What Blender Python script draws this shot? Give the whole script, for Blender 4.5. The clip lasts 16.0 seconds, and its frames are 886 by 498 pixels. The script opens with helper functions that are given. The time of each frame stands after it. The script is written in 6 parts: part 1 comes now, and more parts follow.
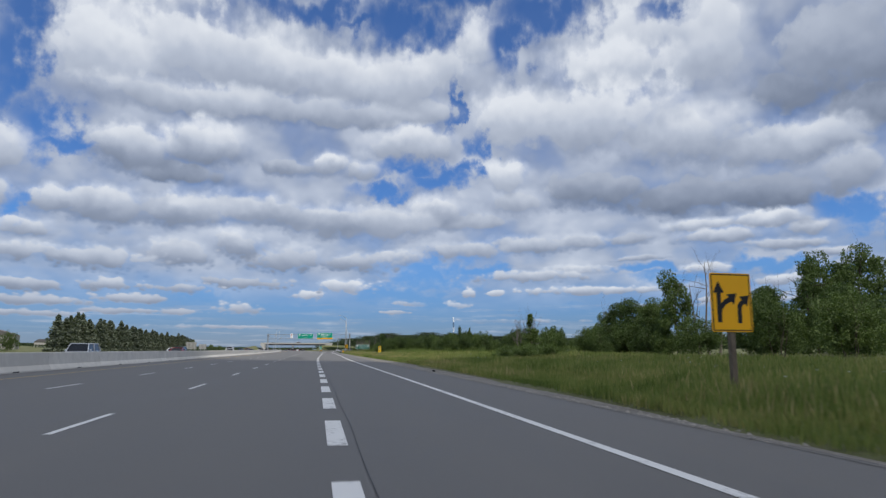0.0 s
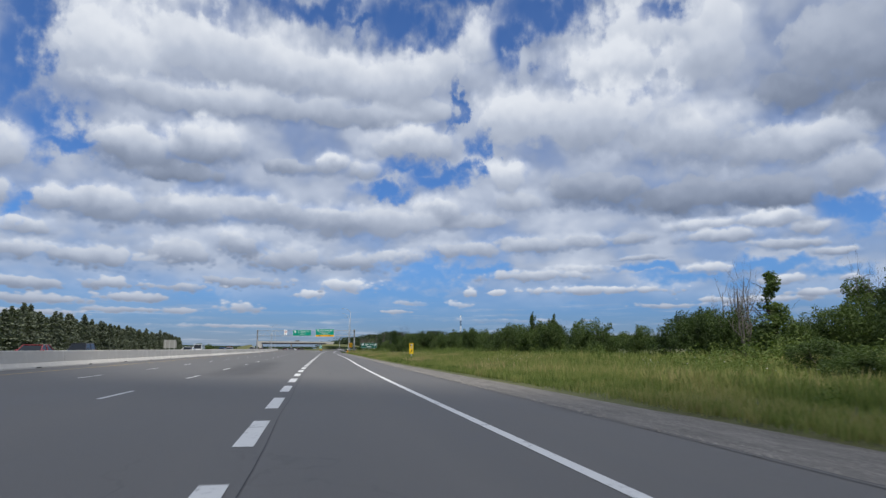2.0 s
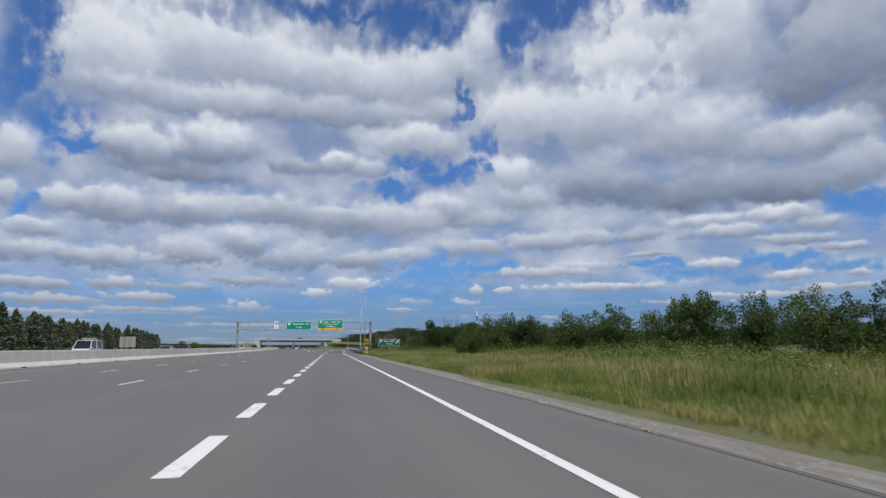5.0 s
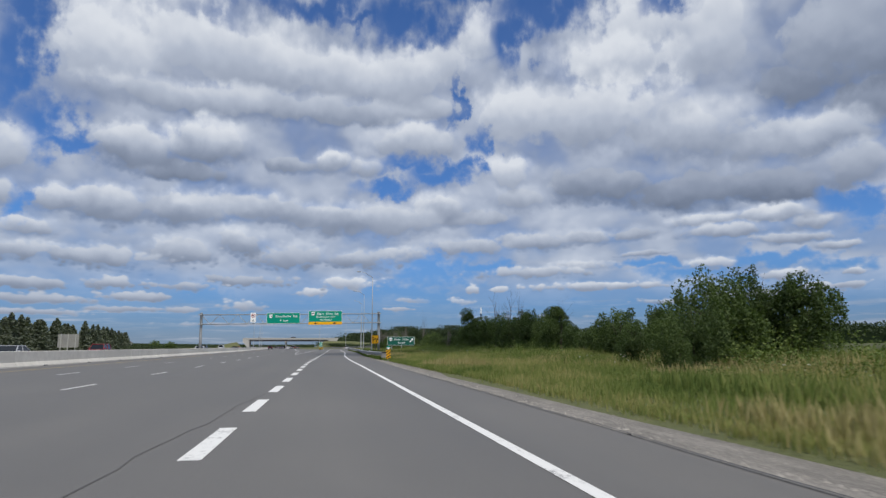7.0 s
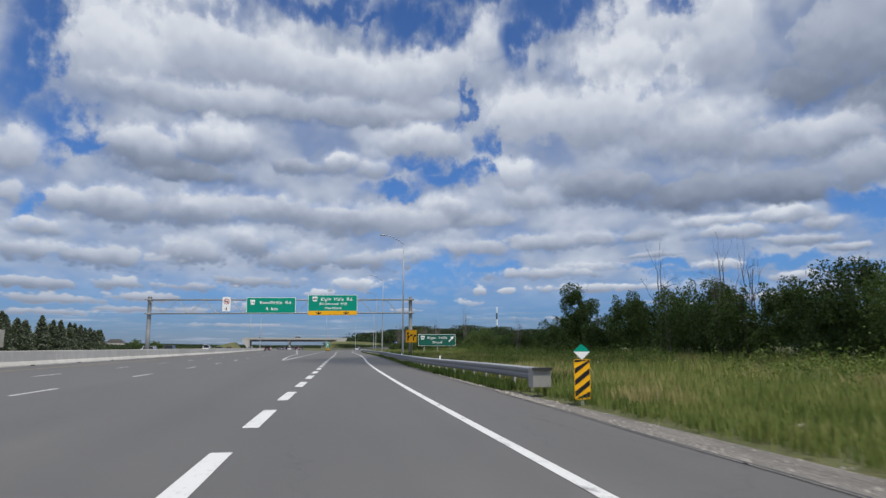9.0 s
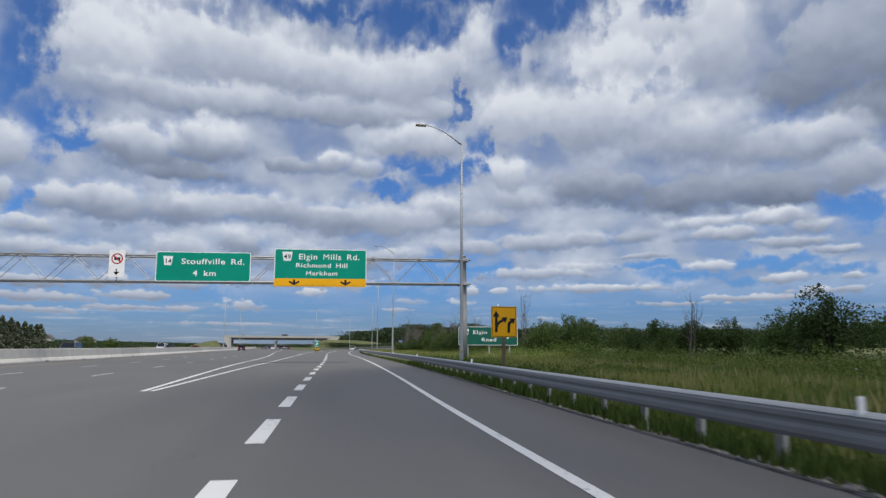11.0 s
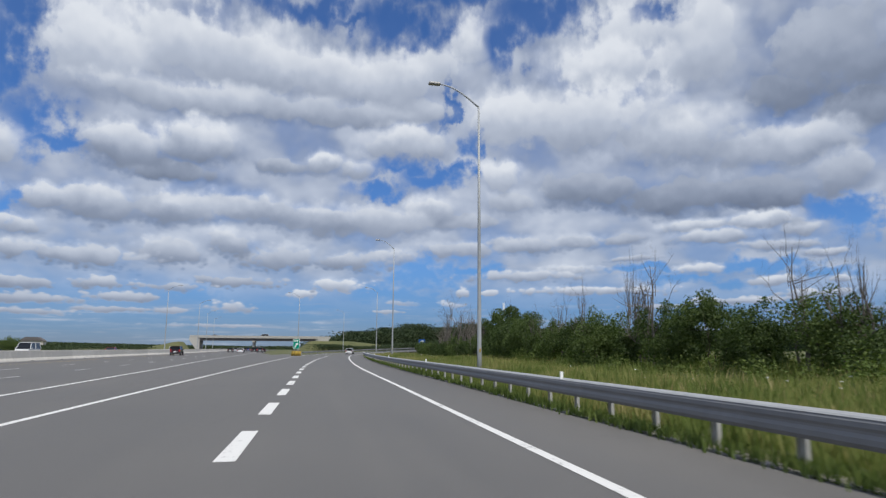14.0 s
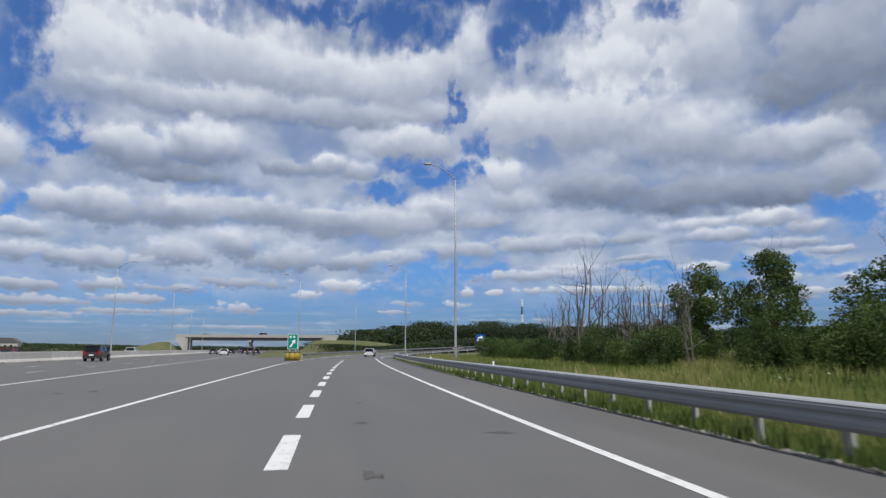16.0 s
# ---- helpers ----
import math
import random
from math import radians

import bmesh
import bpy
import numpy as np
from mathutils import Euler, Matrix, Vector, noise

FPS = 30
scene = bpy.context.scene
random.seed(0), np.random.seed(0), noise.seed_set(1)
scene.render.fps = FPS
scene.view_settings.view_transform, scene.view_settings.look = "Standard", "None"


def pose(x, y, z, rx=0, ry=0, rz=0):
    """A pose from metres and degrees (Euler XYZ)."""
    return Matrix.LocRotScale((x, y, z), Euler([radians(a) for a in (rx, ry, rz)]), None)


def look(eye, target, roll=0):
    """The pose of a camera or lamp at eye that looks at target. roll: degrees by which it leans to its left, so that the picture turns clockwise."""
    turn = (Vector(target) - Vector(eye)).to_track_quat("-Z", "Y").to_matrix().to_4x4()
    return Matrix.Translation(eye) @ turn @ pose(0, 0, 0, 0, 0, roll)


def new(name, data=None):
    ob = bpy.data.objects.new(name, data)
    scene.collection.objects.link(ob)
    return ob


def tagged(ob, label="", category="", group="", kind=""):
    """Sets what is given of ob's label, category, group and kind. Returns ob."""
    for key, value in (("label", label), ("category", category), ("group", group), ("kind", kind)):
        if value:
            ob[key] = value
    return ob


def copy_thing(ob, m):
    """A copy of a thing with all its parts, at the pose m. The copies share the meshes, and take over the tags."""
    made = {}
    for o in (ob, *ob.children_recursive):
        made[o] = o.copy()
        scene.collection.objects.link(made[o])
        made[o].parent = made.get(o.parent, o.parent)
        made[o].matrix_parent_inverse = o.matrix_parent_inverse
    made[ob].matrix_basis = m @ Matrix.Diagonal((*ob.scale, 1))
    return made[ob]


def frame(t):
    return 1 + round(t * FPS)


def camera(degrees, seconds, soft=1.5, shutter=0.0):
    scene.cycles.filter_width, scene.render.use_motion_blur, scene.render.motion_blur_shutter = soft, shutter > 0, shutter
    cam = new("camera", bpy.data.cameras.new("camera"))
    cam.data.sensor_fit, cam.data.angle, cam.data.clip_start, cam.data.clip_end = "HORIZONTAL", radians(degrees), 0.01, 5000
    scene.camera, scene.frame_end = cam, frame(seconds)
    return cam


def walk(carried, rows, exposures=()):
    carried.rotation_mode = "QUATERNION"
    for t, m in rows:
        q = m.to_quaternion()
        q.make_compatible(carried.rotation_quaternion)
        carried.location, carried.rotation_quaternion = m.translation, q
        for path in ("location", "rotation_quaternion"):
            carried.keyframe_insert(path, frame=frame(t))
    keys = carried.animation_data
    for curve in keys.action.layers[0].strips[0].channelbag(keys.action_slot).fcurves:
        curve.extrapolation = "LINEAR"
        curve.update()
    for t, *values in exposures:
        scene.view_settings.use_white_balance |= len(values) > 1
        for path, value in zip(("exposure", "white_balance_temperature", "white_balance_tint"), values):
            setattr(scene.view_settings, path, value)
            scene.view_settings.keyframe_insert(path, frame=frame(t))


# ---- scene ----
cam = camera(70.2, 16.0, soft=1.4, shutter=0.10)


def aim(x, y, z, yaw, pitch, roll):
    """A camera pose from its place, yaw to the left, pitch up and roll, in degrees."""
    return pose(x, y, z) @ pose(0, 0, 0, 0, 0, yaw) @ pose(0, 0, 0, 90 + pitch, 0, 0) @ pose(0, 0, 0, 0, 0, roll)


PATH = [
    (0.0, aim(0.018, 0.000, 1.245, -11.593, 9.095, 0.196)),
    (0.5, aim(0.378, 12.086, 1.245, -11.669, 9.139, 0.122)),
    (1.0, aim(0.765, 24.052, 1.245, -11.573, 9.112, 0.262)),
    (1.5, aim(1.116, 35.978, 1.245, -11.547, 9.074, 0.190)),
    (2.0, aim(1.476, 47.890, 1.245, -11.464, 9.045, 0.308)),
    (2.5, aim(1.835, 59.793, 1.245, -11.324, 9.082, -0.029)),
    (3.0, aim(2.111, 71.693, 1.245, -11.355, 9.049, -0.599)),
    (3.5, aim(2.418, 83.662, 1.245, -11.141, 9.036, -0.438)),
    (4.0, aim(2.653, 95.548, 1.245, -10.826, 8.951, -0.125)),
    (6.5, aim(3.799, 154.770, 1.295, -11.270, 8.784, 0.050)),
    (7.0, aim(4.066, 166.443, 1.295, -11.286, 8.778, -0.125)),
    (7.5, aim(4.306, 178.035, 1.295, -11.076, 8.720, -0.397)),
    (8.0, aim(4.446, 189.613, 1.295, -10.870, 8.757, -0.376)),
    (8.5, aim(4.560, 201.065, 1.295, -10.757, 8.802, -0.138)),
    (9.0, aim(4.718, 212.429, 1.295, -10.613, 8.887, 0.085)),
    (11.5, aim(6.007, 269.034, 1.345, -11.582, 8.841, 0.267)),
    (12.0, aim(6.382, 280.501, 1.350, -11.792, 8.826, 0.176)),
    (12.5, aim(6.851, 291.842, 1.360, -11.841, 8.843, 0.223)),
    (13.0, aim(7.297, 302.985, 1.370, -11.890, 8.946, 0.180)),
    (13.5, aim(7.653, 314.375, 1.375, -12.035, 8.986, 0.231)),
    (14.0, aim(7.919, 325.936, 1.380, -12.151, 9.066, 0.368)),
    (14.5, aim(8.123, 337.596, 1.385, -12.196, 9.031, 0.200)),
    (15.0, aim(8.268, 349.353, 1.385, -12.172, 9.058, 0.030)),
    (15.5, aim(8.351, 361.214, 1.375, -12.013, 9.033, 0.043)),
    (16.0, aim(8.394, 373.144, 1.355, -11.738, 9.059, 0.092)),
]
walk(cam, PATH, ((0.0, 0.11), (2.2, 0.13), (3.2, 0.02), (9.0, 0.02), (12.4, 0.03), (13.4, 0.08), (16.0, 0.08)))

SKY_GAIN, SUN_POWER = 0.085, 3.0

# ------------------------------------------------------------ world, sun, exposure
# Cumulus over the road, far to near: azimuth (from +y, clockwise) and elevation in degrees, half width, half height, brightness of top and of base.
CLOUDS_HORIZON = [(-22.1, 2.7, 4, 0.34, 0.74, 0.58), (-15.5, 3.1, 3.7, 0.32, 0.72, 0.58), (-21.4, 3.7, 4.4, 0.47, 0.76, 0.52), (-14.7, 4.1, 3.8, 0.51, 0.78, 0.52), (-11, 3.1, 2.2, 0.28, 0.72, 0.6), (-6.2, 3.6, 2.1, 0.68, 0.86, 0.6), (3, 5.6, 3.3, 0.71, 0.94, 0.64), (-0.5, 4.8, 1.6, 0.45, 0.92, 0.66), (8.8, 4.1, 2.3, 0.31, 0.76, 0.62), (13.2, 4, 1.7, 0.41, 0.87, 0.64), (14, 5.1, 0.9, 0.51, 0.91, 0.66), (16.2, 5, 1.1, 0.36, 0.88, 0.64), (7.3, 3.3, 2, 0.2, 0.72, 0.62), (31.7, 3.8, 4, 0.24, 0.74, 0.58), (-8.1, 1.9, 5.5, 0.19, 0.7, 0.62), (16.7, 2.6, 7.5, 0.2, 0.7, 0.62)]
CLOUDS_LOW = [(24.8, 5.2, 6.5, 0.45, 0.9, 0.58), (29.5, 5.2, 3.7, 0.44, 0.86, 0.56), (19.4, 6.6, 6.8, 0.66, 0.86, 0.58), (23.6, 7.1, 3.4, 0.55, 0.88, 0.58), (34.6, 6.9, 2.6, 0.61, 0.92, 0.6), (29.2, 8, 2.6, 0.34, 0.78, 0.56), (40.3, 5.7, 2.3, 0.62, 0.9, 0.56), (42.9, 4.6, 3.3, 0.43, 0.82, 0.52), (37.8, 4.2, 6.1, 0.36, 0.82, 0.52), (44.8, 5.6, 0.9, 0.34, 0.86, 0.6), (-22.2, 4.9, 4, 0.64, 0.8, 0.48), (-16.9, 5.2, 3.6, 0.63, 0.82, 0.48), (-11.1, 5, 3.1, 0.52, 0.77, 0.5), (-5.6, 5.7, 4.5, 0.64, 0.75, 0.5)]
CLOUDS_ROW = [(-23.1, 7.3, 3.4, 1.02, 0.86, 0.46), (-17.4, 7.2, 4.8, 1.09, 0.84, 0.45), (-11.5, 8, 4, 1.24, 0.86, 0.45), (-7, 9.1, 3.1, 1.66, 0.92, 0.46), (-2.6, 7.9, 5.6, 1.3, 0.84, 0.47), (3.4, 7.8, 4.8, 1.02, 0.8, 0.5), (7.5, 8.3, 3.6, 0.92, 0.86, 0.56), (13.3, 9, 4.7, 1.03, 0.82, 0.56), (19.2, 9.4, 4.8, 1.02, 0.82, 0.53), (24, 9.7, 3.7, 0.8, 0.86, 0.55), (28.4, 9.8, 3.8, 0.69, 0.77, 0.5), (35.6, 9.4, 4.7, 0.79, 0.86, 0.5), (40.1, 8.5, 3.6, 0.58, 0.8, 0.48), (43.9, 7.8, 2.1, 0.47, 0.86, 0.5)]
CLOUDS_MIDDLE = [(34.2, 10.5, 3.7, 0.75, 0.96, 0.62), (39.1, 10.5, 3.7, 0.9, 0.96, 0.56), (41.8, 9.7, 2.1, 0.75, 0.86, 0.52), (-22.6, 9.1, 2.6, 0.94, 0.9, 0.55), (-21.3, 11.5, 2.8, 1.39, 0.95, 0.52), (-17.3, 11.5, 4.5, 1.99, 0.92, 0.42), (-11.7, 11.5, 5.4, 1.8, 0.88, 0.42), (-5.2, 12.1, 5.3, 1.87, 0.9, 0.5), (0.8, 11.4, 5.6, 1.82, 0.88, 0.5), (6.5, 11.5, 4.7, 2.15, 0.92, 0.52), (10.9, 12.6, 4.5, 1.64, 0.98, 0.56), (17.3, 15.4, 2.9, 1.81, 0.99, 0.66), (18.5, 13.3, 3.6, 1.72, 0.86, 0.56), (14.3, 11.6, 5.2, 1.12, 0.85, 0.58)]
CLOUDS_CENTRE = [(-24.5, 14.7, 2.7, 2.28, 0.93, 0.58), (-24.4, 11.5, 1.4, 1.47, 0.86, 0.6), (-15.7, 16.5, 4.1, 2.35, 0.98, 0.42), (-10.2, 17.2, 4.6, 2.72, 1, 0.38), (-11.9, 14.7, 6.3, 1.22, 0.72, 0.33), (1, 16.5, 2.2, 1.29, 0.99, 0.6), (4.1, 16, 2, 0.9, 0.9, 0.6), (-2.8, 15.9, 3.5, 0.88, 0.72, 0.5), (8.6, 18.5, 5.6, 1.79, 0.93, 0.62), (25.2, 14.3, 6.9, 2.17, 0.68, 0.34), (33.7, 13, 8.5, 2.07, 0.58, 0.3), (40.5, 12.7, 5.2, 1.95, 0.6, 0.34), (45.2, 13.5, 2.9, 2.02, 0.76, 0.48)]
CLOUDS_HIGH = [(17.2, 20.5, 4.5, 3.22, 0.96, 0.72), (25, 20.3, 9.5, 4.01, 0.97, 0.64), (32.6, 18.3, 8.7, 3.34, 0.96, 0.6), (39.2, 16.7, 5.8, 2.31, 0.92, 0.58), (43.6, 16.4, 4.2, 2.21, 0.84, 0.52), (-12.2, 20.7, 9.6, 1.63, 0.86, 0.54), (-3, 20.9, 10.1, 1.43, 0.78, 0.52), (3.5, 20.6, 6.3, 1.17, 0.78, 0.55), (-18.1, 23.3, 4.8, 4.21, 0.97, 0.72), (-12.5, 24.9, 8.3, 4, 0.97, 0.7), (-5.1, 24.3, 8.5, 3.57, 0.98, 0.66), (1.4, 23.6, 6, 2.93, 0.96, 0.68)]
CLOUDS_OVERHEAD = [(7, 23.8, 5.4, 2.87, 0.92, 0.7), (11.3, 25, 4.1, 2.74, 0.92, 0.7), (14.3, 27.1, 2.8, 2.68, 0.95, 0.76), (9.7, 21.4, 5.1, 1.66, 0.86, 0.64), (27.2, 24.3, 6.5, 3.02, 0.96, 0.74), (29.9, 27.1, 5.4, 2.62, 0.96, 0.8), (35.5, 25.3, 5, 4.71, 0.92, 0.68), (45, 22.8, 7.1, 4.4, 0.66, 0.38), (41.6, 20.6, 5.2, 2.2, 0.58, 0.34), (46.4, 18.3, 3.9, 2.44, 0.62, 0.36), (35, 30.5, 12, 2.83, 0.85, 0.65), (-16.4, 29.3, 9.7, 2.81, 0.95, 0.8)]
CLOUD_ROWS = CLOUDS_HORIZON + CLOUDS_LOW + CLOUDS_ROW + CLOUDS_MIDDLE + CLOUDS_CENTRE + CLOUDS_HIGH + CLOUDS_OVERHEAD
# Clear gaps in the cover.
GAPS_HIGH = [(7.2, 28.6, 4.6, 1.54), (-1.2, 29.3, 5.3, 0.97), (3.7, 28.3, 2.2, 0.63), (17.6, 27, 1.6, 2.07), (20.6, 29.3, 4.5, 1.6), (13, 31.3, 11, 1.31), (31.2, 28.8, 1.5, 0.68), (-24.7, 21.2, 1.7, 3.79), (-24.5, 25.1, 2, 1.16), (-21.9, 17, 1.7, 1.7), (-20.2, 15.5, 1.6, 0.61), (-23.6, 10.5, 0.6, 1.1)]
GAPS_LOW = [(8.1, 16.5, 2.8, 0.81), (11, 15.4, 2.4, 0.81), (5.7, 14.4, 2.2, 0.61), (15.1, 18.3, 0.8, 1.2), (12.5, 21.7, 0.4, 1.66), (13.4, 15.9, 1.1, 0.71), (44.4, 11, 1.8, 0.73), (46, 10.3, 1.6, 1.09), (29.9, 7.1, 2.5, 0.34), (32.3, 6.2, 2.7, 0.43), (39.2, 7, 2.8, 0.41), (43.4, 6.3, 2, 0.39), (37, 5.5, 1.2, 0.32), (10.4, 6.8, 3.2, 1.23), (7.3, 5, 2.7, 0.71), (10.6, 4.4, 1.8, 0.61), (-1.5, 3.4, 2.9, 0.5), (-9.5, 4.2, 1.4, 0.57), (-3.4, 2.6, 5.7, 0.49), (11.6, 2.4, 9.1, 0.61), (-11.2, 2.3, 4.8, 0.33), (28.9, 3, 11, 0.58), (-19.4, 1.6, 6.9, 0.35), (14.8, 7.2, 2.1, 0.41)]
BLUE_GAPS = GAPS_HIGH + GAPS_LOW


class Graph:
    """Small helper that chains shader nodes."""

    def __init__(self, tree):
        self.t, self.n, self.l = tree, tree.nodes, tree.links

    def node(self, kind, operation=None, clamp=False, feature=None):
        nd = self.n.new(kind)
        if operation:
            nd.operation = operation
        if clamp:
            nd.use_clamp = True
        if feature:
            nd.feature = feature
        return nd

    def put(self, socket, value):
        if isinstance(value, bpy.types.NodeSocket):
            self.l.new(value, socket)
        elif value is not None:
            socket.default_value = value

    def math(self, op, a, b=None, c=None, clamp=False):
        nd = self.node("ShaderNodeMath", op, clamp)
        for i, v in enumerate((a, b, c)):
            if v is not None:
                self.put(nd.inputs[i], v)
        return nd.outputs[0]

    def vec(self, op, a, b=None, scale=None):
        nd = self.node("ShaderNodeVectorMath", op)
        self.put(nd.inputs[0], a)
        if b is not None:
            self.put(nd.inputs[1], b)
        if scale is not None:
            self.put(nd.inputs["Scale"], scale)
        return nd.outputs["Value"] if op in ("LENGTH", "DOT_PRODUCT") else nd.outputs[0]

    def noise(self, vector, scale, detail=4.0, rough=0.55, colour=False, w=None):
        nd = self.node("ShaderNodeTexNoise")
        if w is not None:
            nd.noise_dimensions = "4D"
            nd.inputs["W"].default_value = w
        self.put(nd.inputs["Vector"], vector)
        self.put(nd.inputs["Scale"], scale)
        nd.inputs["Detail"].default_value, nd.inputs["Roughness"].default_value = detail, rough
        return nd.outputs["Color"] if colour else nd.outputs[0]

    def smooth(self, value, lo, hi, a=0.0, b=1.0):
        nd = self.node("ShaderNodeMapRange")
        nd.interpolation_type = "SMOOTHSTEP"
        self.put(nd.inputs[0], value)
        for i, v in enumerate((lo, hi, a, b)):
            nd.inputs[i + 1].default_value = v
        return nd.outputs[0]

    def mix(self, fac, a, b, mode="MIX"):
        nd = self.node("ShaderNodeMix")
        nd.data_type, nd.blend_type = "RGBA", mode
        self.put(nd.inputs[0], fac)
        self.put(nd.inputs[6], a if isinstance(a, bpy.types.NodeSocket) else (*a, 1))
        self.put(nd.inputs[7], b if isinstance(b, bpy.types.NodeSocket) else (*b, 1))
        return nd.outputs[2]

    def ramp(self, fac, stops):
        nd = self.node("ShaderNodeValToRGB")
        self.put(nd.inputs[0], fac)
        els = nd.color_ramp.elements
        while len(els) < len(stops):
            els.new(0.5)
        for el, (p, c) in zip(els, stops):
            el.position, el.color = p, (*c, 1)
        return nd.outputs[0]


SUN_DIR = Vector((0.13, -0.54, 1.0)).normalized()
world = bpy.data.worlds.new("sky")
scene.world = world
world.use_nodes = True
g = Graph(world.node_tree)
g.n.clear()
sky = g.node("ShaderNodeTexSky")
sky.sky_type, sky.sun_disc = "NISHITA", False
sky.sun_elevation, sky.sun_rotation = math.asin(SUN_DIR.z), math.atan2(SUN_DIR.x, SUN_DIR.y)
sky.air_density, sky.dust_density, sky.ozone_density = 1.0, 0.3, 4.0
co = g.node("ShaderNodeTexCoord").outputs["Generated"]
sep = g.node("ShaderNodeSeparateXYZ")
g.put(sep.inputs[0], g.vec("NORMALIZE", co))
az = g.math("MULTIPLY", g.math("ARCTAN2", sep.outputs[0], sep.outputs[1]), 57.2958)
el = g.math("MULTIPLY", g.math("ARCSINE", sep.outputs[2]), 57.2958)
comb = g.node("ShaderNodeCombineXYZ")
g.put(comb.inputs[0], az), g.put(comb.inputs[1], el)
P = comb.outputs[0]
# Finer and flatter billows towards the horizon: stretch the elevation there.
elz = g.math("MULTIPLY", g.math("POWER", g.math("MAXIMUM", el, 0.2), 0.62), 4.2)
comb2 = g.node("ShaderNodeCombineXYZ")
g.put(comb2.inputs[0], az), g.put(comb2.inputs[1], elz)
Q = comb2.outputs[0]
big = g.vec("SUBTRACT", g.noise(Q, 0.30, 2.0, 0.5, True), (0.5, 0.5, 0.5))
fine = g.vec("SUBTRACT", g.noise(Q, 0.8, 4.0, 0.52, True), (0.5, 0.5, 0.5))
damp = g.smooth(el, 0.0, 14.0, 0.14, 1.0)
warp = g.vec("ADD", g.vec("MULTIPLY", big, (2.2, 1.3, 0)), g.vec("MULTIPLY", fine, (1.0, 0.8, 0)))
W = g.vec("ADD", P, g.vec("SCALE", warp, scale=damp))
WS = g.node("ShaderNodeSeparateXYZ")
g.put(WS.inputs[0], W)


def puffs(scale, shift=(0, 0, 0)):
    """Rounded heads of vapour: high in the middle of each head, low in the creases."""
    nd = g.node("ShaderNodeTexVoronoi", feature="SMOOTH_F1")
    bent = g.vec("ADD", g.vec("ADD", Q, shift), g.vec("MULTIPLY", fine, (1.6 / scale * 0.4, 1.6 / scale * 0.4, 0)))
    g.put(nd.inputs["Vector"], g.vec("MULTIPLY", bent, (0.85, 1.1, 1)))
    nd.inputs["Scale"].default_value, nd.inputs["Smoothness"].default_value = scale, 0.6
    return g.math("SUBTRACT", 0.42, nd.outputs["Distance"])


high = g.smooth(el, 4.0, 13.0)
heads_near = g.math("ADD", g.math("MULTIPLY", puffs(0.30), 0.50), g.math("MULTIPLY", puffs(0.85), 0.24))
heads_far = g.math("ADD", g.math("MULTIPLY", puffs(0.8), 0.85), g.math("MULTIPLY", puffs(2.1), 0.60))
heads = g.math("ADD", g.math("MULTIPLY", heads_near, high), g.math("MULTIPLY", heads_far, g.math("SUBTRACT", 1.0, high)))
detail = g.math("SUBTRACT", g.noise(Q, 0.8, 6.0, 0.52), 0.5)
soft = g.noise(g.vec("MULTIPLY", Q, (0.7, 1.0, 1.0)), 0.22, 3.0, 0.5)
# Loose cover beyond the part of the sky that is laid out below.
side = g.math("MAXIMUM", g.smooth(el, 32.0, 38.0), g.smooth(g.math("ABSOLUTE", g.math("SUBTRACT", az, 11.0)), 40.0, 50.0))
loose = g.math("MULTIPLY", g.smooth(soft, 0.42, 0.60), side)
streaks = g.noise(g.vec("MULTIPLY", Q, (0.16, 1.1, 1)), 1.0, 4.0, 0.6)
alpha = g.math("MAXIMUM", loose, g.math("MULTIPLY", g.smooth(streaks, 0.46, 0.66), g.smooth(el, 7.0, 2.0, 0.0, 0.55)))
tone = g.smooth(soft, 0.35, 0.7, 0.58, 0.80)
rough_edge = g.math("ADD", heads, g.math("MULTIPLY", detail, 0.60))
wisp = g.vec("ADD", P, g.vec("SCALE", g.vec("ADD", g.vec("MULTIPLY", big, (5.0, 3.0, 0)), g.vec("MULTIPLY", fine, (4.0, 3.0, 0))), scale=damp))
# A thin veil between the heaps, open at the clear gaps.
clear = None
for a_, e_, w_, h_ in BLUE_GAPS:
    off = g.vec("MULTIPLY", g.vec("SUBTRACT", wisp, (a_, e_, 0)), (1 / (1.22 * w_), 1 / (1.22 * h_), 0))
    hole = g.math("SUBTRACT", 1.0, g.vec("LENGTH", off))
    clear = hole if clear is None else g.math("MAXIMUM", clear, hole)
clear = g.smooth(g.math("SUBTRACT", clear, g.math("ADD", g.math("MULTIPLY", heads, 0.8), g.math("MULTIPLY", detail, 1.5))), -0.45, 0.85)
veil = g.math("MULTIPLY", g.smooth(el, 3.0, 7.5, 0.10, 1.0), g.math("SUBTRACT", 1.0, g.math("MULTIPLY", clear, 0.85)))
veil = g.math("MULTIPLY", veil, g.smooth(soft, 0.30, 0.55, 0.55, 0.92))
alpha = g.math("MAXIMUM", alpha, veil)
reach = g.math("ADD", 1.0, rough_edge)
for a_, e_, w_, h_, top_, base_ in reversed(CLOUD_ROWS):
    off = g.vec("MULTIPLY", g.vec("SUBTRACT", W, (a_, e_, 0)), (1 / (1.10 * w_), 1 / (1.10 * h_), 0))
    body = g.smooth(g.math("SUBTRACT", reach, g.vec("LENGTH", off)), -0.10, 0.46)
    lit = g.smooth(WS.outputs[1], e_ - 0.8 * h_, e_ + 0.7 * h_, 0.84 * base_, top_)
    mixer = g.node("ShaderNodeMix")
    g.put(mixer.inputs[0], body), g.put(mixer.inputs[2], tone), g.put(mixer.inputs[3], lit)
    tone = mixer.outputs[0]
    alpha = g.math("MAXIMUM", alpha, body)
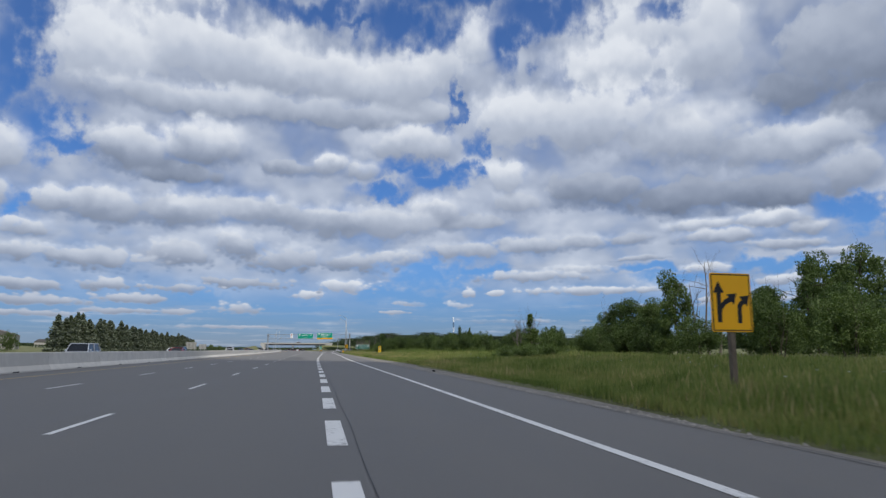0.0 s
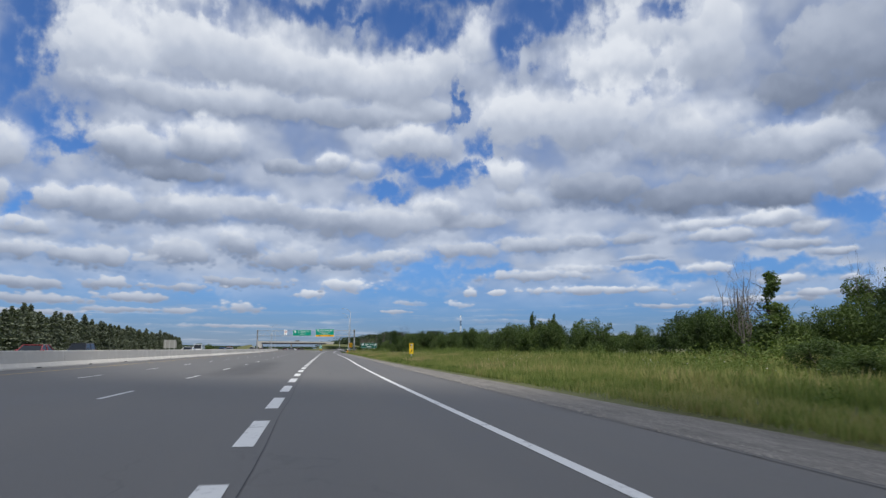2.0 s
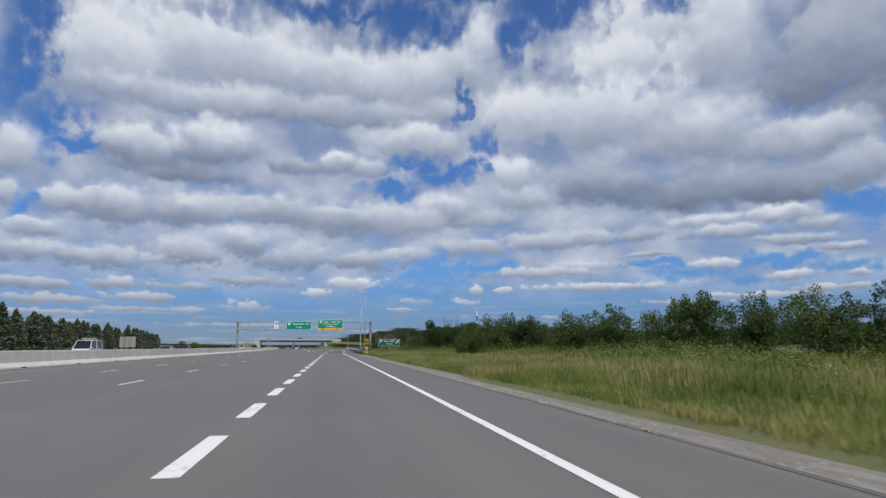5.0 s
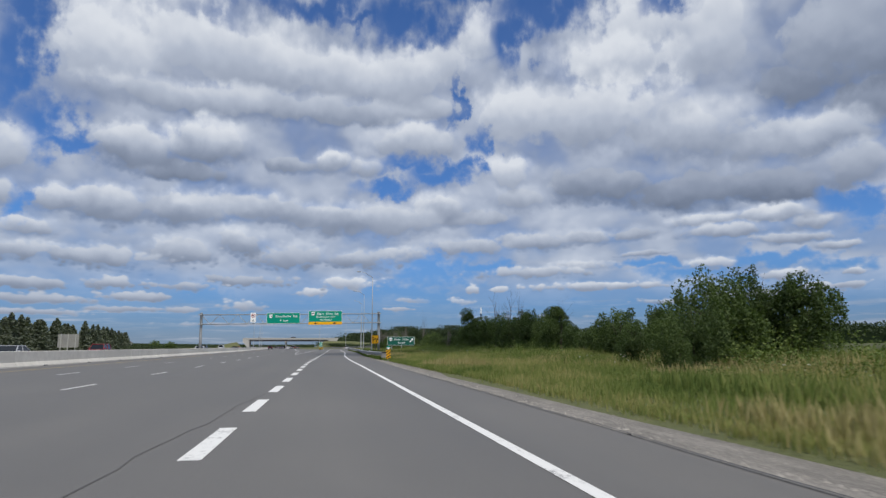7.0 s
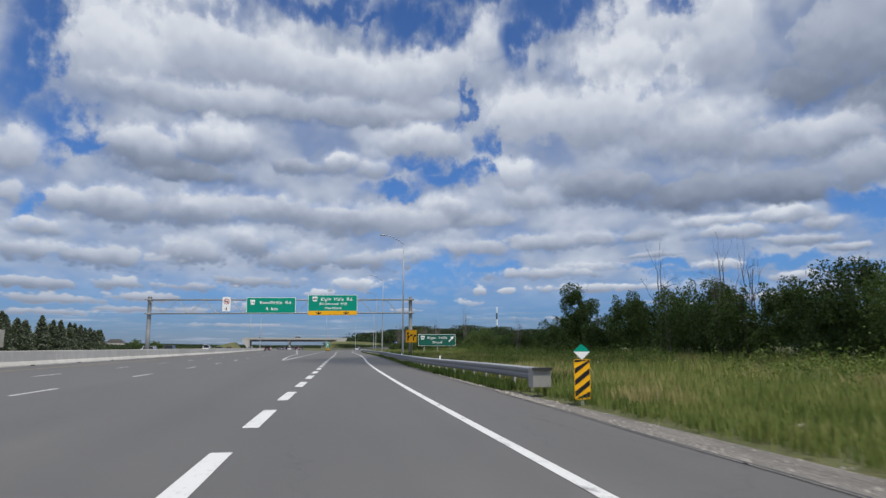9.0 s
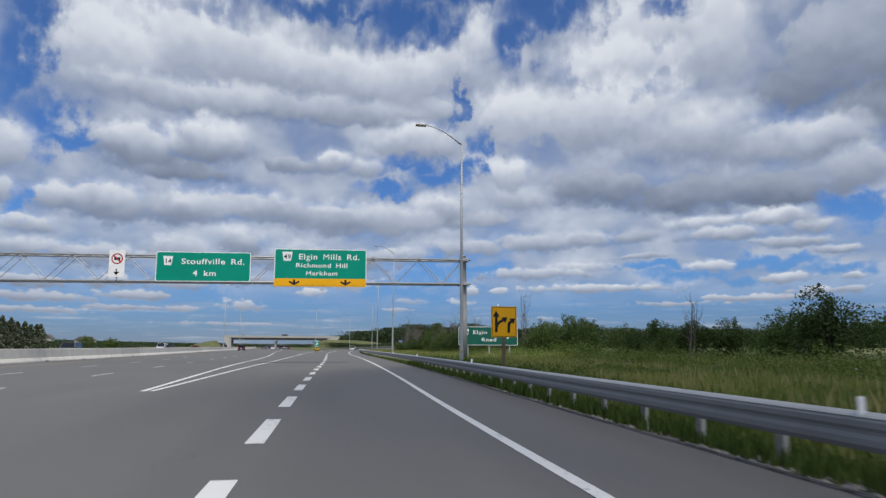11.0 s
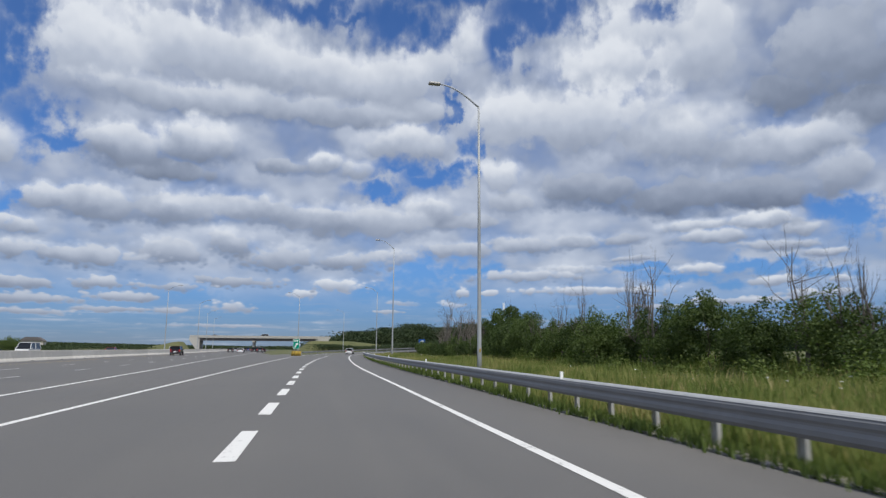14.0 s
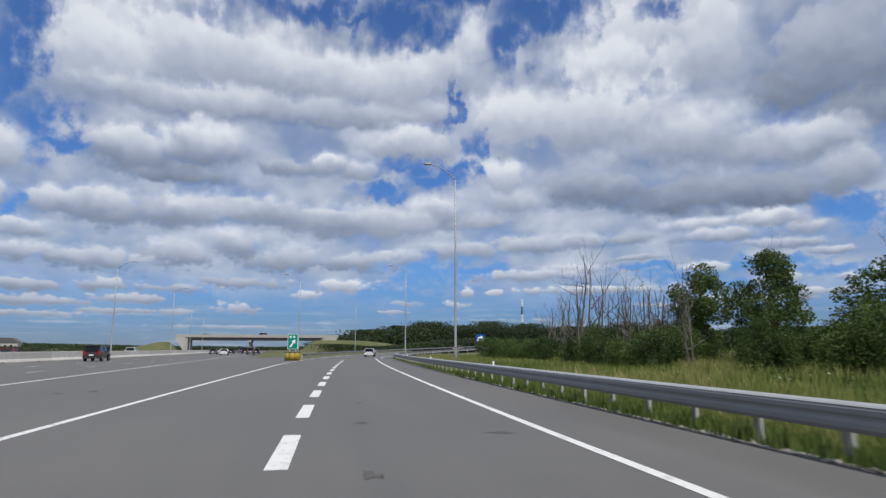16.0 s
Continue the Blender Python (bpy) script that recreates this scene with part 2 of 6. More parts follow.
alpha = g.math("MULTIPLY", alpha, g.math("SUBTRACT", 1.0, g.math("MULTIPLY", clear, 0.72)))
# The upper side of each head is lit.
relief = g.math("SUBTRACT", puffs(0.34), puffs(0.34, (0.0, 0.8, 0)))
relief = g.math("ADD", g.math("MULTIPLY", relief, 0.12), g.math("MULTIPLY", g.math("SUBTRACT", puffs(0.95), puffs(0.95, (0.0, 0.35, 0))), 0.06))
tone = g.math("ADD", tone, g.math("ADD", relief, g.math("MULTIPLY", detail, 0.06)))
cloud = g.ramp(tone, [(0.26, (0.155, 0.19, 0.265)), (0.50, (0.27, 0.315, 0.41)), (0.75, (0.455, 0.505, 0.60)), (0.96, (0.70, 0.735, 0.79))])
blue = g.mix(1.0, g.vec("SCALE", g.vec("SCALE", sky.outputs[0], scale=SKY_GAIN), scale=g.smooth(el, 0.0, 10.0, 0.66, 1.0)), (0.46, 0.78, 1.22), "MULTIPLY")
blue = g.mix(g.smooth(el, 9.0, 0.0), blue, g.mix(1.0, blue, (1.06, 0.90, 1.02), "MULTIPLY"))
mask = g.math("MULTIPLY", alpha, 0.97)
back = g.node("ShaderNodeBackground")
g.put(back.inputs["Color"], g.mix(mask, blue, cloud))
back.inputs["Strength"].default_value = 1.0
g.l.new(back.outputs[0], g.node("ShaderNodeOutputWorld").inputs[0])

sun = new("sun", bpy.data.lights.new("sun", "SUN"))
sun.data.energy, sun.data.angle, sun.data.color = SUN_POWER, radians(0.5), (1.0, 0.95, 0.87)
sun.matrix_world = look(SUN_DIR * 100, (0, 0, 0))
scene.view_settings.exposure = 0.0


# ------------------------------------------------------------ materials
def material(name, build, **principled):
    m = bpy.data.materials.new(name)
    m.use_nodes = True
    gr = Graph(m.node_tree)
    bsdf = gr.n["Principled BSDF"]
    for k, v in principled.items():
        bsdf.inputs[k.replace("_", " ")].default_value = v
    if build:
        build(gr, bsdf)
    return m


def place(gr):
    return gr.node("ShaderNodeNewGeometry").outputs["Position"]


def bump(gr, bsdf, height, strength, distance):
    nd = gr.node("ShaderNodeBump")
    nd.inputs["Strength"].default_value, nd.inputs["Distance"].default_value = strength, distance
    gr.put(nd.inputs["Height"], height)
    gr.l.new(nd.outputs[0], bsdf.inputs["Normal"])


def flat(name, colour, rough=0.5, metal=0.0, vary=0.12, scale=6.0, relief=0.0):
    """A plain paint or metal with faint dirt at two scales."""
    def build(gr, b):
        p = place(gr)
        n = gr.math("ADD", gr.math("MULTIPLY", gr.noise(p, scale, 5), 0.6), gr.math("MULTIPLY", gr.noise(p, scale * 0.13, 3), 0.4))
        lo = tuple(c * (1 - vary) for c in colour)
        hi = tuple(min(1, c * (1 + vary)) for c in colour)
        gr.put(b.inputs["Base Color"], gr.ramp(n, [(0.3, lo), (0.7, hi)]))
        gr.put(b.inputs["Roughness"], gr.smooth(n, 0.2, 0.8, max(0, rough - 0.08), min(1, rough + 0.08)))
        if relief:
            bump(gr, b, n, relief, 0.01)
    return material(name, build, Roughness=rough, Metallic=metal)


def asphalt_build(tone, patch):
    def build(gr, b):
        p = place(gr)
        grain = gr.noise(p, 55.0, 3, 0.7)
        along = gr.vec("MULTIPLY", p, (1.0, 0.035, 1.0))
        tracks = gr.noise(along, 0.75, 3, 0.5)
        blot = gr.noise(p, 0.12, 4, 0.6)
        spots = gr.noise(p, 1.7, 5, 0.65)
        v = gr.math("ADD", gr.math("MULTIPLY", tracks, 0.45), gr.math("MULTIPLY", blot, 0.35))
        v = gr.math("ADD", v, gr.math("MULTIPLY", spots, 0.2))
        base = gr.ramp(v, [(0.3, tuple(c * 0.72 for c in tone)), (0.52, tone), (0.72, tuple(c * 1.3 for c in tone))])
        base = gr.mix(gr.smooth(grain, 0.35, 0.7, 0.0, 0.35), base, tuple(c * 1.7 for c in tone))
        vor = gr.node("ShaderNodeTexVoronoi", feature="DISTANCE_TO_EDGE")
        gr.put(vor.inputs["Vector"], gr.vec("ADD", gr.vec("MULTIPLY", p, (0.22, 0.05, 1)), gr.vec("SCALE", gr.noise(p, 0.8, 3, 0.6, True), scale=0.25)))
        vor.inputs["Scale"].default_value = 1.0
        crack = gr.math("MULTIPLY", gr.smooth(vor.outputs["Distance"], 0.006, 0.0), gr.smooth(gr.noise(p, 0.07, 2), 0.5, 0.62))
        base = gr.mix(gr.math("MULTIPLY", crack, patch), base, tuple(c * 0.35 for c in tone))
        # worn dark band that slants across one lane
        at = gr.node("ShaderNodeSeparateXYZ")
        gr.put(at.inputs[0], gr.vec("ADD", p, gr.vec("SCALE", gr.vec("SUBTRACT", gr.noise(p, 0.5, 4, 0.6, True), (0.5, 0.5, 0.5)), scale=1.6)))
        slant = gr.math("ABSOLUTE", gr.math("ADD", at.outputs[0], gr.math("ADD", 2.35, gr.math("MULTIPLY", gr.math("SUBTRACT", at.outputs[1], 90.0), 0.02))))
        band = gr.math("MULTIPLY", gr.smooth(slant, 2.1, 0.3), gr.math("MULTIPLY", gr.smooth(at.outputs[1], 76.0, 82.0), gr.smooth(at.outputs[1], 118.0, 100.0)))
        base = gr.mix(gr.math("MULTIPLY", band, 0.85), base, tuple(c * 0.58 for c in tone))
        gr.put(b.inputs["Base Color"], base)
        gr.put(b.inputs["Roughness"], gr.smooth(v, 0.3, 0.7, 0.60, 0.76))
        bump(gr, b, grain, 0.25, 0.006)
    return build


MAT = {}
MAT["asphalt"] = material("asphalt", asphalt_build((0.116, 0.112, 0.106), 0.25))
MAT["asphalt_shoulder"] = material("asphalt_shoulder", asphalt_build((0.118, 0.113, 0.106), 0.4))


def gravel_build(gr, b):
    p = place(gr)
    stones = gr.node("ShaderNodeTexVoronoi")
    gr.put(stones.inputs["Vector"], p)
    stones.inputs["Scale"].default_value = 22.0
    n = gr.noise(gr.vec("MULTIPLY", p, (1, 0.22, 1)), 2.2, 7, 0.75)
    v = gr.math("ADD", gr.math("MULTIPLY", n, 0.7), gr.math("MULTIPLY", stones.outputs["Distance"], 0.35))
    base = gr.ramp(v, [(0.30, (0.085, 0.079, 0.070)), (0.46, (0.155, 0.144, 0.128)), (0.58, (0.205, 0.190, 0.170)), (0.72, (0.28, 0.26, 0.23))])
    gr.put(b.inputs["Base Color"], base)
    bump(gr, b, stones.outputs["Distance"], 0.5, 0.02)


MAT["gravel"] = material("gravel", gravel_build, Roughness=0.95)


def line_build(colour):
    def build(gr, b):
        p = place(gr)
        wear = gr.math("ADD", gr.math("MULTIPLY", gr.noise(p, 9.0, 5, 0.7), 0.6), gr.math("MULTIPLY", gr.noise(p, 0.9, 3), 0.4))
        base = gr.mix(gr.smooth(wear, 0.53, 0.65, 0.0, 0.75), colour, (0.16, 0.16, 0.16))
        gr.put(b.inputs["Base Color"], base)
        bump(gr, b, wear, 0.15, 0.004)
    return build


MAT["white_line"] = material("white_line", line_build((0.72, 0.72, 0.70)), Roughness=0.7)
MAT["yellow_line"] = material("yellow_line", line_build((0.50, 0.36, 0.13)), Roughness=0.75)
MAT["stain"] = flat("stain", (0.093, 0.091, 0.089), 0.8, 0.0, 0.25, 9.0)
MAT["crack_seal"] = flat("crack_seal", (0.028, 0.028, 0.03), 0.6)


def grass_ground_build(gr, b):
    p = place(gr)
    far = gr.noise(gr.vec("MULTIPLY", p, (1, 0.5, 1)), 0.045, 4, 0.55)
    mid = gr.noise(p, 0.5, 5, 0.6)
    fine_n = gr.noise(p, 7.0, 4, 0.7)
    v = gr.math("ADD", gr.math("MULTIPLY", far, 0.4), gr.math("ADD", gr.math("MULTIPLY", mid, 0.35), gr.math("MULTIPLY", fine_n, 0.25)))
    base = gr.ramp(v, [(0.3, (0.06, 0.07, 0.028)), (0.48, (0.10, 0.112, 0.04)), (0.6, (0.145, 0.143, 0.06)), (0.75, (0.21, 0.175, 0.095))])
    gr.put(b.inputs["Base Color"], base)
    bump(gr, b, fine_n, 0.8, 0.08)


MAT["grass_ground"] = material("grass_ground", grass_ground_build, Roughness=0.95)


def leaf_build(stops, trans=0.32, patch=0.0):
    def build(gr, b):
        rnd = gr.node("ShaderNodeNewGeometry").outputs["Random Per Island"]
        p = place(gr)
        v = gr.math("ADD", gr.math("MULTIPLY_ADD", rnd, 0.36 if patch else 0.6, 0.12 if patch else 0.0), gr.math("MULTIPLY", gr.noise(p, 0.35, 3), 0.4))
        ob = gr.node("ShaderNodeObjectInfo").outputs["Random"]
        v = gr.math("ADD", v, gr.math("MULTIPLY", gr.math("SUBTRACT", ob, 0.5), 0.22))
        if patch:
            wide = gr.math("ADD", gr.math("MULTIPLY", gr.noise(gr.vec("MULTIPLY", p, (0.16, 0.07, 0)), 1.0, 3, 0.55), 0.65), gr.math("MULTIPLY", gr.noise(gr.vec("MULTIPLY", p, (0.55, 0.3, 0)), 1.0, 2), 0.35))
            v = gr.math("ADD", v, gr.math("MULTIPLY", gr.math("SUBTRACT", wide, 0.5), patch))
        col = gr.ramp(v, stops)
        gr.put(b.inputs["Base Color"], col)
        tr = gr.node("ShaderNodeBsdfTranslucent")
        gr.put(tr.inputs["Color"], gr.mix(1.0, col, (1.1, 1.25, 0.55), "MULTIPLY"))
        mx = gr.node("ShaderNodeMixShader")
        mx.inputs[0].default_value = trans
        out = gr.n["Material Output"]
        gr.l.new(b.outputs[0], mx.inputs[1]), gr.l.new(tr.outputs[0], mx.inputs[2]), gr.l.new(mx.outputs[0], out.inputs[0])
    return build


MAT["leaf"] = material("leaf", leaf_build([(0.1, (0.038, 0.060, 0.023)), (0.5, (0.070, 0.106, 0.037)), (0.9, (0.118, 0.162, 0.053))]), Roughness=0.6)
MAT["leaf_light"] = material("leaf_light", leaf_build([(0.1, (0.048, 0.074, 0.026)), (0.5, (0.090, 0.132, 0.042)), (0.9, (0.145, 0.192, 0.065))]), Roughness=0.6)
MAT["leaf_far"] = material("leaf_far", leaf_build([(0.1, (0.026, 0.042, 0.022)), (0.5, (0.045, 0.068, 0.032)), (0.9, (0.07, 0.098, 0.042))], 0.12), Roughness=0.7)
MAT["needles"] = material("needles", leaf_build([(0.1, (0.09, 0.108, 0.082)), (0.5, (0.145, 0.168, 0.122)), (0.9, (0.20, 0.222, 0.16))], 0.2), Roughness=0.75)
MAT["blade"] = material("blade", leaf_build([(0.08, (0.075, 0.115, 0.030)), (0.34, (0.145, 0.195, 0.052)), (0.56, (0.235, 0.265, 0.085)), (0.72, (0.33, 0.31, 0.125)), (0.92, (0.44, 0.37, 0.19))], 0.3, 1.9), Roughness=0.7)
MAT["weed"] = material("weed", leaf_build([(0.05, (0.045, 0.075, 0.018)), (0.5, (0.085, 0.13, 0.032)), (0.9, (0.15, 0.19, 0.055))], 0.3), Roughness=0.75)
MAT["herb"] = material("herb", leaf_build([(0.1, (0.075, 0.115, 0.032)), (0.5, (0.125, 0.175, 0.048)), (0.9, (0.20, 0.245, 0.075))], 0.3), Roughness=0.7)
MAT["straw"] = material("straw", leaf_build([(0.1, (0.26, 0.225, 0.10)), (0.6, (0.40, 0.34, 0.17)), (0.9, (0.50, 0.43, 0.24))], 0.3), Roughness=0.8)
MAT["pale_stone"] = flat("pale_stone", (0.30, 0.28, 0.25), 0.9, 0.0, 0.35, 12.0)
MAT["petal"] = flat("petal", (0.75, 0.75, 0.70), 0.7)


def bark_build(tone):
    def build(gr, b):
        p = gr.vec("MULTIPLY", place(gr), (1, 1, 0.25))
        n = gr.noise(p, 14.0, 5, 0.65)
        gr.put(b.inputs["Base Color"], gr.ramp(n, [(0.3, tuple(c * 0.5 for c in tone)), (0.7, tuple(c * 1.3 for c in tone))]))
        bump(gr, b, n, 0.6, 0.03)
    return build


MAT["bark"] = material("bark", bark_build((0.085, 0.068, 0.05)), Roughness=0.9)
MAT["dead_bark"] = material("dead_bark", bark_build((0.17, 0.15, 0.13)), Roughness=0.9)


def concrete_build(tone, streak):
    def build(gr, b):
        p = place(gr)
        n = gr.noise(p, 1.3, 6, 0.65)
        drip = gr.noise(gr.vec("MULTIPLY", p, (0.4, 0.4, 0.10)), 1.6, 4, 0.6)
        f = gr.noise(p, 30, 3, 0.7)
        v = gr.math("ADD", gr.math("MULTIPLY", n, 0.45), gr.math("ADD", gr.math("MULTIPLY", drip, streak), gr.math("MULTIPLY", f, 0.15)))
        panel = gr.math("MULTIPLY", gr.math("SUBTRACT", gr.node("ShaderNodeObjectInfo").outputs["Random"], 0.5), 0.16)
        v = gr.math("ADD", v, panel)
        gr.put(b.inputs["Base Color"], gr.ramp(v, [(0.3, tuple(c * 0.78 for c in tone)), (0.5, tone), (0.72, tuple(min(1, c * 1.12) for c in tone))]))
        bump(gr, b, f, 0.2, 0.01)
    return build


MAT["concrete"] = material("concrete", concrete_build((0.72, 0.69, 0.63), 0.12), Roughness=0.9)
MAT["bridge_concrete"] = material("bridge_concrete", concrete_build((0.52, 0.505, 0.47), 0.2), Roughness=0.9)
MAT["galvanised"] = flat("galvanised", (0.60, 0.61, 0.61), 0.5, 0.10, 0.12, 3.0)
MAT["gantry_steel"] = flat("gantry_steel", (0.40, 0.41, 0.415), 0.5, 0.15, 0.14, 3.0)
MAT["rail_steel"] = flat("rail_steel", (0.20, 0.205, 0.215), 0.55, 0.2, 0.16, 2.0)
MAT["post_steel"] = flat("post_steel", (0.46, 0.46, 0.44), 0.65, 0.1, 0.2, 5.0)
MAT["pole_steel"] = flat("pole_steel", (0.37, 0.39, 0.40), 0.5, 0.2, 0.12, 1.5)
MAT["sign_green"] = flat("sign_green", (0.0, 0.30, 0.20), 0.36, 0.0, 0.08, 0.8)
# Darker copy of sign_green, with the exit direction sign's shade put in the colour.
MAT["sign_shaded_green"] = flat("sign_shaded_green", (0.004, 0.118, 0.082), 0.5, 0.0, 0.12, 0.8)
MAT["sign_yellow"] = flat("sign_yellow", (0.95, 0.47, 0.012), 0.42, 0.0, 0.06, 0.8)
MAT["sign_lemon"] = flat("sign_lemon", (0.85, 0.56, 0.02), 0.42, 0.0, 0.06, 0.8)
MAT["sign_white"] = flat("sign_white", (0.93, 0.94, 0.93), 0.45, 0.0, 0.04, 1.0)
MAT["sign_black"] = flat("sign_black", (0.02, 0.02, 0.022), 0.5)
MAT["sign_blue"] = flat("sign_blue", (0.02, 0.10, 0.38), 0.45)
MAT["sign_red"] = flat("sign_red", (0.50, 0.03, 0.03), 0.45)
MAT["sign_back"] = flat("sign_back", (0.36, 0.35, 0.33), 0.55, 0.3, 0.12, 1.2)
MAT["wood_post"] = material("wood_post", bark_build((0.16, 0.125, 0.09)), Roughness=0.85)
MAT["cushion"] = flat("cushion", (0.40, 0.27, 0.035), 0.6, 0.0, 0.2, 2.0)
MAT["rubber"] = flat("rubber", (0.018, 0.018, 0.02), 0.8)
MAT["glass_dark"] = flat("glass_dark", (0.012, 0.015, 0.018), 0.06, 0.0, 0.05)
MAT["tail_red"] = flat("tail_red", (0.38, 0.012, 0.012), 0.25)
MAT["head_clear"] = flat("head_clear", (0.62, 0.64, 0.66), 0.15, 0.2)
MAT["chrome"] = flat("chrome", (0.55, 0.56, 0.58), 0.2, 0.9)
MAT["dark_plastic"] = flat("dark_plastic", (0.03, 0.03, 0.032), 0.6)
MAT["facade"] = flat("facade", (0.50, 0.47, 0.43), 0.8, 0.0, 0.1, 0.5)
MAT["roof_grey"] = flat("roof_grey", (0.13, 0.12, 0.12), 0.8)
def vapour_build(gr, b, clear=0.46):
    thin = gr.node("ShaderNodeBsdfTransparent")
    mx = gr.node("ShaderNodeMixShader")
    mx.inputs[0].default_value = clear
    b.inputs["Base Color"].default_value = (0.82, 0.83, 0.85, 1)
    gr.l.new(b.outputs[0], mx.inputs[1]), gr.l.new(thin.outputs[0], mx.inputs[2])
    gr.l.new(mx.outputs[0], gr.n["Material Output"].inputs[0])


MAT["vapour"] = material("vapour", vapour_build, Roughness=1.0)
MAT["dense_vapour"] = material("dense_vapour", lambda gr, b: vapour_build(gr, b, 0.56), Roughness=1.0)
for _n in ("sign_green", "sign_yellow", "sign_lemon", "sign_blue", "sign_black"):
    MAT[_n].node_tree.nodes["Principled BSDF"].inputs["Specular IOR Level"].default_value = 0.25
for _n in ("leaf", "leaf_light", "leaf_far", "needles", "blade", "weed", "herb", "straw"):
    MAT[_n].node_tree.nodes["Principled BSDF"].inputs["Specular IOR Level"].default_value = 0.22



# ------------------------------------------------------------ plan of the road
def curve(*knots):
    """A smooth function of y through (y, x) knots."""
    ys, xs = np.array([k[0] for k in knots], float), np.array([k[1] for k in knots], float)
    slopes = np.gradient(xs, ys)

    def f(y):
        y = np.asarray(y, float)
        i = np.clip(np.searchsorted(ys, y) - 1, 0, len(ys) - 2)
        h = ys[i + 1] - ys[i]
        u = (y - ys[i]) / h
        inside = ((2 * u**3 - 3 * u**2 + 1) * xs[i] + (u**3 - 2 * u**2 + u) * h * slopes[i]
                  + (3 * u**2 - 2 * u**3) * xs[i + 1] + (u**3 - u**2) * h * slopes[i + 1])
        low, high = xs[0] + (y - ys[0]) * slopes[0], xs[-1] + (y - ys[-1]) * slopes[-1]
        return np.where(y < ys[0], low, np.where(y > ys[-1], high, inside))
    return f


lane_a = curve((0, -3.75), (100, -3.55), (200, -3.5), (245, -3.5), (300, -4.0), (340, -4.6), (380, -6.0), (420, -7.8), (500, -10.6), (600, -15.4), (690, -20.9))
lane_w = curve((0, 0.33), (30, 0.55), (60, 0.66), (80, 0.8), (106, 1.25), (176, 2.7), (197, 3.1), (220, 3.5), (242, 4.2), (290, 5.6), (312, 6.4), (347, 7.3), (382, 8.1), (400, 8.95), (420, 10.1), (450, 12.2))
edge_r = curve((0, 3.65), (20, 3.95), (50, 4.25), (75, 4.5), (100, 5.0), (125, 5.7), (172, 6.55), (205, 7.05), (237, 7.5), (268, 8.5), (290, 9.6), (322, 10.8), (345, 11.35), (380, 12.2), (403, 13.3), (431, 15.0), (452, 16.6), (480, 19.0))
gore_r = curve((278, 1.0), (304, 1.6), (317, 2.1), (350, 2.95), (384, 3.85), (410, 4.8), (440, 6.2), (465, 8.4), (480, 10.2))
gore_l = curve((278, 0.75), (300, 0.1), (340, -0.3), (365, -1.2), (400, -2.9), (450, -4.6), (500, -6.2), (600, -11.0), (690, -16.5))
verge = curve((-60, 5.8), (0, 6.2), (19, 7.6), (45, 8.6), (60, 9.1), (95, 9.2), (165, 9.8), (200, 10.4), (225, 10.65), (250, 11.0), (300, 13.1), (345, 14.3), (390, 15.7), (452, 19.8), (480, 22.2))


def barrier_x(y):
    return lane_a(y) - 11.7 + 0.6 * (1 - smoothstep(180, 300, np.asarray(y, float)))


def seam_off(y):
    return 2.5 - 0.42 * smoothstep(70, 165, np.asarray(y, float)) + 0.42 * smoothstep(205, 235, np.asarray(y, float))


def rail_x(y):
    return edge_r(y) + 2.6


# The ramp past y = 470 bends to the right and climbs.
RAMP = [(14.3, 470.0, 0.0)]
_heading, _z = 0.075, 0.0
for _ in range(40):
    _heading += 8.0 / 185.0
    _z = min(5.0, _z + 8.0 * min(0.022, 0.0016 * len(RAMP)))
    RAMP.append((RAMP[-1][0] + 8.0 * math.sin(_heading), RAMP[-1][1] + 8.0 * math.cos(_heading), _z))
RAMP_XY = np.array(RAMP)


def smoothstep(a, b, v):
    u = np.clip((v - a) / (b - a), 0, 1)
    return u * u * (3 - 2 * u)


def terrain(x, y):
    """Height of the open ground."""
    x, y = np.asarray(x, float), np.asarray(y, float)
    right = x - verge(np.minimum(y, 480))
    z = np.where(right > 0, -0.47 * smoothstep(0.1, 2.6, right) + 0.95 * smoothstep(4.0, 18.0, right), -0.06)
    # rolling far land on both sides
    z = z + np.where(right > 18, 0.012 * np.minimum(right - 18, 150), 0)
    left = barrier_x(np.minimum(y, 700)) - 22.0 - x
    z = np.where(left > 0, -0.06 - 0.5 * smoothstep(0, 4, left) + 0.5 * smoothstep(6, 30, left) + 0.017 * np.clip(left - 45, 0, 480), z)
    # bank that carries the ramp
    d = np.min(np.hypot(x[..., None] - RAMP_XY[3:, 0], y[..., None] - RAMP_XY[3:, 1]) + 1e4 * (RAMP_XY[3:, 2] < 0.02), axis=-1) if x.ndim else 0
    if x.ndim:
        k = np.argmin(np.hypot(x[..., None] - RAMP_XY[:, 0], y[..., None] - RAMP_XY[:, 1]), axis=-1)
        h = RAMP_XY[k, 2]
        z = np.where((y > 470) & (h > 0.02), np.maximum(z * smoothstep(6, 16, d), (h - 0.12) * (1 - smoothstep(6.5, 6.5 + 2.5 * np.maximum(h, 0.5), d))), z)
        # bank of the cross road over the bridge
        bank = 5.6 * (1 - smoothstep(9.0, 24.0, np.abs(y - 690))) * (1 - 0.85 * np.where(x < lane_a(690), smoothstep(34.0, 62.0, lane_a(690) + 4.0 - x), smoothstep(44.0, 95.0, x - lane_a(690) - 4.0)))
        off = np.maximum(smoothstep(22.0, 33.0, x - lane_a(690)), smoothstep(27.0, 38.0, lane_a(690) - x))
        z = np.maximum(z, bank * off)
    return z


def ground_at(x, y):
    return float(terrain(np.array([x]), np.array([y]))[0])


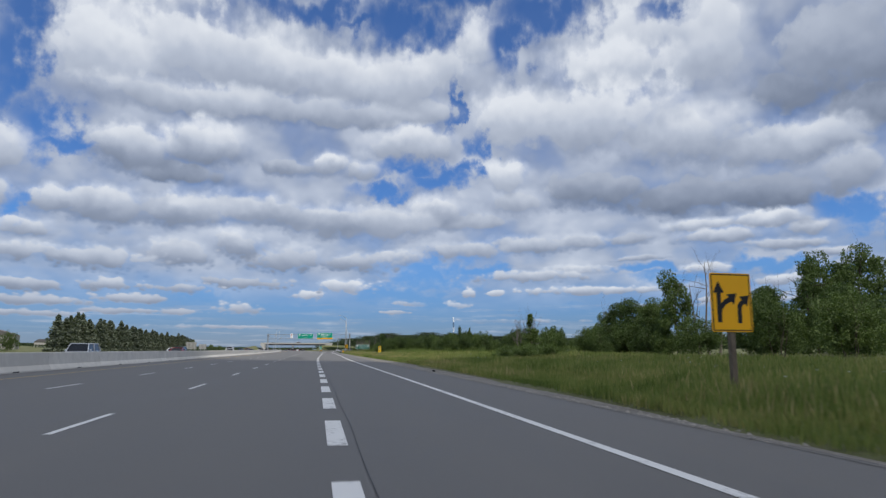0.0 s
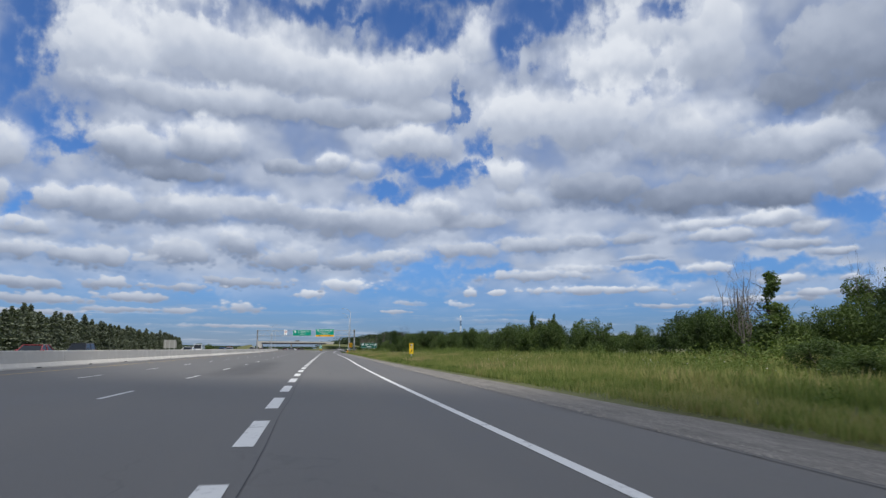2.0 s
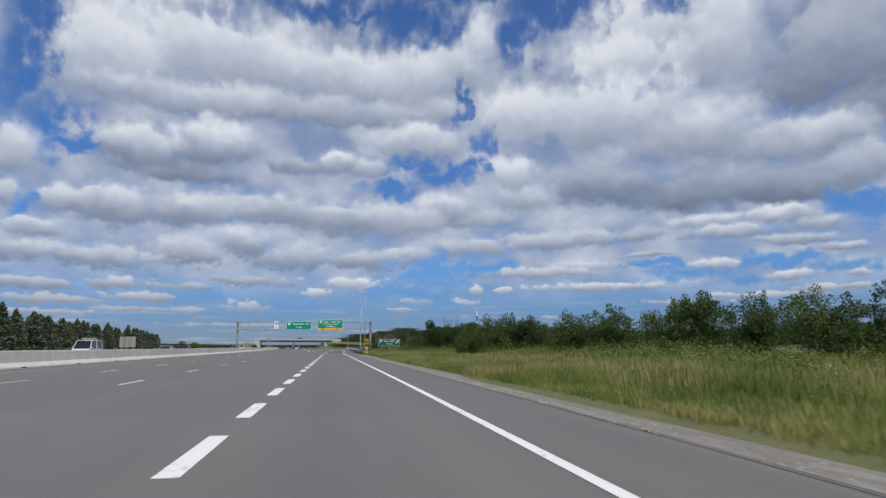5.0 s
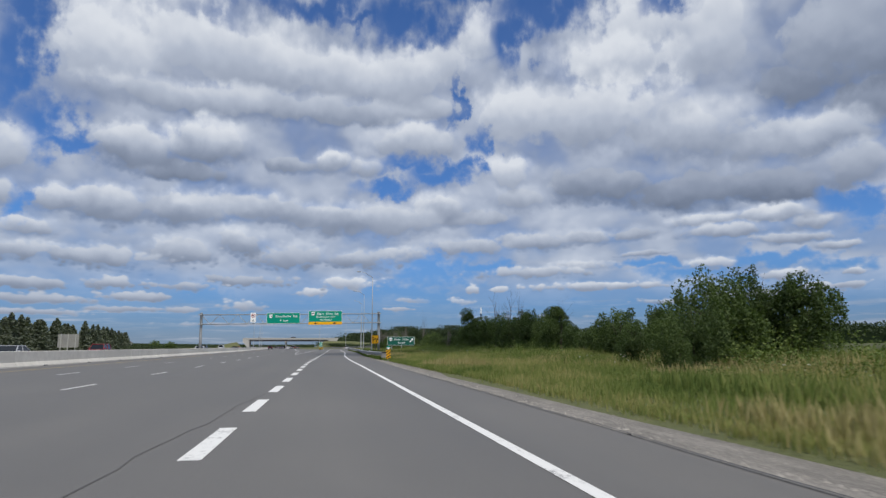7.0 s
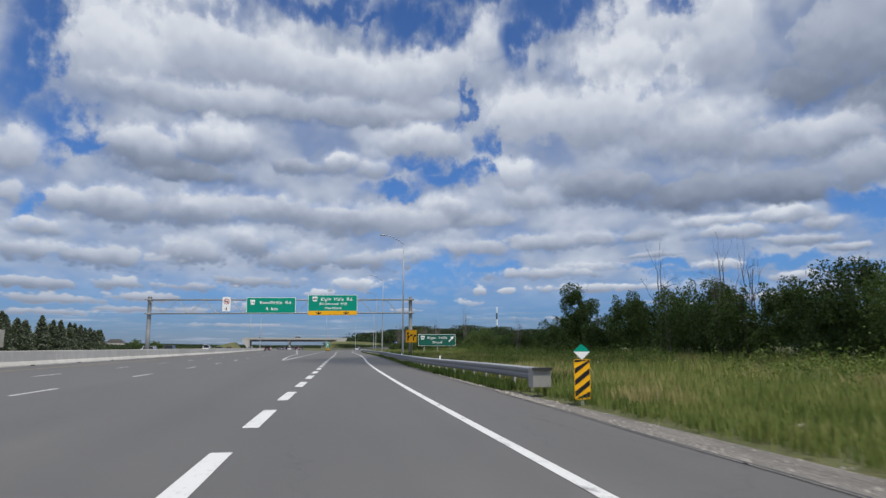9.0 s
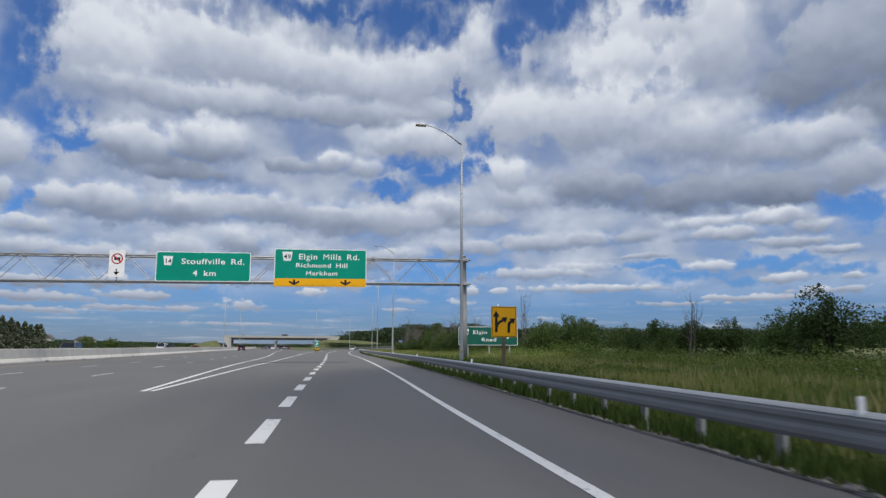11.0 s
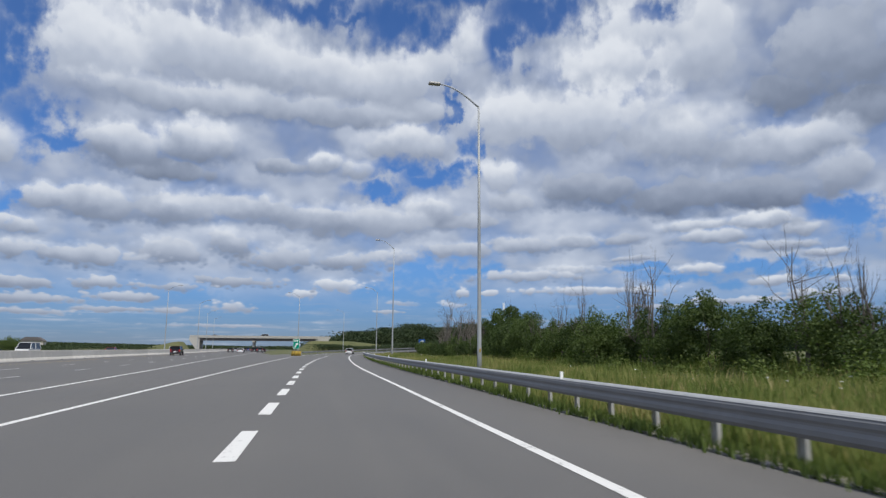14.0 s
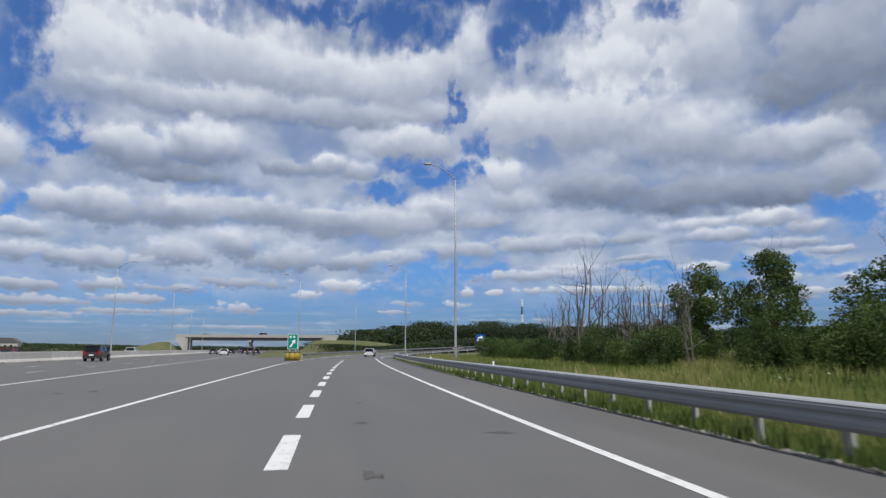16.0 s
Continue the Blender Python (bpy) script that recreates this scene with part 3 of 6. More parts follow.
# ------------------------------------------------------------ mesh helpers
def mesh(name, verts, faces, mat, smooth=False):
    me = bpy.data.meshes.new(name)
    me.from_pydata([tuple(map(float, v)) for v in verts], [], faces)
    mats = mat if isinstance(mat, (list, tuple)) else [mat]
    for m in mats:
        me.materials.append(MAT[m])
    if smooth:
        me.polygons.foreach_set("use_smooth", [True] * len(me.polygons))
    me.update()
    return me


def quads(name, corners, mat, smooth=False):
    """One mesh of many separate quads or triangles: corners is n x k x 3."""
    n, k = len(corners), np.shape(corners)[1]
    me = bpy.data.meshes.new(name)
    me.vertices.add(k * n), me.loops.add(k * n), me.polygons.add(n)
    me.vertices.foreach_set("co", np.asarray(corners, np.float32).ravel())
    me.loops.foreach_set("vertex_index", np.arange(k * n, dtype=np.int32))
    me.polygons.foreach_set("loop_start", np.arange(0, k * n, k, dtype=np.int32))
    me.materials.append(MAT[mat])
    me.update(calc_edges=True)
    return me


def thing(name, label, category, group="", at=None):
    ob = new(name)
    ob.empty_display_size = 0.3
    if at is not None:
        ob.matrix_world = at
    return tagged(ob, label, category, group)


def child(name, me, parent, at=None, label=""):
    ob = new(name, me)
    ob.parent = parent
    if at is not None:
        ob.matrix_basis = at
    return tagged(ob, label)


def part(name, bm, mat, parent, label="", smooth=False):
    me = bpy.data.meshes.new(name)
    bm.to_mesh(me), bm.free()
    me.materials.append(MAT[mat])
    if smooth:
        me.polygons.foreach_set("use_smooth", [True] * len(me.polygons))
    return child(name, me, parent, None, label)


def box(bm, lo, hi, bevel=0.0):
    lo, hi = Vector(lo), Vector(hi)
    m = Matrix.Translation((lo + hi) / 2) @ Matrix.Diagonal((*(hi - lo), 1))
    made = bmesh.ops.create_cube(bm, size=1.0, matrix=m)
    if bevel:
        edges = list({e for v in made["verts"] for e in v.link_edges})
        bmesh.ops.bevel(bm, geom=edges, offset=bevel, segments=2, affect="EDGES", profile=0.5)
    return bm


def boxed(lo, hi, bevel=0.0):
    return box(bmesh.new(), lo, hi, bevel)


def tube(bm, a, b, ra, rb=None, sides=8, caps=True):
    a, b = Vector(a), Vector(b)
    rb = ra if rb is None else rb
    q = (b - a).to_track_quat("Z", "Y")
    rings = []
    for p, r in ((a, ra), (b, rb)):
        rings.append([bm.verts.new(p + q @ Vector((r * math.cos(2 * math.pi * i / sides), r * math.sin(2 * math.pi * i / sides), 0))) for i in range(sides)])
    for i in range(sides):
        bm.faces.new((rings[0][i], rings[0][(i + 1) % sides], rings[1][(i + 1) % sides], rings[1][i]))
    if caps:
        bm.faces.new(rings[0][::-1]), bm.faces.new(rings[1])
    return bm


def pipe(bm, points, radii, sides=8):
    """A bent tube through points, its rings shared from piece to piece."""
    pts = [Vector(p) for p in points]
    rings = []
    u = (pts[1] - pts[0]).orthogonal().normalized()
    for i, (p, r) in enumerate(zip(pts, radii)):
        d = (pts[min(i + 1, len(pts) - 1)] - pts[max(i - 1, 0)]).normalized()
        u = (u - d * u.dot(d)).normalized()
        v = d.cross(u)
        rings.append([bm.verts.new(p + u * (r * math.cos(2 * math.pi * k / sides)) + v * (r * math.sin(2 * math.pi * k / sides))) for k in range(sides)])
    for a, b in zip(rings, rings[1:]):
        for k in range(sides):
            bm.faces.new((a[k], a[(k + 1) % sides], b[(k + 1) % sides], b[k]))
    bm.faces.new(rings[0][::-1]), bm.faces.new(rings[-1])
    return bm


def extrude(bm, outline, depth, m=Matrix()):
    """A plate from an (x, z) outline, its front at y = 0, going back by depth."""
    front = [bm.verts.new(m @ Vector((x, 0, z))) for x, z in outline]
    back = [bm.verts.new(m @ Vector((x, depth, z))) for x, z in outline]
    n = len(outline)
    bm.faces.new(front), bm.faces.new(back[::-1])
    for i in range(n):
        bm.faces.new((front[i], back[i], back[(i + 1) % n], front[(i + 1) % n]))
    bmesh.ops.recalc_face_normals(bm, faces=bm.faces)
    return bm


def rounded(x0, z0, x1, z1, r, n=4):
    pts = []
    for cx, cz, a0 in ((x1 - r, z0 + r, -90), (x1 - r, z1 - r, 0), (x0 + r, z1 - r, 90), (x0 + r, z0 + r, 180)):
        for i in range(n + 1):
            a = radians(a0 + 90 * i / n)
            pts.append((cx + r * math.cos(a), cz + r * math.sin(a)))
    return pts


def word_mesh(text, name, weight):
    """Flat raised mesh of a text in the built-in font, one unit high."""
    cu = bpy.data.curves.new(name, "FONT")
    cu.body, cu.size, cu.align_x, cu.align_y, cu.extrude, cu.offset = text, 1.0, "LEFT", "BOTTOM_BASELINE", 0.004, 0.0 if "M" in text or "g" in text else weight
    cu.space_character, cu.space_word, cu.resolution_u = 1.12, 1.3, 4
    tmp = bpy.data.objects.new(name, cu)
    scene.collection.objects.link(tmp)
    bpy.context.view_layer.update()
    me = bpy.data.meshes.new_from_object(tmp.evaluated_get(bpy.context.evaluated_depsgraph_get()))
    bpy.data.objects.remove(tmp)
    co = np.empty(3 * len(me.vertices))
    me.vertices.foreach_get("co", co)
    return me, co.reshape(-1, 3)


def letters(text, width, height, mat, parent, x, z, y=-0.012, name="letter", weight=0.014):
    """Raised letters, one mesh each, of a given whole width and capital height on a board whose front is y = 0 and faces -y."""
    laid, at = [], 0.0
    for w in text.split():
        right = 0.0
        for i, ch in enumerate(w):
            me, co = word_mesh(ch, name, weight)
            whole, span = word_mesh(w[:i + 1], name, weight)
            right = span[:, 0].max()
            bpy.data.meshes.remove(whole)
            co[:, 0] += at + right - co[:, 0].max()
            laid.append((me, co))
        at += right + 0.60
    total = at - 0.60
    for me, co in laid:
        co[:, 0] = (co[:, 0] - total / 2) * width / total
        co[:, 1] = (co[:, 1] - 0.36) * height / 0.72
        me.vertices.foreach_set("co", co.ravel())
        me.materials.clear()
        me.materials.append(MAT[mat])
        me.update()
        child(name, me, parent, Matrix.Translation((x, y, z)) @ Matrix.Rotation(radians(90), 4, "X"))


# ------------------------------------------------------------ ground and roads
def grid_lines(spans):
    out = []
    for a, b, step in spans:
        out += list(np.arange(a, b, step))
    return np.array(out)


gx = grid_lines([(-4000, -400, 200), (-400, -60, 10), (-60, -20, 2.5), (-20, 4, 4), (4, 36, 0.8), (36, 100, 4), (100, 400, 20), (400, 4001, 200)])
gy = grid_lines([(-400, -40, 40), (-40, 480, 5), (480, 760, 6), (760, 1500, 40), (1500, 4801, 220)])
GX, GY = np.meshgrid(gx, gy)
GZ = terrain(GX, GY)
nx, ny = len(gx), len(gy)
road_band = (GX > barrier_x(np.clip(GY, -60, 700)) - 23) & (GX < np.where(GY < 470, verge(np.minimum(GY, 480)), lane_a(np.clip(GY, 0, 700)) + 9)) & (GY < 900)
GZ = np.where(road_band, -0.12, GZ)
wob = np.array([noise.noise((x * 0.21, y * 0.21, 3.0)) for x, y in zip(GX.ravel(), GY.ravel())]).reshape(GX.shape)
GZ = GZ + np.where(road_band | (np.abs(GX) > 300), 0, wob * 0.07)
verts = np.stack([GX, GY, GZ], -1).reshape(-1, 3)
faces = [(j * nx + i, j * nx + i + 1, (j + 1) * nx + i + 1, (j + 1) * nx + i) for j in range(ny - 1) for i in range(nx - 1)]
tagged(new("ground", mesh("ground", verts, faces, "grass_ground", True)), "rough grassy ground beside the highway", "ground", "", "structure")


def ribbon(name, ys, columns, mat, label, category):
    """A road sheet: columns are (x function, z) from left to right."""
    ys = np.asarray(ys, float)
    cols = [(fx(ys), z) for fx, z in columns]
    vs = [(cx[i], ys[i], z if not callable(z) else z(cx[i], ys[i])) for i in range(len(ys)) for cx, z in cols]
    n = len(cols)
    fs = [(i * n + j, i * n + j + 1, (i + 1) * n + j + 1, (i + 1) * n + j) for i in range(len(ys) - 1) for j in range(n - 1)]
    return tagged(new(name, mesh(name, vs, fs, mat)), label, category, "", "structure")


YS = np.arange(-60, 471, 5.0)
YF = np.arange(470, 1301, 10.0)
ribbon("road", YS, [(barrier_x, 0.0), (lane_a, 0.0), (lane_w, 0.0), (lambda y: edge_r(y) + 0.9, 0.0)], "asphalt", "grey asphalt highway carriageway with worn wheel tracks", "road")
ribbon("road_far", YF, [(lambda y: barrier_x(np.minimum(y, 760)) , 0.0), (lambda y: lane_a(np.minimum(y, 760)) + 4.4 + 3.2, 0.0)], "asphalt", "grey asphalt highway running under the bridge", "road")
ribbon("gore_pavement", np.arange(468, 506, 4.0), [(lambda y: lane_a(y) + 7.4, -0.008), (lambda y: 7.9 + (y - 470) * 0.11 + (y - 470) ** 2 / 370, -0.008)], "asphalt", "asphalt wedge of the exit gore", "road")
ribbon("road_shoulder", YS, [(lambda y: edge_r(y) + 0.9, 0.0), (lambda y: edge_r(y) + seam_off(y) + 0.05, -0.02)], "asphalt_shoulder", "paved asphalt shoulder along the edge line", "road")
ribbon("gravel_shoulder", YS, [(lambda y: edge_r(y) + seam_off(y) + 0.05, -0.02), (lambda y: np.maximum(verge(y), edge_r(y) + 2.9) + 0.35 + 0.18 * np.sin(y * 1.3) + 0.12 * np.sin(y * 3.7), -0.10)], "gravel", "loose gravel strip between shoulder and grass", "gravel")
ribbon("road_opposite", np.arange(-60, 900, 10.0), [(lambda y: barrier_x(np.minimum(y, 760)) - 22.0, -0.02), (lambda y: barrier_x(np.minimum(y, 760)) - 0.6, -0.02)], "asphalt", "grey asphalt carriageway of the opposite traffic", "road")


def offset_path(points, off, lift=0.0):
    pts = np.asarray(points, float)
    t = np.gradient(pts[:, :2], axis=0)
    t /= np.linalg.norm(t, axis=1)[:, None]
    return np.column_stack([pts[:, 0] + t[:, 1] * off, pts[:, 1] - t[:, 0] * off, pts[:, 2] + lift])


def strip(name, points, a, b, lift, mat):
    l, r = offset_path(points, a, lift), offset_path(points, b, lift)
    vs = [p for pair in zip(l, r) for p in pair]
    return mesh(name, vs, [(2 * i, 2 * i + 1, 2 * i + 3, 2 * i + 2) for i in range(len(l) - 1)], mat)


tagged(new("ramp_road", strip("ramp_road", RAMP, -6.6, 6.9, 0.0, "asphalt")), "asphalt exit ramp bending to the right", "road", "", "structure")


# ------------------------------------------------------------ painted lines
def painted(name, ys, fx, width, mat, label):
    ys = np.asarray(ys, float)
    x = fx(ys)
    vs = [(x[i] + s * width / 2, ys[i], 0.006) for i in range(len(ys)) for s in (-1, 1)]
    fs = [(2 * i, 2 * i + 1, 2 * i + 3, 2 * i + 2) for i in range(len(ys) - 1)]
    return tagged(new(name, mesh(name, vs, fs, mat)), label, "road marking", "", "structure")


painted("edge_line", np.arange(-20, 471, 2.5), edge_r, 0.17, "white_line", "solid white edge line, slightly worn")
painted("gore_line", np.arange(278, 471, 2.5), gore_r, 0.17, "white_line", "solid white line along the exit gore")
painted("gore_line", np.arange(278, 640, 4.0), gore_l, 0.17, "white_line", "solid white line along the through lanes")
painted("yellow_edge_line", np.arange(-20, 640, 5.0), lambda y: lane_a(y) - 8.6, 0.14, "yellow_line", "faded yellow line beside the median barrier")
tagged(new("edge_line", strip("ramp_edge_line", RAMP, 4.55, 4.72, 0.006, "white_line")), "solid white edge line of the bending ramp", "road marking", "", "structure")
tagged(new("edge_line", strip("ramp_edge_line", RAMP, -4.6, -4.43, 0.006, "white_line")), "solid white left line of the bending ramp", "road marking", "", "structure")


def dash_mesh(length, width):
    bm = bmesh.new()
    n = 6
    rows = [[bm.verts.new((s * width / 2, length * i / n, 0.0)) for s in (-1, 1)] for i in range(n + 1)]
    for r0, r1 in zip(rows, rows[1:]):
        bm.faces.new((r0[0], r0[1], r1[1], r1[0]))
    me = bpy.data.meshes.new("dash")
    bm.to_mesh(me), bm.free()
    me.materials.append(MAT["white_line"])
    return me


def dashes(name, starts, fx, me, label):
    line = tagged(new(name), label, "road marking", "", "structure")
    for y in starts:
        slope = float(fx(y + 1.5) - fx(y - 1.5)) / 3.0
        child("dash", me, line, pose(float(fx(y)), y, 0.006, 0, 0, -math.degrees(math.atan(slope))))


WIDE_K, WIDE_Y = (-3, 0, 15, 31, 33, 35, 39, 50, 52, 54, 58, 62, 64, 68, 80), (-4.3, 11.64, 91.5, 177.4, 188.56, 199.6, 220.9, 280.9, 292.2, 303.0, 325.9, 348.8, 360.0, 383.8, 451.0)
dashes("wide_dashed_line", [float(np.interp(k, WIDE_K, WIDE_Y)) - 3.0 for k in range(-3, 81)], lane_w, dash_mesh(3.0, 0.27), "broken line of wide white dashes along the exit lane")
THIN_K, THIN_Y = (-2, 0, 9, 16, 20, 28, 29, 60), (-11.3, 10.5, 108.6, 188.0, 231.5, 322.5, 333.8, 690.0)
thin = [float(np.interp(k, THIN_K, THIN_Y)) for k in range(-2, 61)]
thin_me = dash_mesh(3.1, 0.12)
dashes("dashed_line", thin, lane_a, thin_me, "broken white lane line")
dashes("dashed_line", [y + 0.8 for y in thin], lambda y: lane_a(y) - 4.35, thin_me, "broken white lane line nearer the median")
# Sealed seam where the paved shoulder joins.
painted("shoulder_seam", np.arange(-20, 471, 1.5), lambda y: edge_r(y) + seam_off(y) + 0.03 * np.sin(y * 0.9), 0.035, "crack_seal", "dark open seam along the paved shoulder")
painted("lane_seam", np.arange(-20, 112, 1.5), lambda y: lane_w(y) + 0.26 + 0.02 * np.sin(y * 0.7), 0.014, "crack_seal", "dark sealed seam beside the lane line")


def smear(x, y, length, width, turn, mat, label, seed):
    """A thin ragged stain lying on the asphalt."""
    rng = np.random.default_rng(seed)
    n = 48
    rim = []
    for i in range(n):
        a = 2 * math.pi * i / n
        k = 0.45 + 0.55 * rng.uniform() + 0.2 * math.sin(3 * a + seed) + 0.12 * math.sin(7 * a)
        rim.append((0.5 * width * k * math.cos(a), 0.5 * length * k * math.sin(a), 0.0))
    bm = bmesh.new()
    bm.faces.new([bm.verts.new(v) for v in rim])
    me = bpy.data.meshes.new("road_stain")
    bm.to_mesh(me), bm.free()
    me.materials.append(MAT[mat])
    ob = tagged(new("road_stain", me), label, "road stain", "", "structure")
    ob.matrix_world = pose(x, y, 0.005, 0, 0, turn)


TAR_SPOTS = [(-1.0, 82.2, 0.3, 0.5, 0), (-0.3, 82.3, 0.3, 0.4, 10), (-0.3, 81.2, 0.25, 0.5, 0), (2.4, 79.3, 0.5, 0.14, 0), (2.38, 81.0, 0.8, 0.10, 0),
             (1.71, 101.9, 0.5, 0.42, 12), (1.72, 102.5, 0.3, 0.45, 0), (1.82, 103.9, 0.6, 0.35, 20), (1.6, 103.3, 0.3, 0.25, 0), (1.97, 105.4, 0.4, 0.25, 0), (2.14, 106.0, 0.45, 0.3, 15), (2.4, 107.8, 0.9, 0.3, 10), (2.58, 111.0, 0.8, 0.25, 0),
             (1.45, 162.0, 0.7, 0.16, -8), (1.50, 163.4, 0.6, 0.14, -8),
             (9.1, 380.3, 0.55, 0.26, 4), (9.38, 385.3, 0.5, 0.3, 0), (11.53, 383.5, 0.45, 0.5, 0), (9.66, 389.8, 0.6, 0.22, 0)]
for i, (sx, sy, sl, sw, st) in enumerate(TAR_SPOTS):
    smear(sx, sy, sl, sw, st, "stain", "dark tar stain on the asphalt", i)
painted("lane_crack", np.arange(154, 186, 0.8), lambda y: 1.2 + 0.062 * (y - 161.3) + 0.05 * np.sin(y * 1.1) + 0.03 * np.sin(y * 2.9), 0.022, "stain", "long thin crack along the asphalt lane")
for i, (sx, sy) in enumerate(((0.84, 394.9), (1.58, 395.8), (2.2, 420.8))):
    smear(sx, sy, 0.5, 0.35, 0, "crack_seal", "black rubber scrap lying on the asphalt", 40 + i)


# ------------------------------------------------------------ median barrier
def barrier_mesh(length):
    prof = [(0.34, 0.0), (0.33, 0.075), (0.15, 0.33), (0.10, 1.01), (0.075, 1.04), (-0.075, 1.04), (-0.10, 1.01), (-0.15, 0.33), (-0.33, 0.075), (-0.34, 0.0)]
    n = len(prof)
    vs = [(x, y, z) for y in (0.012, length - 0.012) for x, z in prof]
    fs = [(i, (i + 1) % n, n + (i + 1) % n, n + i) for i in range(n)] + [tuple(range(n - 1, -1, -1)), tuple(range(n, 2 * n))]
    return mesh("barrier_segment", vs, fs, "concrete")


barrier = thing("median_barrier", "weathered concrete median barrier with drain slots at its foot", "barrier")
SEG = 9.0
seg_me, slot_me = barrier_mesh(SEG), None
slot_bm = boxed((0.30, -0.35, 0.012), (0.343, 0.35, 0.072))
slot_me = bpy.data.meshes.new("drain_slot")
slot_bm.to_mesh(slot_me), slot_bm.free()
slot_me.materials.append(MAT["sign_black"])
y = -40.0
while y < 720:
    x0, x1 = float(barrier_x(y)) - 0.3, float(barrier_x(y + SEG)) - 0.3
    m = pose(x0, y, 0, 0, 0, -math.degrees(math.atan((x1 - x0) / SEG)))
    seg = child("barrier_segment", seg_me, barrier, m)
    child("drain_slot", slot_me, seg, pose(0, SEG / 2, 0))
    y += SEG



# ------------------------------------------------------------ boards and signs
def plate(name, outline, y, depth, mat, parent, label=""):
    return part(name, extrude(bmesh.new(), outline, depth, Matrix.Translation((0, y, 0))), mat, parent, label)


def rect(x0, z0, x1, z1):
    return [(x0, z0), (x1, z0), (x1, z1), (x0, z1)]


def arrow(x, z, size, angle, shaft=1.0):
    """A straight arrow outline, centred, pointing by angle degrees from +x."""
    pts = [(-0.5 * shaft, -0.08), (0.10, -0.08), (0.10, -0.25), (0.5, 0.0), (0.10, 0.25), (0.10, 0.08), (-0.5 * shaft, 0.08)]
    c, s = math.cos(radians(angle)), math.sin(radians(angle))
    return [(x + size * (px * c - py * s), z + size * (px * s + py * c)) for px, py in pts]


def shield(parent, x, z, w, h, digits):
    plate("route_shield", [(x - w * 0.35, z - h / 2), (x + w * 0.35, z - h / 2), (x + w * 0.40, z - h * 0.1), (x + w / 2, z + h / 2), (x - w / 2, z + h / 2), (x - w * 0.40, z - h * 0.1)], -0.012, 0.010, "sign_white", parent, "white crown-shaped route marker")
    letters(digits, w * 0.66, h * 0.48, "sign_black", parent, x, z - h * 0.02, -0.019, "route_number", 0.015)


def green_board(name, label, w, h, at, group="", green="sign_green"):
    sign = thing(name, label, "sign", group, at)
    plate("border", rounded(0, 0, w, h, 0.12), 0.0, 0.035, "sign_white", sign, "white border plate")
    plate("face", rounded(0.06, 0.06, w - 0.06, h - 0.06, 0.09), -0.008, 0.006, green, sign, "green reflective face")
    for i in range(3):
        part("back_rail", boxed((0.1, 0.035, h * (0.2 + 0.3 * i)), (w - 0.1, 0.10, h * (0.2 + 0.3 * i) + 0.08)), "galvanised", sign)
    return sign


# overhead gantry: local x runs along the beam from the near-side post
GANTRY = pose(17.85, 309.28, 0, 0, -0.7, -2.6)
gantry = thing("sign_gantry", "galvanised steel truss gantry spanning the carriageway", "gantry", "", GANTRY)
SPAN, ZT, ZB, TD = -38.2, 8.60, 6.58, 0.55
for px in (0.0, SPAN):
    bm = bmesh.new()
    pipe(bm, [(px, 0, -0.5), (px, 0, 4.0), (px, 0, 8.98), (px, 0, 9.0), (px, 0, 9.06)], [0.30, 0.287, 0.272, 0.292, 0.292], 20)
    post = part("post", bm, "gantry_steel", gantry, "", True)
    part("footing", boxed((px - 0.6, -0.6, -0.6), (px + 0.6, 0.6, -0.25), 0.04), "concrete", gantry)
    for zz in (ZT, ZB):
        part("saddle", boxed((px - 0.36, -TD - 0.1, zz - 0.10), (px + 0.36, TD + 0.1, zz + 0.10), 0.02), "gantry_steel", gantry)
for yy in (-TD, TD):
    for zz in (ZT, ZB):
        part("chord", tube(bmesh.new(), (0.55, yy, zz), (SPAN - 0.55, yy, zz), 0.075, None, 12), "gantry_steel", gantry, "", True)
n_pan = 20
step = SPAN / n_pan
for i in range(n_pan):
    xa, xb = i * step, (i + 1) * step
    for yy in (-TD, TD):
        a, b = (ZT, ZB) if i % 2 == 0 else (ZB, ZT)
        part("brace", tube(bmesh.new(), (xa, yy, a), (xb, yy, b), 0.030, None, 6), "gantry_steel", gantry)
    for zz in (ZT, ZB):
        s = 1 if i % 2 == 0 else -1
        part("brace", tube(bmesh.new(), (xa, -TD * s, zz), (xb, TD * s, zz), 0.026, None, 6), "gantry_steel", gantry)
    part("gusset", boxed((xb - 0.16, -TD - 0.02, (ZB if i % 2 == 0 else ZT) - 0.14), (xb + 0.16, -TD + 0.02, (ZB if i % 2 == 0 else ZT) + 0.14)), "gantry_steel", gantry)


def on_gantry(u, z):
    return GANTRY @ Matrix.Translation((u, -TD - 0.20, z))


B_W, B_H = 7.30, 3.05
exit_sign = green_board("overhead_exit_sign", "large green overhead exit sign with a yellow arrow band", B_W, B_H, on_gantry(-15.46, 6.22), "signs on the gantry")
plate("exit_band", rounded(0.02, 0.02, B_W - 0.02, 0.66, 0.08), -0.016, 0.008, "sign_yellow", exit_sign, "yellow exit lane band")
plate("band_line", rect(0.12, 0.09, B_W - 0.12, 0.105), -0.020, 0.004, "sign_black", exit_sign)
letters("Elgin Mills Rd.", 4.85, 0.47, "sign_white", exit_sign, 4.30, 2.44)
letters("Richmond Hill", 4.10, 0.37, "sign_white", exit_sign, 3.72, 1.74)
letters("Markham", 2.52, 0.37, "sign_white", exit_sign, 3.72, 1.10)
shield(exit_sign, 1.0, 2.44, 0.82, 0.74, "49")
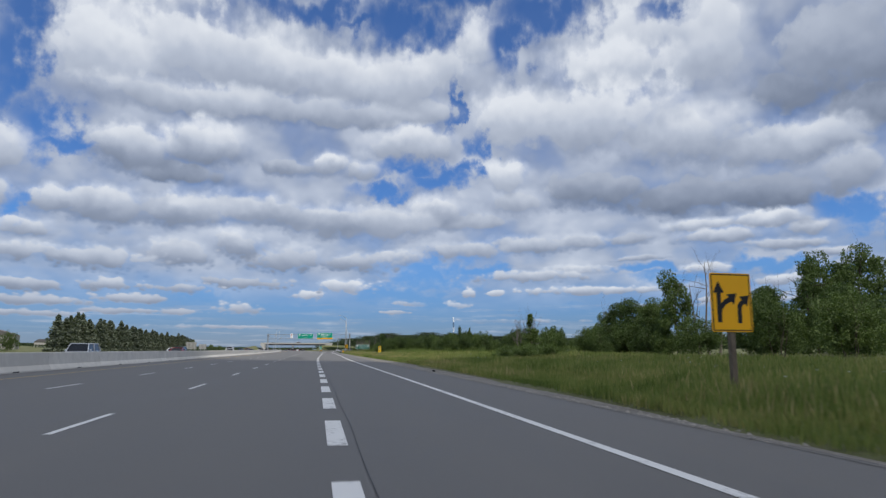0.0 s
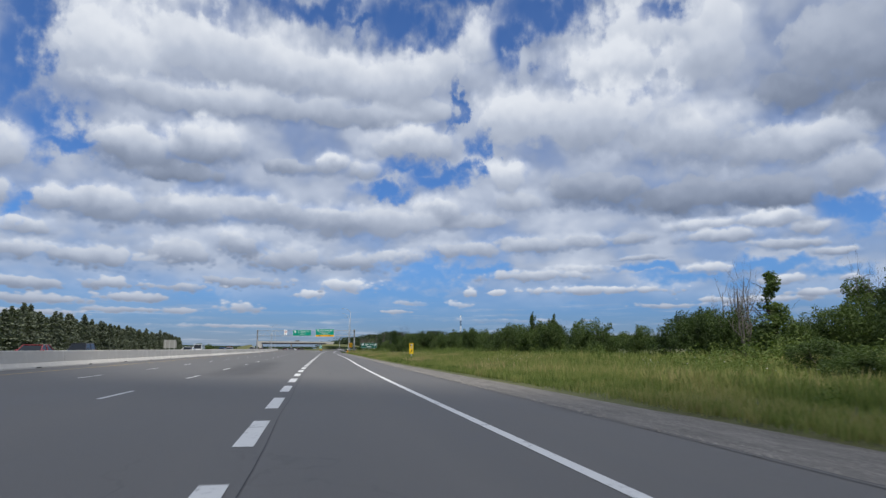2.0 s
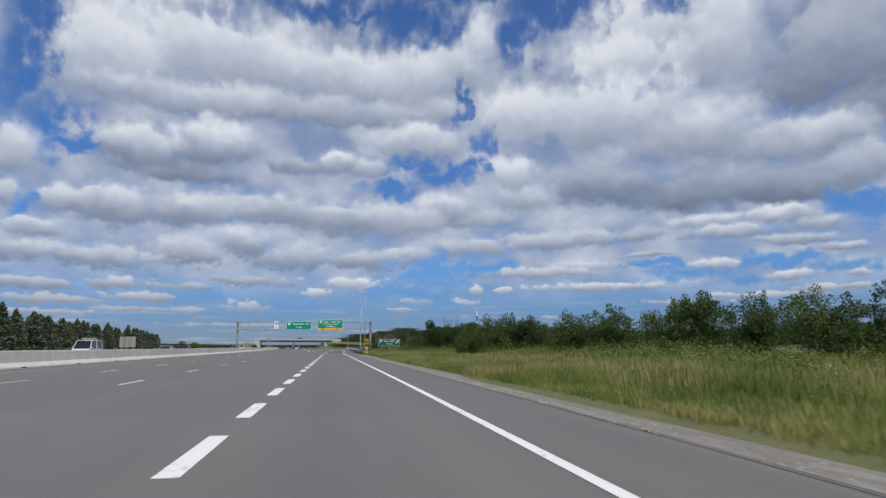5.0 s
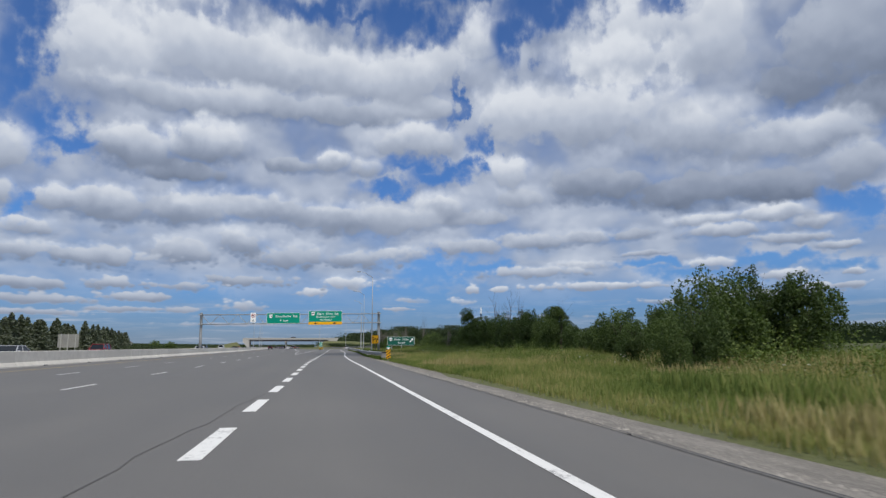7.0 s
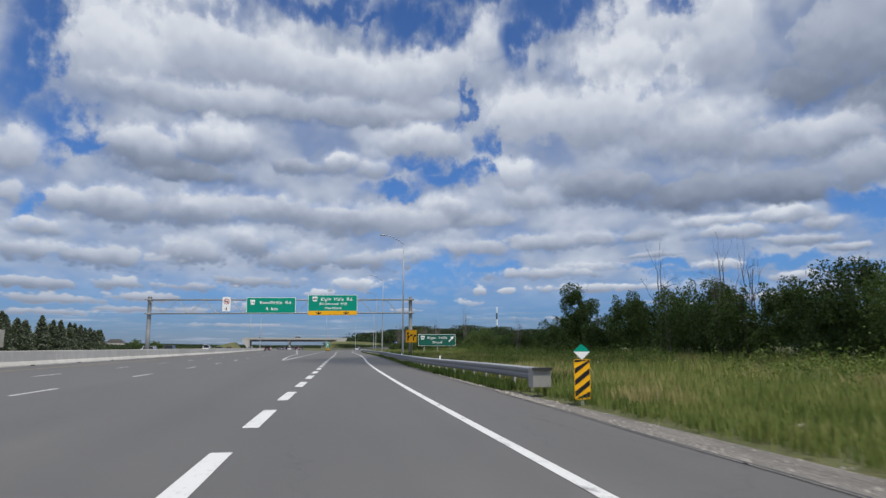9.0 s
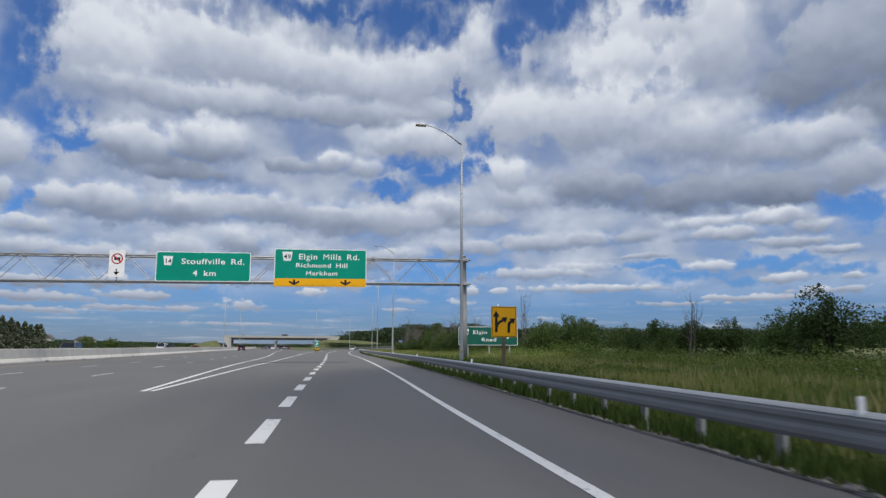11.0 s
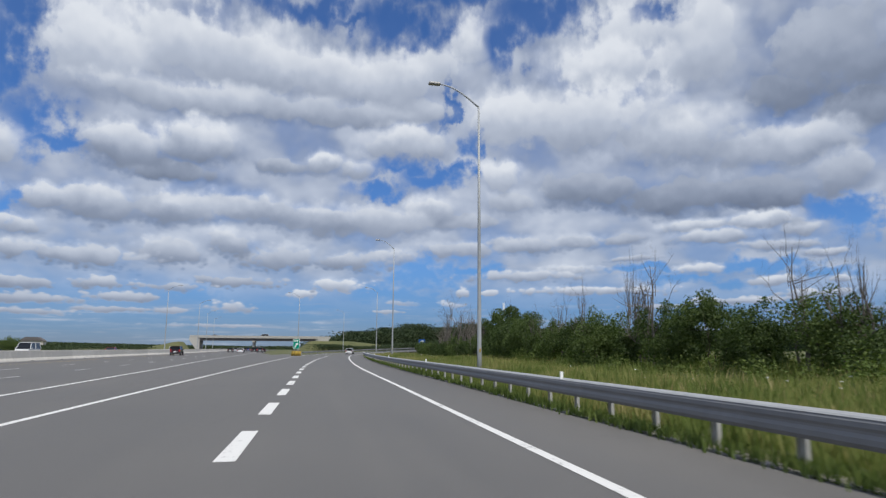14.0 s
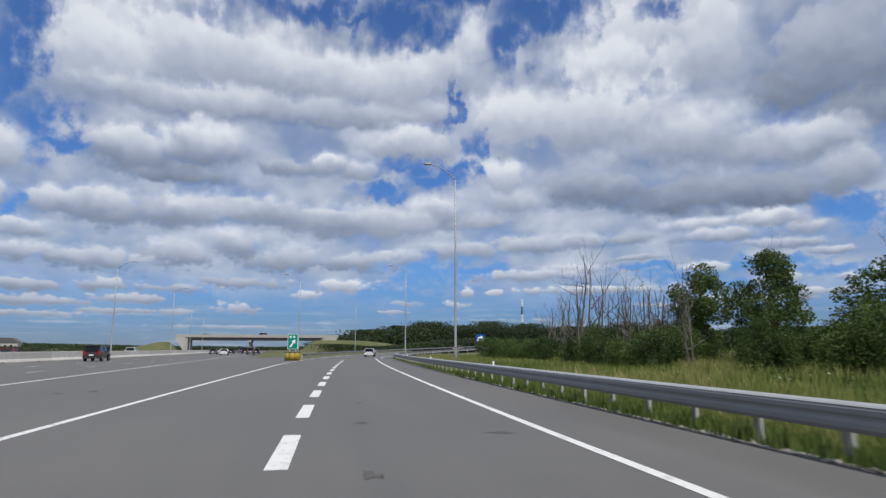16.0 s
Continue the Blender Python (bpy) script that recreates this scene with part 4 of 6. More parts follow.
for ax in (1.58, 5.64):
    plate("down_arrow", [(ax - 0.085, 0.57), (ax + 0.085, 0.57), (ax + 0.085, 0.33), (ax + 0.37, 0.47), (ax + 0.43, 0.35), (ax, 0.12), (ax - 0.43, 0.35), (ax - 0.37, 0.47), (ax - 0.085, 0.33)], -0.024, 0.006, "sign_black", exit_sign)
for i in range(7):
    part("lamp_bracket", boxed((0.5 + i * 1.05, -0.10, -0.07), (0.56 + i * 1.05, 0.05, 0.0)), "galvanised", exit_sign)

A_W, A_H = 7.12, 2.34
ahead_sign = green_board("overhead_distance_sign", "large green overhead distance sign", A_W, A_H, on_gantry(-24.4, 6.56), "signs on the gantry")
letters("Stouffville Rd.", 4.75, 0.45, "sign_white", ahead_sign, 4.25, 1.60)
letters("4 km", 1.75, 0.45, "sign_white", ahead_sign, 3.63, 0.67)
shield(ahead_sign, 0.88, 1.62, 0.74, 0.72, "14")

lane_sign = thing("lane_control_sign", "small white lane sign with a red prohibition ring", "sign", "signs on the gantry", on_gantry(-27.82, 6.86))
plate("face", rounded(0, 0, 1.15, 2.1, 0.10), 0.0, 0.03, "sign_white", lane_sign)
ring = bmesh.new()
n = 28
for i in range(n):
    a0, a1 = 2 * math.pi * i / n, 2 * math.pi * (i + 1) / n
    vs = [ring.verts.new((0.575 + r * math.cos(a), -0.010, 1.42 + r * math.sin(a))) for a, r in ((a0, 0.42), (a1, 0.42), (a1, 0.33), (a0, 0.33))]
    ring.faces.new(vs)
part("red_ring", ring, "sign_red", lane_sign)
plate("red_bar", [(0.30, 1.62), (0.36, 1.68), (0.85, 1.22), (0.79, 1.16)], -0.016, 0.004, "sign_red", lane_sign)
plate("truck_symbol", rect(0.36, 1.32, 0.80, 1.52), -0.012, 0.005, "sign_black", lane_sign)
plate("down_arrow", [(0.53, 0.62), (0.62, 0.62), (0.62, 0.40), (0.78, 0.40), (0.575, 0.15), (0.37, 0.40), (0.53, 0.40)], -0.012, 0.005, "sign_black", lane_sign)

for board, bw, bz0, bz1 in ((exit_sign, B_W, 0.15, 2.6), (ahead_sign, A_W, -0.05, 2.15), (lane_sign, 1.15, -0.2, 2.0)):
    for f in ((0.14, 0.5, 0.86) if bw > 2 else (0.5,)):
        part("hanger", boxed((f * bw - 0.05, 0.03 if bw < 2 else 0.10, bz0), (f * bw + 0.05, 0.20, bz1)), "galvanised", board)

# ground-mounted exit direction sign
E_W, E_H = 6.95, 2.15
turn_sign = green_board("exit_direction_sign", "green ground-mounted exit sign on three steel posts", E_W, E_H, pose(22.12, 330.25, 1.60, 0, 0, -9), "", "sign_shaded_green")
letters("Elgin Mills", 3.75, 0.42, "sign_white", turn_sign, 3.55, 1.52)
letters("Road", 1.75, 0.42, "sign_white", turn_sign, 3.55, 0.68)
shield(turn_sign, 0.83, 1.52, 0.80, 0.72, "49")
plate("slanted_arrow", arrow(6.15, 1.30, 1.38, 49), -0.012, 0.006, "sign_white", turn_sign)
for px in (1.1, 3.6, 6.0):
    part("post", boxed((px - 0.07, 0.10, -2.0), (px + 0.07, 0.22, E_H - 0.1)), "post_steel", turn_sign)


def lane_board(name, label, x, y, z0, w, h, base_z, group):
    """Amber lane board with a forking arrow and a turning arrow, on one wooden post."""
    sign = thing(name, label, "sign", group, pose(x, y, z0))
    plate("face", rounded(0, 0, w, h, 0.05), 0.0, 0.02, "sign_yellow", sign)
    for o in (rect(0.03, 0.03, w - 0.03, 0.055), rect(0.03, h - 0.055, w - 0.03, h - 0.03), rect(0.03, 0.055, 0.055, h - 0.055), rect(w - 0.055, 0.055, w - 0.03, h - 0.055)):
        plate("border", o, -0.005, 0.005, "sign_black", sign)
    def ink(name, pts, lift):
        plate(name, [(px * w, pz * h) for px, pz in pts], -lift, 0.005, "sign_black", sign)

    ink("arrow_shaft", [(0.145, 0.16), (0.245, 0.16), (0.245, 0.68), (0.145, 0.68)], 0.005)
    ink("arrow_head", [(0.06, 0.66), (0.33, 0.66), (0.195, 0.86)], 0.006)
    ink("arrow_branch", [(0.24, 0.30), (0.28, 0.39), (0.36, 0.46), (0.50, 0.515), (0.47, 0.60), (0.33, 0.545), (0.24, 0.47)], 0.007)
    ink("arrow_head", [(0.39, 0.635), (0.56, 0.46), (0.63, 0.655)], 0.008)
    ink("arrow_shaft", [(0.63, 0.15), (0.735, 0.15), (0.74, 0.38), (0.765, 0.44), (0.84, 0.49), (0.80, 0.565), (0.71, 0.52), (0.645, 0.45)], 0.005)
    ink("arrow_head", [(0.70, 0.60), (0.885, 0.43), (0.94, 0.625)], 0.006)
    part("post", boxed((w / 2 - 0.07, 0.021, base_z - z0), (w / 2 + 0.07, 0.16, h * 0.9), 0.008), "wood_post", sign, "weathered square wooden post")
    return sign


lane_board("lane_arrow_sign", "amber lane sign with two black arrows on a wooden post", 10.10, 14.6, 1.73, 1.19, 1.53, -0.7, "amber lane signs")
lane_board("lane_arrow_sign", "amber lane sign with two black arrows behind the guardrail", 14.50, 289.0, 1.86, 1.36, 1.58, -0.5, "amber lane signs")

# small yellow roadside tab
tab = thing("roadside_tab_sign", "narrow yellow roadside sign with a slanted arrow", "sign", "", pose(12.44, 121.3, 0.73))
plate("face", rounded(0, 0, 0.48, 1.21, 0.04), 0.0, 0.015, "sign_lemon", tab)
disc = [(0.24 + 0.15 * math.cos(2 * math.pi * i / 20), 1.00 + 0.15 * math.sin(2 * math.pi * i / 20)) for i in range(20)]
plate("round_emblem", disc, -0.006, 0.005, "sign_black", tab)
plate("emblem_bar", rect(0.13, 0.97, 0.35, 1.03), -0.010, 0.003, "sign_white", tab)
plate("grey_plaque", rect(0.10, 0.62, 0.38, 0.78), -0.006, 0.005, "sign_back", tab)
plate("slanted_arrow", arrow(0.24, 0.28, 0.42, 58), -0.006, 0.005, "sign_black", tab)
part("post", boxed((0.21, 0.016, -1.4), (0.27, 0.06, 0.3)), "post_steel", tab)

# hazard marker at the rail end
marker = thing("hazard_marker", "yellow and black striped hazard board under a green and white diamond", "sign", "", pose(10.62, 226.9, 0.08))
plate("board", rounded(0, 0, 0.40, 0.94, 0.03), 0.0, 0.015, "sign_yellow", marker)
for i in range(-1, 4):
    z = 0.06 + i * 0.27
    pts = [(0.015, z), (0.385, z + 0.27), (0.385, z + 0.40), (0.015, z + 0.13)]
    pts = [(px, min(0.925, max(0.015, pz))) for px, pz in pts]
    if max(p[1] for p in pts) - min(p[1] for p in pts) > 0.05:
        plate("stripe", pts, -0.006 - 0.0004 * i, 0.005, "sign_black", marker)
plate("diamond_top", [(-0.01, 1.13), (0.41, 1.13), (0.20, 1.31)], -0.004, 0.012, "sign_green", marker, "green upper half")
plate("diamond_bottom", [(-0.01, 1.125), (0.20, 0.93), (0.41, 1.125)], -0.012, 0.012, "sign_white", marker, "white lower half")
part("post", boxed((0.17, 0.016, -0.9), (0.23, 0.07, 0.9)), "post_steel", marker)


# ------------------------------------------------------------ guardrails
def beam_mesh(points, side=-1):
    """W-beam along points, its face towards side."""
    prof = [(-0.05, 0.735), (0.0, 0.732), (0.06, 0.700), (0.085, 0.665), (0.088, 0.610), (0.070, 0.575), (0.068, 0.545), (0.085, 0.500), (0.085, 0.440), (0.05, 0.385), (0.0, 0.380), (-0.012, 0.40), (-0.012, 0.715), (-0.05, 0.720)]
    pts = np.asarray(points, float)
    t = np.gradient(pts[:, :2], axis=0)
    t /= np.linalg.norm(t, axis=1)[:, None]
    nrm = np.stack([t[:, 1], -t[:, 0]], -1) * side
    vs, n = [], len(prof)
    for p, nn in zip(pts, nrm):
        vs += [(p[0] + nn[0] * o, p[1] + nn[1] * o, p[2] + z) for o, z in prof]
    fs = [(i * n + j, i * n + (j + 1) % n, (i + 1) * n + (j + 1) % n, (i + 1) * n + j) for i in range(len(pts) - 1) for j in range(n)]
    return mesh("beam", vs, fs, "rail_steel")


def sunlit_channel_mesh(points, side=-1):
    """Folded channel along the beam's upper edge, its pale colour standing for sunlight."""
    prof = [(-0.075, 0.742), (0.0, 0.744), (0.050, 0.722), (0.072, 0.702), (0.070, 0.696), (0.05, 0.712), (0.0, 0.735), (-0.075, 0.734)]
    pts = np.asarray(points, float)
    t = np.gradient(pts[:, :2], axis=0)
    t /= np.linalg.norm(t, axis=1)[:, None]
    nrm = np.stack([t[:, 1], -t[:, 0]], -1) * side
    n = len(prof)
    vs = [(p[0] + nn[0] * o, p[1] + nn[1] * o, p[2] + z) for p, nn in zip(pts, nrm) for o, z in prof]
    fs = [(i * n + j, i * n + (j + 1) % n, (i + 1) * n + (j + 1) % n, (i + 1) * n + j) for i in range(len(pts) - 1) for j in range(n)]
    # gantry_steel is paler than the beam's rail_steel, so the top looks sunlit.
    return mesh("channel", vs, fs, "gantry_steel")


def post_mesh():
    bm = bmesh.new()
    box(bm, (-0.032, -0.075, -0.9), (0.032, -0.063, 0.67))
    box(bm, (-0.032, 0.063, -0.9), (0.032, 0.075, 0.67))
    box(bm, (-0.006, -0.063, -0.9), (0.006, 0.063, 0.67))
    me = bpy.data.meshes.new("post")
    bm.to_mesh(me), bm.free()
    me.materials.append(MAT["post_steel"])
    return me


def guardrail(name, label, xs, y0, y1, spacing, every, side=-1, zf=lambda y: 0.0):
    rail = thing(name, label, "guardrail")
    pm = post_mesh()
    bm = boxed((-0.12, -0.04, 0.42), (0.12, 0.04, 0.68), 0.008)
    bl = bpy.data.meshes.new("blockout")
    bm.to_mesh(bl), bm.free()
    bl.materials.append(MAT["dark_plastic"])
    rm = bpy.data.meshes.new("reflector")
    bm = boxed((-0.038, -0.015, 0.70), (0.038, 0.015, 0.92), 0.01)
    bm.to_mesh(rm), bm.free()
    rm.materials.append(MAT["sign_white"])
    span = spacing * 4
    y = y0
    while y < y1:
        ys = np.linspace(y, min(y + span + 0.05, y1 + 0.05), 6)
        line = [(float(xs(v)), v, float(zf(v))) for v in ys]
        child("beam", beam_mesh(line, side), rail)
        child("channel", sunlit_channel_mesh(line, side), rail, None, "folded channel along the top, coloured paler to stand for sunlight")
        y += span
    y, i = y0 + 1.48, 0
    while y < y1:
        x, z = float(xs(y)), float(zf(y))
        child("post", pm, rail, pose(x - 0.26 * side, y, z))
        child("blockout", bl, rail, pose(x - 0.135 * side, y, z))
        if i % every == 7:
            child("reflector", rm, rail, pose(x - 0.02, y + 0.2, z - 0.03), "white reflective delineator")
        y += spacing
        i += 1
    return rail


def flared(y):
    return rail_x(y) + 0.75 * smoothstep(250, 230, np.asarray(y, float))


rail = guardrail("guardrail", "galvanised steel beam guardrail on posts along the shoulder", flared, 229.73, 468.0, 1.752, 11)
bm = boxed((-0.27, -0.42, 0.20), (0.27, 0.0, 0.74), 0.02)
end = part("end_terminal", bm, "sign_back", rail, "grey boxed end terminal")
end.matrix_basis = pose(10.72, 229.9, 0)
part("end_cap", boxed((10.44, 229.40, 0.68), (11.00, 229.49, 0.75)), "dark_plastic", rail)

ramp_right = offset_path(RAMP, 7.3)
rr = thing("guardrail", "galvanised guardrail bending along the ramp", "guardrail")
for i in range(0, len(ramp_right) - 4, 3):
    child("beam", beam_mesh(ramp_right[i:i + 4], -1), rr)
ramp_left = offset_path(RAMP, -7.0)
rl = thing("guardrail", "galvanised guardrail on the far side of the ramp", "guardrail")
pm = post_mesh()
for i in range(0, 33, 3):
    child("beam", beam_mesh(ramp_left[i:i + 4], 1), rl)
for p in list(ramp_left[:34]):
    child("post", pm, rl, pose(p[0] - 0.12, p[1], p[2], 0, 0, 90))
for p in list(ramp_right[:34]):
    child("post", pm, rr, pose(p[0] + 0.12, p[1], p[2], 0, 0, 90))


# ------------------------------------------------------------ lamp posts
def lamp_post(label, height, arm, reach_up):
    """A tapered pole with a curved arm over the road (towards -x) and a flat luminaire."""
    lamp = thing("street_lamp", label, "street lamp", "highway lamps")
    bm = bmesh.new()
    pipe(bm, [(0, 0, -0.8), (0, 0, 1.38), (0, 0, 1.42), (0, 0, height * 0.5), (0, 0, height)], [0.148, 0.142, 0.128, 0.098, 0.064], 16)
    part("pole", bm, "pole_steel", lamp, "", True)
    part("access_plate", boxed((-0.05, -0.172, 1.25), (0.05, -0.14, 1.45), 0.01), "cushion", lamp, "yellow identification plate")
    pts = [(-arm * t, 0, height + reach_up * math.sin(t * math.pi / 2)) for t in np.linspace(0, 1, 8)]
    part("arm", pipe(bmesh.new(), pts, np.linspace(0.06, 0.035, 8), 8), "pole_steel", lamp, "", True)
    part("luminaire", boxed((-arm - 0.75, -0.17, height + reach_up - 0.07), (-arm + 0.02, 0.17, height + reach_up + 0.08), 0.05), "sign_back", lamp, "flat grey cobra-head luminaire")
    return lamp


lamp = lamp_post("tall grey tapered steel highway lamp with a curved arm", 16.0, 2.6, 1.25)
lamp.matrix_basis = pose(15.5, 300.1, -0.3)
for x, y, rz, tall in ((18.4, 363.8, 0, 1.07), (22.68, 435.65, 0, 1.19), (26.6, 497.0, 0, 1.04), (23.2, 590.0, 10, 1.0)):
    copy_thing(lamp, pose(x, y, ground_at(x, y) - 0.1, 0, 0, rz) @ Matrix.Diagonal((1, 1, tall, 1)))
for x, y in ((-26.5, 497.0), (-26.9, 549.0), (-33.0, 610.0), (-38.0, 668.0)):
    copy_thing(lamp, pose(x, y, -0.1, 0, 0, 180))
copy_thing(lamp, pose(5.9, 512.0, 0))


# ------------------------------------------------------------ gore: exit sign and crash cushion
gore = thing("gore_exit_sign", "small green exit sign with a white slanted arrow", "sign", "", pose(5.6, 455.2, 1.35))
plate("border", rounded(0, 0, 1.25, 1.9, 0.08), 0.0, 0.03, "sign_white", gore)
plate("face", rounded(0.05, 0.05, 1.2, 1.85, 0.06), -0.006, 0.005, "sign_green", gore)
plate("slanted_arrow", arrow(0.62, 0.75, 1.15, 58), -0.012, 0.005, "sign_white", gore)
for bx in (0.36, 0.78):
    plate("text_bar", rect(bx - 0.12, 1.42, bx + 0.12, 1.66), -0.012, 0.005, "sign_white", gore)
for px in (0.25, 1.0):
    part("post", boxed((px - 0.05, 0.03, -1.5), (px + 0.05, 0.12, 1.6)), "post_steel", gore)
cush = thing("crash_cushion", "row of yellow crash cushion barrels in the gore", "crash cushion", "", pose(6.3, 452.0, 0))
for i in range(5):
    for j in ((0,) if i == 0 else (-0.5, 0.5)):
        bm = bmesh.new()
        tube(bm, (j, i * 0.95, 0), (j, i * 0.95, 0.95), 0.44, 0.42, 16)
        b = part("barrel", bm, "cushion", cush, "", True)
        part("lid", tube(bmesh.new(), (j, i * 0.95, 0.95), (j, i * 0.95, 1.02), 0.45, 0.40, 16), "dark_plastic", b)

blue = thing("service_sign", "blue roadside service sign", "sign", "", pose(32.5, 465.0, 2.35))
plate("face", rounded(0, 0, 1.4, 1.25, 0.07), 0.0, 0.03, "sign_blue", blue)
plate("text_bar", rect(0.2, 0.28, 1.2, 0.48), -0.008, 0.005, "sign_white", blue)
plate("symbol", [(0.3, 0.63), (1.1, 0.63), (1.1, 0.86), (0.82, 1.03), (0.53, 0.86), (0.3, 0.86)], -0.008, 0.005, "sign_white", blue)
part("post", boxed((0.65, 0.03, -2.85), (0.75, 0.12, 1.15)), "post_steel", blue)

back = thing("large_sign_back", "grey slatted back of a large sign facing the opposite traffic", "sign", "", pose(-65.3, 358.0, 0.9))
for i in range(7):
    part("panel", boxed((0, 0, 0.3 + i * 0.52), (5.3, 0.05, 0.3 + i * 0.52 + 0.50)), "sign_back", back)
for px in (0.8, 2.6, 4.5):
    part("post", boxed((px - 0.1, -0.2, -2.2), (px + 0.1, -0.02, 4.0)), "post_steel", back)
small = thing("large_sign_back", "grey back of a sign beyond the median", "sign", "", pose(-41.0, 250.0, 1.2))
for i in range(4):
    part("panel", boxed((0, 0, i * 0.45), (2.6, 0.05, i * 0.45 + 0.43)), "sign_back", small)
for px in (0.6, 2.0):
    part("post", boxed((px - 0.07, -0.16, -2.0), (px + 0.07, -0.02, 1.8)), "post_steel", small)


# ------------------------------------------------------------ bridge
BY0, BY1 = 684.0, 697.0
bridge = thing("overpass_bridge", "concrete overpass bridge with dark girders and pale parapets", "bridge")
L, R = -47.0, 13.5
part("deck", boxed((L - 5, BY0, 6.85), (R + 8, BY1, 7.15)), "bridge_concrete", bridge)
for i in range(5):
    yy = BY0 + 0.8 + i * (BY1 - BY0 - 1.6) / 4
    bm = bmesh.new()
    box(bm, (L, yy - 0.12, 5.55), (R, yy + 0.12, 6.85))
    box(bm, (L, yy - 0.3, 5.45), (R, yy + 0.3, 5.58))
    part("girder", bm, "roof_grey", bridge, "dark weathered girder")
for yy in (BY0 - 0.02, BY1 - 0.28):
    part("parapet", boxed((L - 5, yy, 6.75), (R + 8, yy + 0.3, 8.1), 0.03), "bridge_concrete", bridge, "pale concrete parapet")
for x0, x1, s in ((L - 1.2, L, 1), (R, R + 1.2, -1)):
    part("abutment", boxed((x0, BY0 + 0.3, -0.5), (x1, BY1 - 0.3, 6.84), 0.03), "bridge_concrete", bridge)
    bm = bmesh.new()
    out = [(0, 0), (0, 7.0), (6, 7.0), (6, 5.6)] if s < 0 else [(0, 0), (0, 7.0), (-4, 7.0), (-4, 5.6)]
    extrude(bm, [(x0 + a if s > 0 else x1 + a, b) for a, b in out], 0.4, Matrix.Translation((0, BY0 - 0.03, 0)))
    part("wing_wall", bm, "bridge_concrete", bridge)
for px in (-19.5, ):
    for i in range(4):
        part("pier_column", tube(bmesh.new(), (px, BY0 + 2 + 3.0 * i, -0.4), (px, BY0 + 2 + 3.0 * i, 4.7), 0.5, None, 16), "bridge_concrete", bridge, "", True)
    part("pier_cap", boxed((px - 0.7, BY0 + 0.5, 4.6), (px + 0.7, BY1 - 0.5, 5.44), 0.05), "bridge_concrete", bridge)


# ------------------------------------------------------------ vehicles
PAINT = {"white": (0.68, 0.69, 0.70), "silver": (0.42, 0.43, 0.45), "black": (0.018, 0.018, 0.021), "red": (0.28, 0.02, 0.02), "maroon": (0.05, 0.014, 0.017), "blue": (0.03, 0.10, 0.32), "grey": (0.12, 0.125, 0.13)}
for k, v in PAINT.items():
    MAT["paint_" + k] = flat("paint_" + k, v, 0.22, 0.15 if k in ("silver", "grey") else 0.0, 0.04, 2.0)
    MAT["paint_" + k].node_tree.nodes["Principled BSDF"].inputs["Coat Weight"].default_value = 0.6

STYLES = {
    "hatchback": dict(len=4.2, wid=1.76, clear=0.22, belt=0.92, roof=1.48, hood=0.86, nose=0.55, a=(0.28, 0.44), b=(0.90, 0.995), tyre=0.31),
    "sedan": dict(len=4.7, wid=1.80, clear=0.20, belt=0.92, roof=1.45, hood=0.84, nose=0.55, a=(0.27, 0.42), b=(0.70, 0.86), tyre=0.32),
    "suv": dict(len=4.6, wid=1.85, clear=0.26, belt=1.05, roof=1.72, hood=1.02, nose=0.70, a=(0.27, 0.38), b=(0.93, 0.99), tyre=0.36),
    "van": dict(len=5.2, wid=1.98, clear=0.26, belt=1.10, roof=2.05, hood=1.10, nose=0.75, a=(0.16, 0.30), b=(0.96, 0.995), tyre=0.35),
}
_bodies = {}


